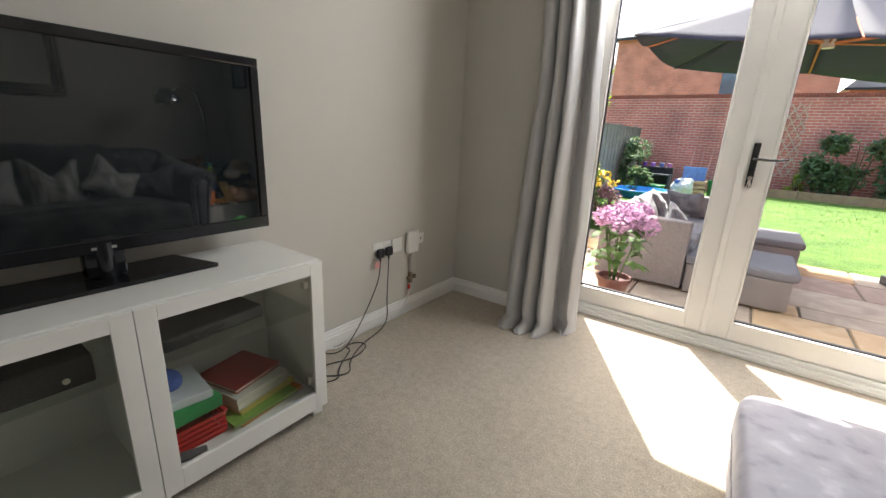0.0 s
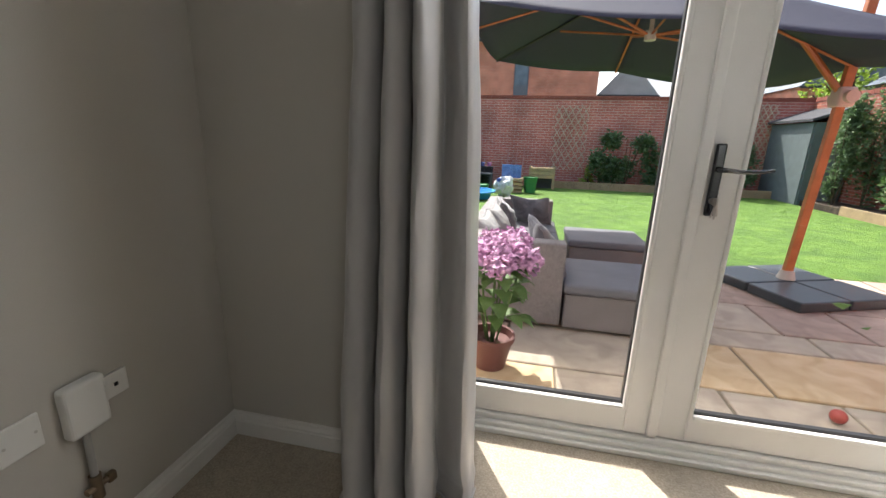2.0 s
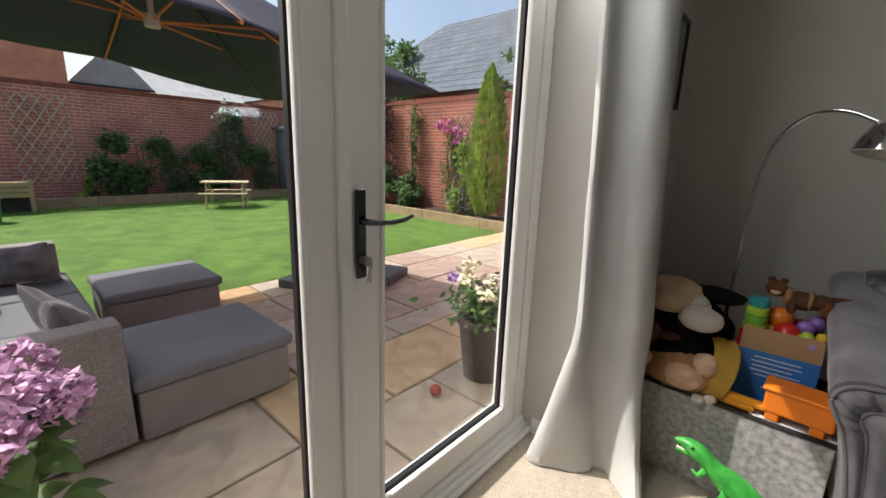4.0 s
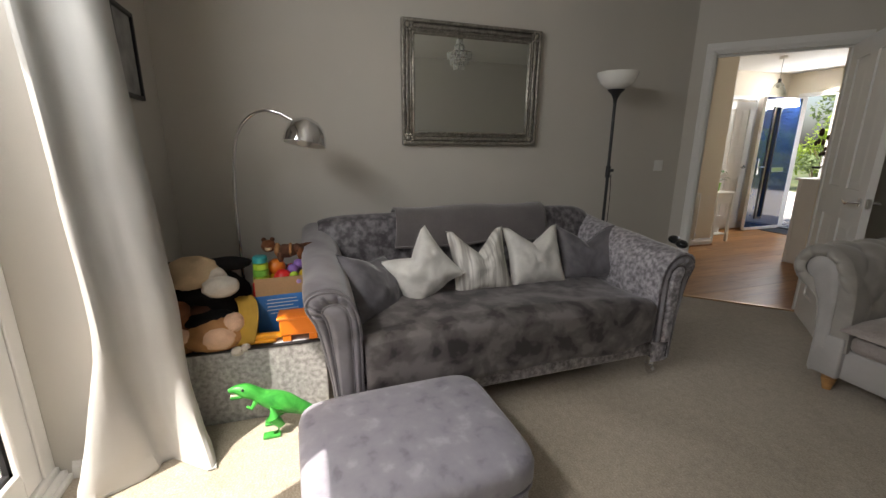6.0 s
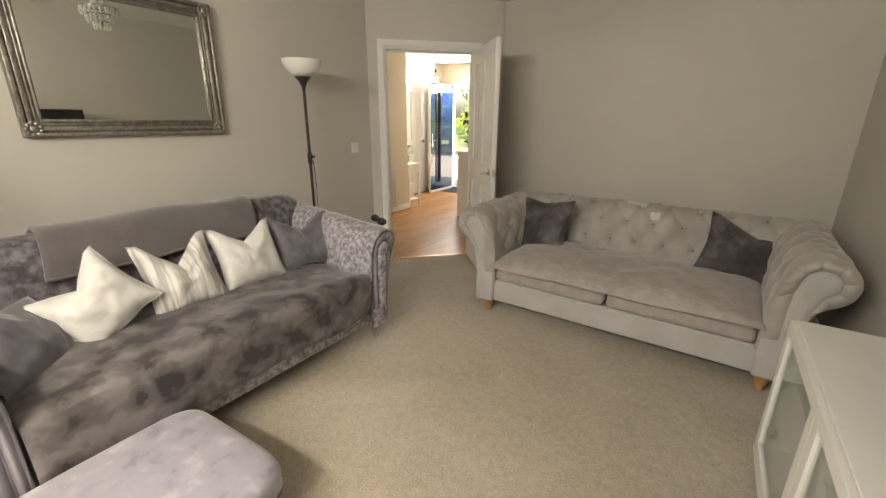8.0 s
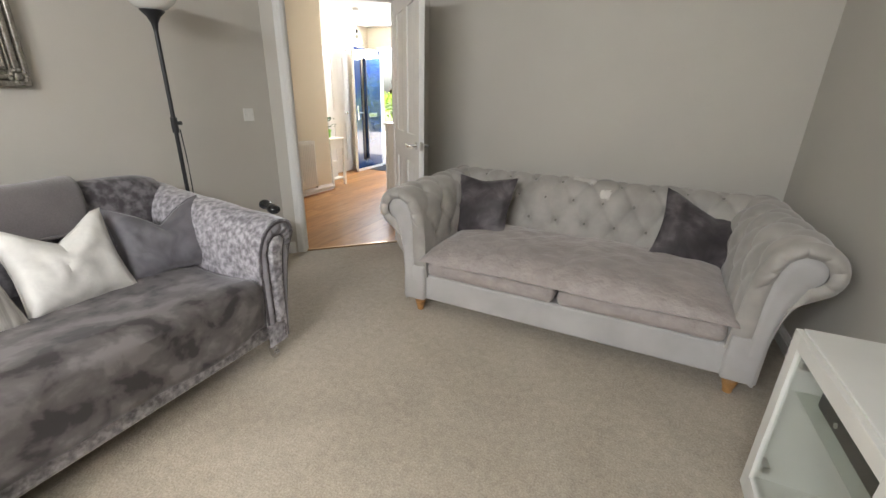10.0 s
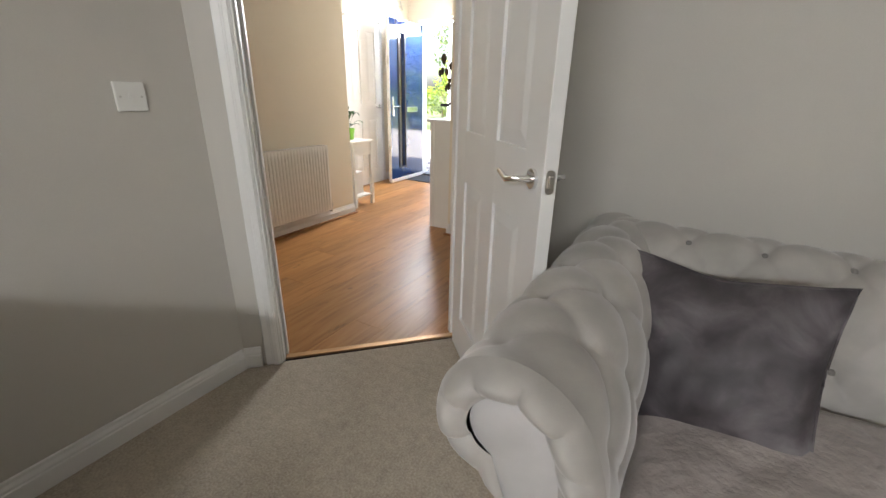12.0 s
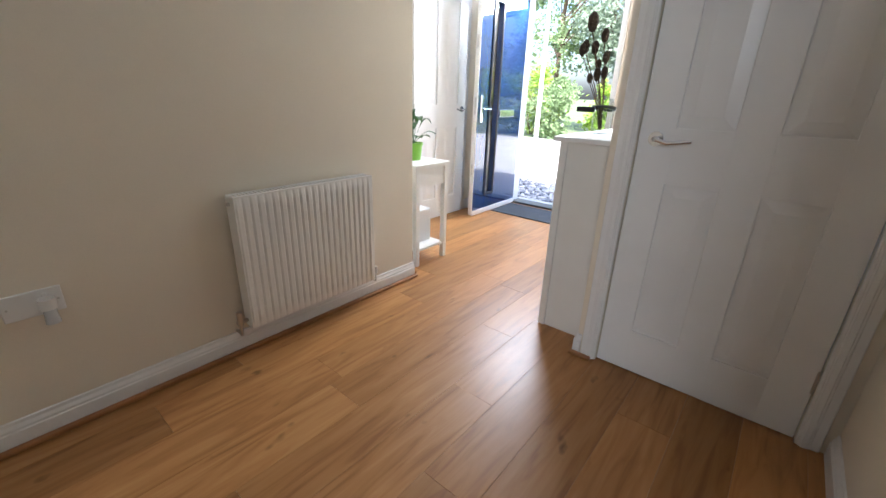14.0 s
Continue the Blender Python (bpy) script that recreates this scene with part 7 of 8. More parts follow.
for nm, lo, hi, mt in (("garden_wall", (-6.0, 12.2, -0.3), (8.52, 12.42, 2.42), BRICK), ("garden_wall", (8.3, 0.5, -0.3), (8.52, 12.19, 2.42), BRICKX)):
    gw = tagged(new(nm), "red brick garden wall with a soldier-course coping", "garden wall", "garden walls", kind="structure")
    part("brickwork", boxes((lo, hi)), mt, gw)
    along_x = hi[0] - lo[0] > 1
    n = int(((hi[0] - lo[0]) if along_x else (hi[1] - lo[1])) / 0.0755)
    bm = bmesh.new()
    for i in range(n):
        s = (lo[0] if along_x else lo[1]) + 0.0755 * i
        if along_x:
            box(bm, (s + 0.004, lo[1] - 0.012, 2.421), (s + 0.0715, hi[1] + 0.012, 2.525))
        else:
            box(bm, (lo[0] - 0.012, s + 0.004, 2.421), (hi[0] + 0.012, s + 0.0715, 2.525))
    part("coping", bm, COPE, gw, "bricks on edge along the top")

# fence on the left
FEN = mat("weathered_fence", (0.26, 0.23, 0.19), 0.9, var=0.2, scale=5, grain=0.2, gscale=60, bump=0.3, bscale=60)
fe = tagged(new("fence"), "weathered grey close-board fence", "fence", kind="structure")
for i in range(72):
    y = 0.5 + 0.16 * i
    part("board", boxes(((-1.36 + 0.012 * (i % 2), y, -0.2), (-1.34 + 0.012 * (i % 2), y + 0.17, 1.5))), FEN, fe)
for i in range(7):
    part("post", boxes(((-1.42, 0.5 + 1.83 * i, -0.2), (-1.365, 0.6 + 1.83 * i, 1.58))), FEN, fe)
part("capping", boxes(((-1.37, 0.5, 1.501), (-1.31, 12.1, 1.53))), FEN, fe)

# timber bed edging
SLEEP = mat("timber_edging", (0.34, 0.24, 0.14), 0.85, var=0.2, scale=6, grain=0.2, gscale=50, bump=0.3, bscale=50)
for i in range(4):
    o = thing("bed_edging", pose(0, 0, 0), "pale timber edging board of the flower bed", "bed edging", "bed edgings")
    part("board", boxes(((1.2 + 1.56 * i, 11.38, -0.2), (1.2 + 1.56 * i + 1.55, 11.44, 0.08)), bevel=0.006), SLEEP, o)
for i in range(4):
    o = thing("bed_edging", pose(0, 0, 0), "pale timber edging board of the flower bed", "bed edging", "bed edgings")
    part("board", boxes(((7.42, 2.6 + 1.56 * i, -0.2), (7.48, 2.6 + 1.56 * i + 1.55, 0.06)), bevel=0.006), SLEEP, o)
SOIL = ramp_mat("bed_soil", [(0.4, (0.035, 0.024, 0.016)), (0.7, (0.09, 0.065, 0.045))], 0.95, 9, 0.4, 6, bump=1.0, bscale=40, bdist=0.03)
struct("flower_bed", boxes(((1.2, 11.44, -0.2), (7.4, 12.19, 0.0)), ((7.48, 0.6, -0.2), (8.29, 12.19, 0.0))), SOIL, "dark soil of the flower beds")


def lattice(m, w, h, label):
    t = thing("trellis", m, label, "trellis", "trellises")
    TR = mat("pale_trellis", (0.55, 0.45, 0.34), 0.8, var=0.15, scale=8)
    n = 8
    for sg in (-1, 1):
        for i in range(-n, 2 * n):
            s = w / 5 * i
            pts = []
            for z in (0.0, h):
                pts.append((s + sg * z * 0.62, z))
            (xa, za), (xb, zb) = pts
            k0, k1 = 0.0, 1.0
            for lo, hi in ((0.0, w),):
                d = xb - xa
                t0, t1 = (lo - xa) / d, (hi - xa) / d
                t0, t1 = min(t0, t1), max(t0, t1)
                k0, k1 = max(k0, t0), min(k1, t1)
            if k1 - k0 > 0.03:
                p0 = Vector((xa + (xb - xa) * k0, -0.008 * (sg + 2), za + (zb - za) * k0))
                p1 = Vector((xa + (xb - xa) * k1, -0.008 * (sg + 2), za + (zb - za) * k1))
                bm = bmesh.new()
                cyl(bm, p0, p1, 0.012, n=4)
                part("slat", bm, TR, t)
    return t


lattice(pose(1.62, 12.185, 0.36), 0.98, 1.88, "pale timber diamond trellis on the brick wall")
lattice(pose(6.75, 12.185, 0.45), 0.75, 1.9, "pale timber diamond trellis behind shrubs")
lattice(pose(8.285, 5.75, 0.6, 0, 0, -90), 0.9, 1.5, "pale diamond trellis carrying pink flowers")


# ---- planting ----
def leaf_stuff(bm, spots, size, rnd, droop=0.3, ratio=0.55):
    for c in spots:
        a, b = rnd.uniform(0, 6.28), rnd.uniform(-0.9, 0.9)
        d = Vector((math.cos(a) * math.cos(b), math.sin(a) * math.cos(b), math.sin(b) - droop * 0.5)).normalized()
        sd = d.cross(Vector((rnd.uniform(-1, 1), rnd.uniform(-1, 1), 1))).normalized()
        s = size * rnd.uniform(0.6, 1.3)
        up = d.cross(sd) * s * 0.15
        p = Vector(c)
        v = [bm.verts.new(q) for q in (p, p + d * s * 0.5 + sd * s * ratio * 0.5 + up, p + d * s, p + d * s * 0.5 - sd * s * ratio * 0.5 + up)]
        bm.faces.new((v[0], v[1], v[2]))
        bm.faces.new((v[0], v[2], v[3]))


def foliage_mat(name, dark, light, rough=0.6):
    m = ramp_mat(name, [(0.34, dark), (0.66, light)], rough, 7, 0.3, 3)
    n, l = m.node_tree.nodes, m.node_tree.links
    p = n["Principled BSDF"]
    tr = n.new("ShaderNodeBsdfTranslucent")
    l.new(p.inputs["Base Color"].links[0].from_socket, tr.inputs[0])
    mx = n.new("ShaderNodeMixShader")
    mx.inputs[0].default_value = 0.4
    l.new(p.outputs[0], mx.inputs[1])
    l.new(tr.outputs[0], mx.inputs[2])
    l.new(mx.outputs[0], n["Material Output"].inputs[0])
    return m


F_DARK = foliage_mat("dark_leaf", (0.07, 0.12, 0.05), (0.16, 0.25, 0.11))
F_MID = foliage_mat("mid_leaf", (0.06, 0.12, 0.03), (0.14, 0.24, 0.07))
F_LIME = foliage_mat("lime_leaf", (0.17, 0.27, 0.025), (0.33, 0.45, 0.06))
F_SILVER = foliage_mat("silver_leaf", (0.10, 0.14, 0.09), (0.26, 0.31, 0.22))
# leaf colour bleached for the glaring sun and haze out front
F_SUNLIT = foliage_mat("sunlit_leaf", (0.13, 0.19, 0.08), (0.26, 0.34, 0.16))
F_PURPLE = foliage_mat("bronze_leaf", (0.045, 0.025, 0.028), (0.10, 0.05, 0.05))
BARK = mat("bark", (0.10, 0.07, 0.045), 0.95, var=0.3, scale=12, bump=0.6, bscale=50)


def shrub(name, x, y, z, rx, ry, h, leaf, size, n, label, category="shrub", seed=0, clumps=9, mats=None, point=0.0, stem=True):
    """A bush: stems, and leaves gathered in uneven clumps."""
    rnd = random.Random(seed)
    s = thing(name, pose(x, y, z), label, category)
    if stem:
        bm = bmesh.new()
        for i in range(5):
            a = rnd.uniform(0, 6.28)
            tube(bm, chaikin([(0.02 * math.cos(a), 0.02 * math.sin(a), -0.02), (rx * 0.25 * math.cos(a), ry * 0.25 * math.sin(a), h * 0.35), (rx * 0.55 * math.cos(a), ry * 0.55 * math.sin(a), h * 0.75)], 1), 0.018, 6, 0.005)
        part("trunk", bm, BARK, s)
    cl = []
    for i in range(clumps):
        a, r, t = rnd.uniform(0, 6.28), rnd.uniform(0, 0.75) ** 0.6, rnd.uniform(0.12, 0.92)
        k = (1 - point * t) * math.sin(math.pi * min(1, 0.25 + 0.75 * t)) ** 0.5 if point < 0.5 else (1 - t) ** 0.6
        cl.append((rx * r * k * math.cos(a), ry * r * k * math.sin(a), h * t, rnd.uniform(0.55, 1.0)))
    bm = bmesh.new()
    spots = []
    for i in range(n):
        cx, cy, cz, k = rnd.choice(cl)
        q = Vector((rnd.gauss(0, 1), rnd.gauss(0, 1), rnd.gauss(0, 1)))
        q = q.normalized() * abs(rnd.gauss(0.75, 0.25))
        kk = k * (0.42 if point < 0.5 else 0.3)
        spots.append((cx + q.x * rx * kk, cy + q.y * ry * kk, max(0.02, cz + q.z * h * kk * 0.55)))
    leaf_stuff(bm, spots, size, rnd)
    part("crown", bm, leaf, s)
    return s


def blooms(parent, pts, r, material, seed=0, petals=40, size=0.018):
    rnd = random.Random(seed)
    for x, y, z in pts:
        bm = bmesh.new()
        sp = []
        for i in range(petals):
            q = Vector((rnd.gauss(0, 1), rnd.gauss(0, 1), rnd.gauss(0, 1))).normalized() * r * rnd.uniform(0.75, 1.0)
            sp.append((x + q.x, y + q.y, z + q.z * 0.8))
        leaf_stuff(bm, sp, size, rnd, 0, 0.9)
        part("bloom", bm, material, parent, "")


shrub("shrub", 3.72, 11.7, 0, 1.0, 0.42, 1.75, F_DARK, 0.15, 2800, "grey-green shrub before the brick wall", seed=1)
shrub("shrub", 5.15, 11.75, 0, 0.6, 0.36, 1.2, F_DARK, 0.14, 1500, "dark green shrub before the brick wall", seed=2, clumps=12)
shrub("shrub", 5.8, 11.85, 0, 0.75, 0.32, 2.3, F_SILVER, 0.14, 1500, "tall silvery green shrub before the brick wall", seed=3, clumps=12)
shrub("shrub", 6.6, 11.7, 0, 0.6, 0.35, 1.3, F_DARK, 0.13, 1200, "dark green shrub beside the trellis", seed=4)
shrub("shrub", 2.7, 11.75, 0, 0.3, 0.2, 0.5, F_LIME, 0.09, 260, "yellow-flowered plant in the bed", seed=5, clumps=5)
shrub("shrub", 7.9, 7.9, 0, 0.45, 0.8, 1.0, F_MID, 0.12, 1300, "leafy green shrub in the side bed", seed=6)
shrub("shrub", 7.9, 6.7, 0, 0.4, 0.6, 0.8, F_MID, 0.12, 1000, "leafy green shrub in the side bed", seed=7)
shrub("climber", 8.15, 7.9, 0, 0.16, 0.55, 2.55, F_PURPLE, 0.10, 1300, "dark bronze climber on the brick wall", "climbing plant", seed=8, clumps=16)
shrub("climber", 8.15, 9.4, 0, 0.2, 0.8, 2.7, F_DARK, 0.10, 1700, "dark leafy climber on the brick wall", "climbing plant", seed=28, clumps=18)
shrub("climber", 8.15, 6.75, 0, 0.14, 0.22, 2.45, F_MID, 0.09, 700, "narrow climbing rose on the brick wall", "climbing plant", seed=9, clumps=14)
pk = shrub("climber", 8.12, 5.5, 0, 0.15, 0.4, 1.95, F_MID, 0.08, 600, "pink-flowered climber on the trellis", "climbing plant", seed=10, clumps=10)
PINK = mat("pink_petal", (0.62, 0.16, 0.40), 0.6, var=0.2, scale=20)
blooms(pk, [(-0.1, dy, z) for dy, z in ((0.2, 1.85), (0.35, 1.9), (0.05, 1.75), (-0.15, 1.8), (-0.3, 1.7), (0.1, 1.95), (-0.2, 1.55))], 0.09, PINK, 3, 36, 0.07)
shrub("shrub", 7.72, 9.6, 0, 0.4, 0.5, 2.3, F_DARK, 0.11, 2200, "tall dark green shrub before the shed", seed=41, clumps=18)
shrub("shrub", 7.85, 5.2, 0, 0.3, 0.6, 0.7, F_SILVER, 0.09, 700, "pale leafy perennials in the side bed", seed=11)
shrub("shrub", 7.8, 4.9, 0, 0.28, 0.3, 1.6, F_LIME, 0.10, 600, "yellow-green shrub beside the conifer", seed=12)


def conifer():
    c = thing("conifer", pose(7.85, 4.35, 0), "slim golden-green columnar conifer", "tree")
    bm = bmesh.new()
    cyl(bm, (0, 0, -0.05), (0, 0, 2.7), 0.05, 0.01)
    part("trunk", bm, BARK, c)
    rnd = random.Random(5)
    bm = bmesh.new()
    sp = []
    for i in range(4200):
        t = rnd.random()
        a = rnd.uniform(0, 6.28)
        r = 0.36 * min(1, 0.62 + t * 1.6) * (1 - t ** 5) * (0.86 + 0.14 * math.sin(5 * a + 9 * t)) * rnd.uniform(0.7, 1.05)
        sp.append((r * math.cos(a), r * math.sin(a), 0.05 + 2.85 * t))
    for p_ in sp:
        d = Vector((p_[0] * 0.6, p_[1] * 0.6, 0.35)).normalized()
        sd = d.cross(Vector((rnd.uniform(-1, 1), rnd.uniform(-1, 1), rnd.uniform(-1, 1)))).normalized()
        s = rnd.uniform(0.07, 0.13)
        q = Vector(p_)
        v = [bm.verts.new(x) for x in (q, q + d * s * 0.6 + sd * s * 0.22, q + d * s, q + d * s * 0.6 - sd * s * 0.22)]
        bm.faces.new(v)
    part("crown", bm, F_LIME, c)


conifer()
# climbers and flowers on the left
shrub("climber", -0.55, 3.9, P, 0.45, 0.7, 2.3, F_LIME, 0.12, 1300, "lime green leafy climber by the fence", "climbing plant", seed=13, clumps=16)
yl = shrub("shrub", -0.35, 4.3, P, 0.4, 0.5, 1.0, F_MID, 0.10, 800, "green border plant with yellow flowers", seed=14)
blooms(yl, [(0.1, -0.3, 0.85), (0.25, -0.2, 0.75), (-0.1, -0.4, 0.8), (0.3, 0.1, 0.6), (0.2, -0.4, 0.65)], 0.07, mat("yellow_petal", (0.75, 0.55, 0.03), 0.6), 4, 26, 0.06)
shrub("shrub", -0.1, 4.0, P, 0.35, 0.4, 0.6, foliage_mat("mauve_leaf", (0.18, 0.09, 0.12), (0.35, 0.2, 0.24)), 0.08, 600, "dusky pink perennial in the border", seed=15)
shrub("shrub", -1.0, 10.0, P, 0.45, 0.8, 1.3, F_DARK, 0.12, 1100, "dark ivy at the end of the fence", seed=16)
shrub("shrub", -0.6, 8.9, P, 0.5, 0.35, 0.6, F_MID, 0.12, 600, "leafy herbs by the play area", seed=17)


def hydrangea():
    h = thing("potted_hydrangea", pose(0.92, 0.98, P), "pink hydrangea in a terracotta coloured pot", "pot plant")
    POT = mat("brown_pot", (0.13, 0.05, 0.045), 0.5, var=0.1)
    bm = bmesh.new()
    lathe(bm, [(0, 0), (0.09, 0), (0.125, 0.17), (0.135, 0.17), (0.135, 0.2), (0.12, 0.2), (0.11, 0.16), (0, 0.16)], 28)
    part("pot", bm, POT, h, "brown plastic pot", True)
    rnd = random.Random(6)
    bm = bmesh.new()
    for i in range(8):
        a = rnd.uniform(0, 6.28)
        tube(bm, [(0.03 * math.cos(a), 0.03 * math.sin(a), 0.16), (0.13 * math.cos(a), 0.13 * math.sin(a), 0.6)], 0.006, 6)
    part("stems", bm, F_MID, h)
    for i in range(46):
        a, r, z = rnd.uniform(0, 6.28), rnd.uniform(0.04, 0.15), rnd.uniform(0.24, 0.62)
        d, sd, ln = Vector((math.cos(a), math.sin(a), 0)), Vector((-math.sin(a), math.cos(a), 0)), rnd.uniform(0.1, 0.16)
        bm = bmesh.new()
        sheet(bm, 6, 2, lambda u, v: d * (r + ln * u) + sd * 0.045 * math.sin(math.pi * min(1, u * 0.95 + 0.05)) * (2 * v - 1) + Vector((0, 0, z + 0.05 * math.sin(u * 2) - 0.07 * u * u)))
        part("leaf", bm, F_MID, h, smooth=True)
    HP = mat("hydrangea_petal", (0.55, 0.31, 0.49), 0.6, var=0.35, scale=16)
    blooms(h, [(0.03, -0.08, 0.73), (0.14, -0.04, 0.68), (-0.08, -0.06, 0.70), (0.1, 0.09, 0.74), (-0.03, 0.08, 0.72), (-0.15, 0.03, 0.66), (0.17, 0.06, 0.62), (0.02, -0.16, 0.66)], 0.085, HP, 8, 190, 0.034)


hydrangea()


def tub(x, y):
    h = thing("flower_tub", pose(x, y, P), "dark planter of pale mixed flowers", "pot plant")
    bm = bmesh.new()
    lathe(bm, [(0, 0), (0.13, 0), (0.17, 0.36), (0.185, 0.36), (0.185, 0.4), (0.165, 0.4), (0.15, 0.34), (0, 0.34)], 28)
    part("pot", bm, mat("slate_pot", (0.055, 0.035, 0.032), 0.6, var=0.1), h, "dark tall pot", True)
    rnd = random.Random(11)
    bm = bmesh.new()
    leaf_stuff(bm, [(rnd.gauss(0, 0.1), rnd.gauss(0, 0.1), rnd.uniform(0.38, 0.62)) for _ in range(420)], 0.07, rnd)
    part("foliage", bm, F_MID, h)
    blooms(h, [(rnd.gauss(0, 0.11), rnd.gauss(0, 0.11), rnd.uniform(0.6, 0.72)) for _ in range(9)], 0.05, mat("cream_petal", (0.68, 0.62, 0.42), 0.6), 5, 26, 0.04)
    blooms(h, [(rnd.gauss(0, 0.12), rnd.gauss(0, 0.12), rnd.uniform(0.58, 0.7)) for _ in range(5)], 0.045, mat("violet_petal", (0.3, 0.12, 0.45), 0.6), 6, 22, 0.035)


tub(3.02, 0.83)
bm = bmesh.new()
bmesh.ops.create_uvsphere(bm, u_segments=18, v_segments=12, radius=0.035)
o = new("toy_ball", finish("toy_ball", bm, mat("brick_red_rubber", (0.35, 0.06, 0.05), 0.5), True))
o.matrix_basis = pose(2.62, 0.88, P + 0.034)
tagged(o, "small red rubber ball on the patio", "toy ball")


# ---- garden furniture ----
RAT = mat("grey_rattan", (0.20, 0.18, 0.185), 0.65, var=0.1, scale=6, grain=0.35, gscale=160, bump=0.8, bscale=150, bdist=0.006)
SEATG = mat("slate_seat_cloth", (0.15, 0.15, 0.17), 0.85, var=0.08, scale=5, bump=0.15, bscale=14, bdist=0.01)
PALEG = mat("pale_grey_cloth", (0.36, 0.35, 0.35), 0.85, var=0.1, scale=6, bump=0.2, bscale=20, bdist=0.01)


gs = thing("garden_sofa", pose(0, 0, P), "grey rattan corner garden sofa with slate seat pads", "garden sofa")
part("backrest", boxes(((0.60, 1.56, 0.03), (0.76, 3.85, 0.62)), bevel=0.015), RAT, gs)
part("arm", boxes(((0.761, 1.56, 0.03), (1.345, 1.70, 0.62)), bevel=0.015), RAT, gs, "woven end panel")
part("arm", boxes(((0.761, 3.70, 0.03), (1.345, 3.84, 0.62)), bevel=0.015), RAT, gs, "woven end panel")
part("base", boxes(((0.761, 1.701, 0.03), (1.36, 3.699, 0.27)), bevel=0.01), RAT, gs)
for y0, y1 in ((1.71, 2.36), (2.37, 3.03), (3.04, 3.69)):
    part("seat_pad", boxes(((0.77, y0, 0.271), (1.38, y1, 0.39)), bevel=0.03, seg=3), SEATG, gs)
for x0, y0, lab in ((1.365, 1.56, "grey rattan footstool module with a slate pad"), (1.50, 2.95, "grey rattan stool with a slate pad on the patio")):
    s = thing("rattan_stool", pose(x0, y0, P), lab, "stool", "rattan stools")
    part("base", boxes(((0, 0, 0.02), (0.72, 0.68, 0.27)), bevel=0.012), RAT, s)
    part("seat_pad", boxes(((-0.015, -0.015, 0.271), (0.75, 0.70, 0.345)), bevel=0.025, seg=3), SEATG, s)
for i, (x, y, rz, mt, lab) in enumerate(((0.86, 2.05, 80, PALEG, "pale grey garden cushion"), (0.90, 2.5, 84, PALEG, "pale grey garden cushion"), (0.93, 3.05, 100, DKPIL, "dark grey garden cushion"), (1.12, 3.5, 160, DKPIL, "dark grey garden cushion"), (1.28, 2.0, 100, DKPIL, "dark grey cushion slipping off its end"))):
    pillow("cushion", pose(x, y, P + 0.385, -28, 0, rz), 0.45, 0.36, 0.16, mt, lab + " on the rattan sofa", 20 + i, 0.03, "garden cushions")


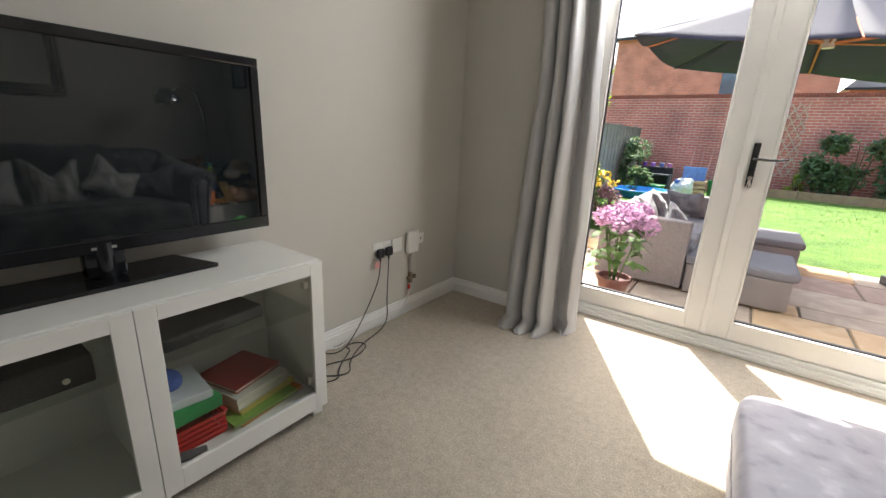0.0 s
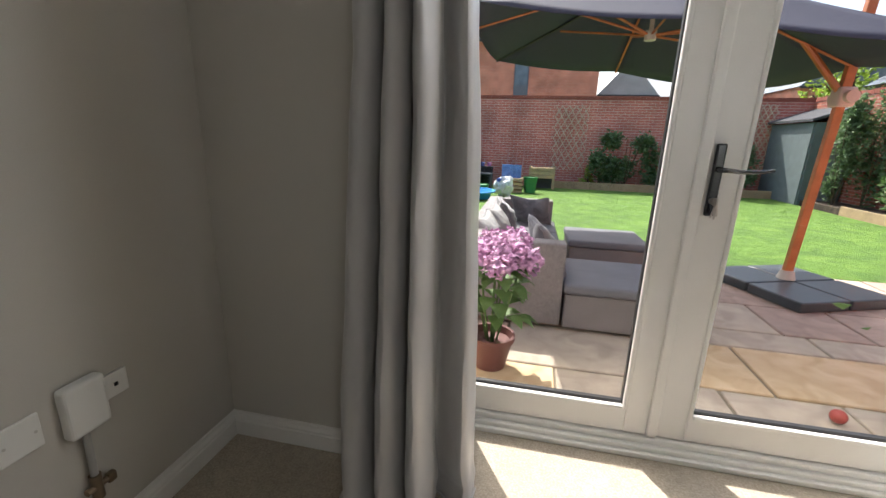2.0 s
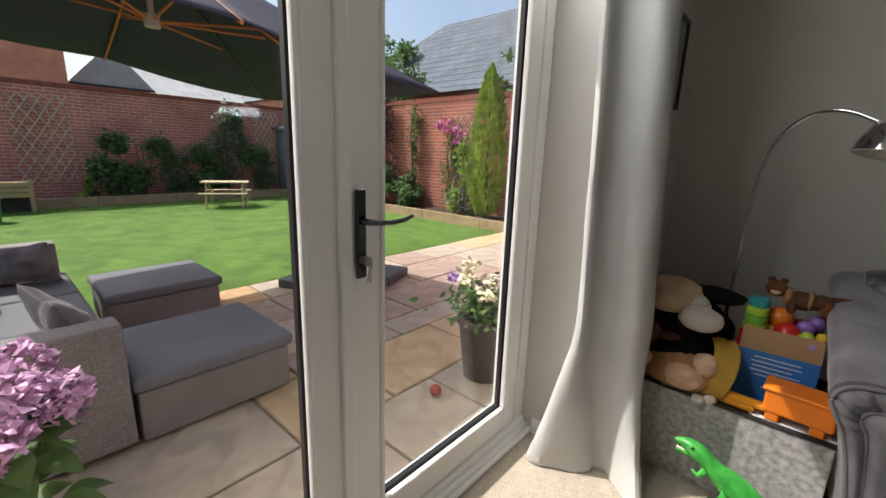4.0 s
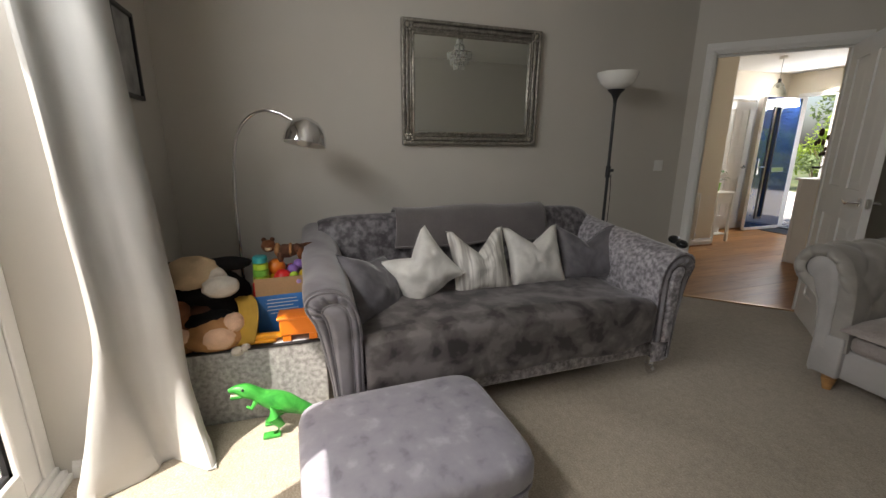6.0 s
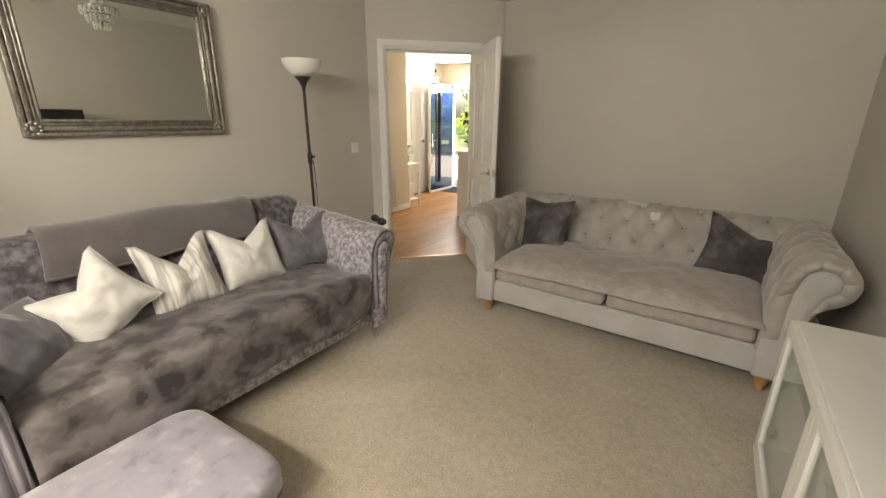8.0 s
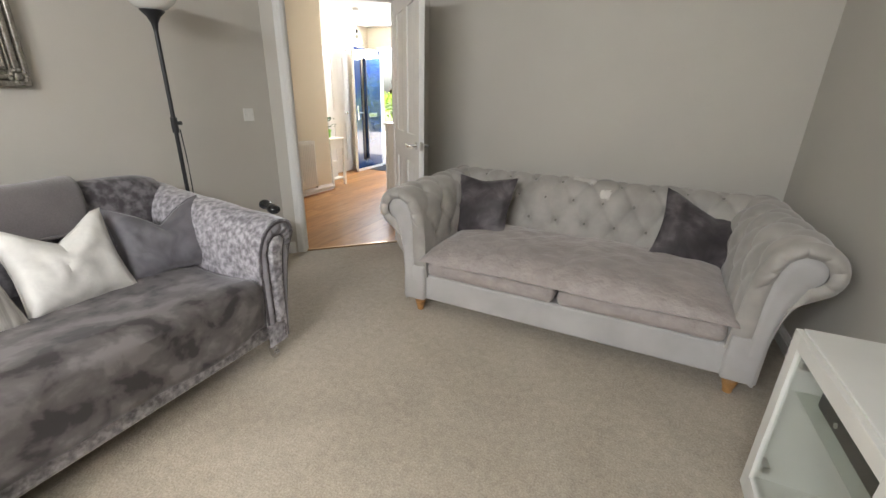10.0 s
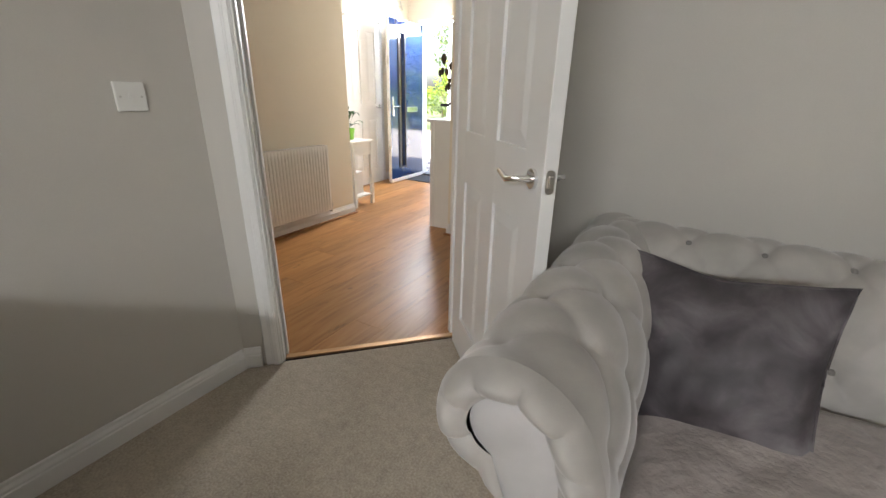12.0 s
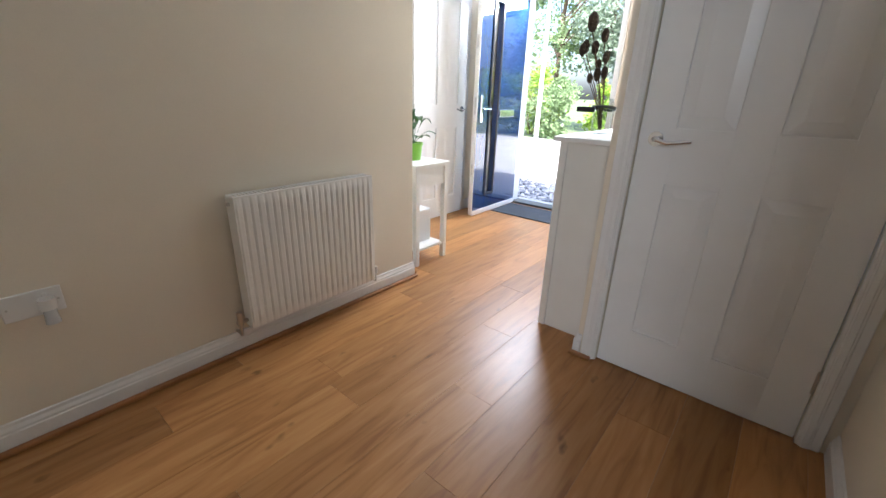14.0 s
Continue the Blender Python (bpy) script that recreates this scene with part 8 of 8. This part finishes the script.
def parasol():
    p = thing("cantilever_parasol", pose(0, 0, 0), "dark grey cantilever parasol with an orange timber mast", "parasol")
    WOOD = mat("orange_timber", (0.42, 0.13, 0.04), 0.45, var=0.2, scale=8, grain=0.1, gscale=60)
    CAN = mat("parasol_cloth", (0.034, 0.034, 0.062), 0.75, var=0.06, scale=3, grain=0.05, gscale=300)
    n, l = CAN.node_tree.nodes, CAN.node_tree.links
    tr = n.new("ShaderNodeBsdfTranslucent")
    tr.inputs[0].default_value = (0.10, 0.11, 0.15, 1)
    mx = n.new("ShaderNodeMixShader")
    mx.inputs[0].default_value = 0.22
    l.new(n["Principled BSDF"].outputs[0], mx.inputs[1])
    l.new(tr.outputs[0], mx.inputs[2])
    l.new(mx.outputs[0], n["Material Output"].inputs[0])
    apex = Vector((2.0, 3.1, 2.66))
    cs = [Vector(q) for q in ((0.56, 1.9, 2.08), (2.1, 1.9, 1.925), (3.65, 1.85, 1.75), (3.62, 3.1, 1.84), (3.5, 4.6, 1.84), (2.0, 4.7, 2.05), (0.5, 4.6, 2.17), (0.42, 3.1, 2.2))]
    can = new("canopy")
    can.parent = p
    for i in range(8):
        a, b = cs[i], cs[(i + 1) % 8]
        bm = bmesh.new()

        def f(u, v):
            q = a.lerp(b, u)
            r = apex.lerp(q, v)
            return r - Vector((0, 0, 0.025 * math.sin(math.pi * v) + 0.02 * math.sin(math.pi * u) * v * v * 2))
        sheet(bm, 8, 10, f)
        o = part("gore", bm, CAN, can, smooth=True)
        o.modifiers.new("thick", "SOLIDIFY").thickness = 0.004
        bm = bmesh.new()
        tube(bm, [apex - Vector((0, 0, 0.05)), apex.lerp(a, 0.5) - Vector((0, 0, 0.045)), a - Vector((0, 0, 0.012))], 0.012, 6)
        part("rib", bm, WOOD if i % 2 else BLACK, p)
        bm = bmesh.new()
        tube(bm, [Vector((2.0, 3.1, 2.1)), apex.lerp(a, 0.5) - Vector((0, 0, 0.09))], 0.010, 6)
        part("strut", bm, WOOD, p, "orange timber strut")
    bm = bmesh.new()
    cyl(bm, (2.0, 3.1, 2.06), (2.0, 3.1, 2.14), 0.05)
    cyl(bm, (2.0, 3.1, 2.14), (2.0, 3.1, 2.7), 0.02)
    part("hub", bm, mat("pale_plastic", (0.55, 0.5, 0.45), 0.5), p, "pale plastic hub", True)
    bm = bmesh.new()
    box(bm, (-0.035, -0.028, 0), (0.035, 0.028, 2.75), 0.006, m=pose(3.52, 3.12, -0.02, 0, 2.5, 0))
    part("mast", bm, WOOD, p, "orange timber mast")
    bm = bmesh.new()
    tube(bm, [(3.6, 3.12, 1.6), (2.95, 3.1, 2.32), (2.0, 3.1, 2.74)], 0.028, 8)
    part("arm", bm, WOOD, p, "orange timber boom", True)
    bm = bmesh.new()
    box(bm, (3.53, 3.05, 1.52), (3.66, 3.19, 1.68), 0.02, 3)
    cyl(bm, (3.6, 3.0, 1.6), (3.6, 3.24, 1.6), 0.05)
    part("crank_box", bm, mat("pale_pink_plastic", (0.60, 0.42, 0.37), 0.5), p, "pale plastic joint", True)
    bm = bmesh.new()
    cyl(bm, (3.525, 3.12, -0.03), (3.525, 3.12, 0.05), 0.075, 0.055, n=20)
    part("socket", bm, mat("pale_plastic", (0.55, 0.5, 0.45), 0.5), p, "pale base socket", True)
    BW = mat("base_slab_plastic", (0.05, 0.055, 0.062), 0.4, var=0.1, scale=5)
    for x0, y0 in ((-0.50, -0.50), (0.01, -0.50), (-0.50, 0.01), (0.01, 0.01)):
        bm = bmesh.new()
        box(bm, (x0, y0, 0), (x0 + 0.49, y0 + 0.49, 0.09), 0.015, 3, m=pose(3.55, 3.05, P, 0, 0, 22))
        part("base_slab", bm, BW, p, "dark plastic base weight")


parasol()


def picnic():
    t = thing("picnic_table", pose(4.95, 9.9, P, 0, 0, -28), "small pale timber picnic table on the lawn", "picnic table")
    TW = mat("pale_timber", (0.48, 0.38, 0.24), 0.8, var=0.15, scale=8, grain=0.1, gscale=60)
    for i in range(5):
        part("top_board", boxes(((-0.5, -0.3 + 0.122 * i, 0.56), (0.5, -0.188 + 0.122 * i, 0.585)), bevel=0.003), TW, t)
    for y in (-0.58, 0.44):
        part("bench", boxes(((-0.5, y, 0.32), (0.5, y + 0.14, 0.345)), bevel=0.003), TW, t)
    for x in (-0.4, 0.36):
        for s in (-1, 1):
            bm = bmesh.new()
            box(bm, (0, -0.03, 0), (0.035, 0.03, 0.63), 0.003, m=pose(x, s * 0.42, 0, s * 22, 0, 0))
            part("leg", bm, TW, t)
        part("rail", boxes(((x + 0.036, -0.56, 0.27), (x + 0.07, 0.56, 0.319)), bevel=0.003), TW, t)


picnic()

# play corner
DKW = mat("dark_grey_timber", (0.05, 0.055, 0.065), 0.8, var=0.2, scale=8)
mk = thing("mud_kitchen", pose(-0.35, 9.75, P), "dark grey timber play kitchen against the wall", "play kitchen")
part("worktop", boxes(((-0.4, -0.2, 0.42), (0.4, 0.2, 0.46)), bevel=0.004), DKW, mk)
part("upper_shelf", boxes(((-0.4, 0.05, 0.6), (0.4, 0.2, 0.63)), bevel=0.004), DKW, mk)
part("back_panel", boxes(((-0.4, 0.2, 0.0), (0.4, 0.23, 0.63)), bevel=0.004), DKW, mk)
for x in (-0.39, 0.34):
    part("side", boxes(((x, -0.18, 0), (x + 0.05, 0.199, 0.419)), bevel=0.004), DKW, mk)
for i, (x, c) in enumerate(((-0.3, (0.15, 0.05, 0.3)), (-0.1, (0.25, 0.1, 0.4)), (0.12, (0.08, 0.1, 0.3)), (0.3, (0.3, 0.1, 0.25)))):
    o = thing("plant_pot", pose(-0.35 + x, 9.87, P + 0.63), "small purple flower pot on the play kitchen", "plant pot", "small pots")
    bm = bmesh.new()
    lathe(bm, [(0, 0), (0.05, 0), (0.065, 0.1), (0, 0.1)], 14)
    part("pot", bm, mat("pot_%d" % i, c, 0.6), o, smooth=True)
rk = thing("toy_rack", pose(0.55, 9.75, P), "blue and white toy rack on a pallet crate", "toy rack")
CR_ = mat("pallet_wood", (0.40, 0.29, 0.17), 0.85, var=0.2, scale=8)
for z in (0.0, 0.1, 0.2, 0.3):
    part("slat", boxes(((-0.3, -0.2, z), (0.3, 0.2, z + 0.06)), bevel=0.003), CR_, rk)
part("board", boxes(((-0.25, 0.0, 0.36), (0.25, 0.04, 0.7))), mat("blue_board", (0.10, 0.20, 0.5), 0.6, var=0.3, scale=9), rk, "blue painted board")
for x in (-0.16, 0.06, 0.24):
    bm = bmesh.new()
    cyl(bm, (x, 0.06, 0.36), (x + 0.05, 0.08, 1.1), 0.012, n=8)
    part("cane", bm, mat("pink_cane", (0.5, 0.25, 0.22), 0.7), rk)
blobs("rubble_bag", [((0, 0, 0.2), (0.22, 0.18, 0.24), mat("white_bag", (0.66, 0.67, 0.68), 0.5), "sack"), ((0.1, 0.05, 0.36), (0.12, 0.1, 0.1), mat("white_bag", (0.66, 0.67, 0.68), 0.5), "sack_neck"), ((-0.1, -0.1, 0.38), (0.06, 0.05, 0.05), mat("blue_cloth", (0.08, 0.13, 0.4), 0.8), "rag")], pose(0.42, 8.9, P), "crumpled white sack standing on the lawn", "sack", 0.3)
for x, y, r, h, c, lab in ((-0.15, 9.0, 0.2, 0.24, (0.02, 0.2, 0.05), "green plastic tub in the play corner"), (1.05, 9.8, 0.18, 0.4, (0.05, 0.25, 0.06), "green plastic tub beside the planter")):
    o = thing("bucket", pose(x, y, P), lab, "tub", "tubs")
    bm = bmesh.new()
    lathe(bm, [(0, 0), (r * 0.8, 0), (r, h), (r * 1.06, h), (r * 1.06, h - 0.03), (r * 0.95, h - 0.02), (0, h - 0.08)], 20)
    part("body", bm, mat("green_tub", (0.03, 0.22, 0.06), 0.5), o, smooth=True)
sp_ = thing("sandpit", pose(-0.35, 8.2, P), "blue plastic sandpit tray with toys", "sandpit")
bm = bmesh.new()
lathe(bm, [(0, 0.0), (0.5, 0.0), (0.58, 0.18), (0.64, 0.18), (0.64, 0.15), (0.55, 0.15), (0.48, 0.06), (0, 0.06)], 28)
part("tray", bm, mat("blue_tray", (0.02, 0.25, 0.6), 0.4), sp_, smooth=True)
blobs("sand_toy", [((0, 0, 0.05), (0.12, 0.08, 0.06), mat("red_plastic", (0.55, 0.03, 0.025), 0.4), "toy_body")], pose(-0.45, 7.9, P + 0.05), "red plastic sand toy in the tray", "toy")
pb = thing("planter_box", pose(1.35, 11.0, P), "slatted timber planter box before the wall", "planter")
for z in (0.30, 0.40, 0.50):
    part("slat", boxes(((-0.35, -0.2, z), (0.35, 0.2, z + 0.09)), bevel=0.004), CR_, pb)
for x in (-0.36, 0.3):
    for y in (-0.21, 0.16):
        part("leg", boxes(((x, y, 0), (x + 0.06, y + 0.05, 0.62)), bevel=0.003), CR_, pb)
# added dark board stands in for the shade beneath the slats
part("shadow_board", boxes(((-0.3, 0.1, 0.0), (0.3, 0.12, 0.299))), DKW, pb)


def shed():
    s = thing("shed", pose(8.24, 10.3, P, 0, 0, 0), "grey-green overlap timber shed in the corner", "shed")
    SG = mat("grey_green_timber", (0.13, 0.16, 0.165), 0.8, var=0.15, scale=6, grain=0.15, gscale=60)
    for i in range(16):
        part("board", boxes(((-0.82 + 0.01 * (i % 2), 0.0, 0.12 * i), (0.03, 0.03, 0.12 * i + 0.125))), SG, s)
        part("board", boxes(((-0.85, 0.031, 0.12 * i), (-0.82, 1.8, 0.12 * i + 0.125))), SG, s)
    part("door", boxes(((-0.55, -0.02, 0.1), (-0.05, -0.001, 1.75)), bevel=0.004), mat("grey_door_timber", (0.2, 0.22, 0.23), 0.8, var=0.15, scale=6), s)
    bm = bmesh.new()
    poly(bm, [(-0.95, -0.08), (0.04, -0.08), (0.04, 1.85), (-0.95, 1.85)], 1.94, 2.0)
    for v in bm.verts:
        v.co.z += (v.co.x + 0.95) * 0.35
    part("roof", bm, mat("roof_felt", (0.05, 0.05, 0.055), 0.95), s)


shed()


# ---- neighbouring houses ----
SLATE = brick_mat("slate_roof_tiles", (0.13, 0.15, 0.18), (0.16, 0.18, 0.21), (0.09, 0.10, 0.12), 0.3, 0.2, (0, 0, 0))
SLATEX = brick_mat("blue_slate_tiles", (0.085, 0.105, 0.14), (0.11, 0.13, 0.165), (0.03, 0.036, 0.05), 0.4, 0.26, (0, 0, 1.5708), 0.85, 0.02)
PALER = mat("pale_roof", (0.40, 0.40, 0.40), 0.8, var=0.15, scale=1.5)
WINF = mat("house_window_frame", (0.7, 0.7, 0.7), 0.5)
WING = mat("house_window_glass", (0.12, 0.16, 0.2), 0.1, var=0.2)
GREYP = mat("grey_window_panel", (0.10, 0.125, 0.15), 0.5)


def house(name, x0, x1, y0, y1, eave, ridge, roof, label, hip=0.0, along_x=True, wins=(), brick=None):
    h = thing(name, pose(0, 0, 0), label, "house", "houses")
    part("wall", boxes(((x0, y0, -0.3), (x1, y1, eave))), brick or HOUSEB, h)
    bm = bmesh.new()
    o = 0.25
    base = [bm.verts.new(q) for q in ((x0 - o, y0 - o, eave), (x1 + o, y0 - o, eave), (x1 + o, y1 + o, eave), (x0 - o, y1 + o, eave))]
    if along_x:
        r = [bm.verts.new((x0 - o + hip, (y0 + y1) / 2, ridge)), bm.verts.new((x1 + o - hip, (y0 + y1) / 2, ridge))]
        fs = ((base[0], base[1], r[1], r[0]), (base[2], base[3], r[0], r[1]), (base[1], base[2], r[1]), (base[3], base[0], r[0]))
    else:
        r = [bm.verts.new(((x0 + x1) / 2, y0 - o + hip, ridge)), bm.verts.new(((x0 + x1) / 2, y1 + o - hip, ridge))]
        fs = ((base[1], base[2], r[1], r[0]), (base[3], base[0], r[0], r[1]), (base[0], base[1], r[0]), (base[2], base[3], r[1]))
    for f in fs:
        bm.faces.new(f)
    bm.faces.new(base[::-1])
    part("roof", bm, roof, h)
    part("gutter", boxes(((x0 - o, y0 - o - 0.08, eave - 0.1), (x1 + o, y0 - o, eave + 0.02))), BLACK, h)
    for wx, wz, ww, wh, panel in wins:
        w = new("window")
        w.parent = h
        part("frame", boxes(((wx, y0 - 0.04, wz), (wx + ww, y0 - 0.001, wz + wh))), GREYP if panel else WINF, w)
        part("pane", boxes(((wx + 0.08, y0 - 0.05, wz + (wh * 0.55 if panel else 0.08)), (wx + ww - 0.08, y0 - 0.0405, wz + wh - 0.08))), WING, w)
    return h


house("house", -5.2, 3.95, 22, 30, 6.2, 9.0, SLATE, "orange brick house behind the garden wall", wins=((-0.25, 2.6, 0.75, 2.6, True), (6.4 - 3.6, 5.0, 0.8, 1.1, False)))
house("house", -16, -8.0, 26, 34, 3.6, 7.4, PALER, "brick house with a pale roof beyond the wall", wins=((-13.0, 2.6, 1.0, 1.0, False),))
house("house", 5.2, 8.6, 30, 38, 4.4, 6.6, PALER, "small gabled brick house in the distance", along_x=False, wins=((6.0, 3.2, 0.8, 0.9, False),))
house("house", 9.8, 16, 34, 42, 4.2, 6.8, PALER, "distant brick house with a pale roof", wins=((11.0, 3.2, 0.8, 0.9, False),))
house("house", 17.0, 24, 30, 38, 5.0, 8.2, SLATE, "distant brick house beyond the garden", along_x=False)
house("garage", 10.2, 17.5, 2.0, 13.0, 2.95, 6.1, SLATEX, "brick garage with a blue-grey hipped slate roof", hip=2.3, along_x=False, brick=BRICKX)
house("house", 19, 27, -2, 9, 6.0, 10.0, PALER, "brick house with a gable beyond the garage roof", along_x=False)


def tree(x, y, h, r, seed, leaf, label, n=2600, size=0.3):
    rnd = random.Random(seed)
    t = thing("tree", pose(x, y, -0.2), label, "tree", "trees")
    bm = bmesh.new()
    rtube(bm, [(0, 0, 0), (0.05, 0, h * 0.25), (0, 0.05, h * 0.5), (0, 0, h * 0.8)], [0.16, 0.12, 0.09, 0.03], 10)
    for i in range(7):
        a, z = rnd.uniform(0, 6.28), rnd.uniform(0.3, 0.65) * h
        tube(bm, [(0, 0, z), (r * 0.4 * math.cos(a), r * 0.4 * math.sin(a), z + h * 0.12), (r * 0.75 * math.cos(a), r * 0.75 * math.sin(a), z + h * 0.2)], 0.05, 6, 0.015)
    part("trunk", bm, BARK, t)
    cl = [(r * 0.7 * math.cos(a) * k, r * 0.7 * math.sin(a) * k, h * z, s) for a, k, z, s in ((rnd.uniform(0, 6.28), rnd.random() ** 0.5, rnd.uniform(0.35, 0.95), rnd.uniform(0.25, 0.5)) for _ in range(16))]
    bm = bmesh.new()
    sp = []
    for i in range(n):
        cx, cy, cz, s = rnd.choice(cl)
        q = Vector((rnd.gauss(0, 1), rnd.gauss(0, 1), rnd.gauss(0, 1))).normalized() * rnd.uniform(0.6, 1.0) * r * s
        sp.append((cx + q.x, cy + q.y, cz + q.z * 0.8))
    leaf_stuff(bm, sp, size, rnd)
    part("crown", bm, leaf, t)


tree(11.0, 11.0, 5.2, 1.1, 31, F_MID, "leafy tree beyond the garden wall", 1800, 0.2)
tree(9.2, 4.9, 3.9, 0.5, 32, F_MID, "slender young tree behind the wall", 500, 0.14)
tree(10.5, 14.5, 4.6, 1.6, 33, F_LIME, "bright green tree beyond the garden wall", 1600, 0.22)
tree(9.0, 8.0, 4.0, 0.7, 38, F_MID, "small tree showing over the wall", 700, 0.16)

# ---- in front of the house ----
CONC = mat("pale_concrete", (0.58, 0.56, 0.52), 0.85, var=0.08, scale=1.5, grain=0.06, gscale=120)
struct("pavement", boxes(((-30, -16.5, -0.3), (40, -8.32, -0.13))), CONC, "pale sunlit concrete drive and road")
struct("step", boxes(((4.3, -8.66, -0.129), (5.6, -8.322, -0.05)), bevel=0.01), CONC, "concrete front step")
PEB = [mat("pebble_%d" % i, c, 0.6, var=0.2, scale=20) for i, c in enumerate(((0.35, 0.34, 0.33), (0.18, 0.18, 0.19), (0.5, 0.47, 0.43)))]
rnd = random.Random(77)
bm = bmesh.new()
for i in range(560):
    r_ = rnd.uniform(0.025, 0.055)
    m = Matrix.Translation((rnd.uniform(4.9, 6.6), rnd.uniform(-9.95, -8.73), -0.125 + 0.3 * r_)) @ Matrix.Rotation(rnd.uniform(0, 6), 4, "Z") @ Matrix.Diagonal((1, rnd.uniform(0.6, 1), 0.55, 1))
    bmesh.ops.create_icosphere(bm, subdivisions=1, radius=r_, matrix=m)
for f in bm.faces:
    f.material_index = (f.index // 20) % 3 if f.index >= 0 else 0
bm.faces.index_update()
for f in bm.faces:
    f.material_index = (f.index // 20) % 3
me = finish("pebbles", bm, PEB[0], True)
for q in PEB[1:]:
    me.materials.append(q)
tagged(new("pebbles", me), "grey and white pebbles beside the front path", "pebbles", kind="stuff")
for i in range(9):
    shrub("hedge_bush", -1.0 + 1.5 * i + 0.3 * math.sin(i * 3), -18.2 + 0.6 * math.sin(i * 2), -0.2, 1.4, 1.0, 2.2 + 0.5 * math.sin(i * 5), F_SUNLIT if i % 2 else F_LIME, 0.15, 2600, "bright green roadside bush", "bush", seed=50 + i, clumps=10)
for i in range(6):
    tree(-1.0 + 2.6 * i, -21.5 - 1.2 * (i % 2), 6.5 + (i % 3), 2.3, 60 + i, F_SUNLIT if i % 2 else F_SILVER, "roadside tree opposite the house", 5200, 0.2)
lp = thing("lamp_post", pose(8.75, -15.0, -0.13), "slim pale grey street lamp post by the road", "lamp post")
bm = bmesh.new()
cyl(bm, (0, 0, 0), (0, 0, 5.0), 0.06, 0.04, n=14)
part("post", bm, mat("galvanised", (0.66, 0.66, 0.65), 0.5, 0.2), lp, smooth=True)
part("lantern", boxes(((-0.1, -0.1, 5.0), (0.1, 0.5, 5.12)), bevel=0.03), mat("grey_lantern", (0.3, 0.3, 0.3), 0.5), lp)
# unseen walls and flat roof added around the house, so no light leaks in
struct("wall_light_block", boxes(((-0.5, -8.6, -0.3), (-0.1, 0.42, 2.9)), ((3.64, 0.05, 0), (6.5, 0.42, 2.9)), ((5.76, -8.3, 0), (6.1, 0.0, 2.9)), ((-0.1, -8.3, 0), (2.6, -7.9, 2.9))), BRICK, "unseen brick walls added to keep light out")
struct("roof_light_block", boxes(((-0.6, -8.45, 2.91), (6.3, 0.6, 3.0))), mat("light_block_cover", (0.2, 0.2, 0.2), 0.9), "unseen flat cover added to keep light off the rooms")
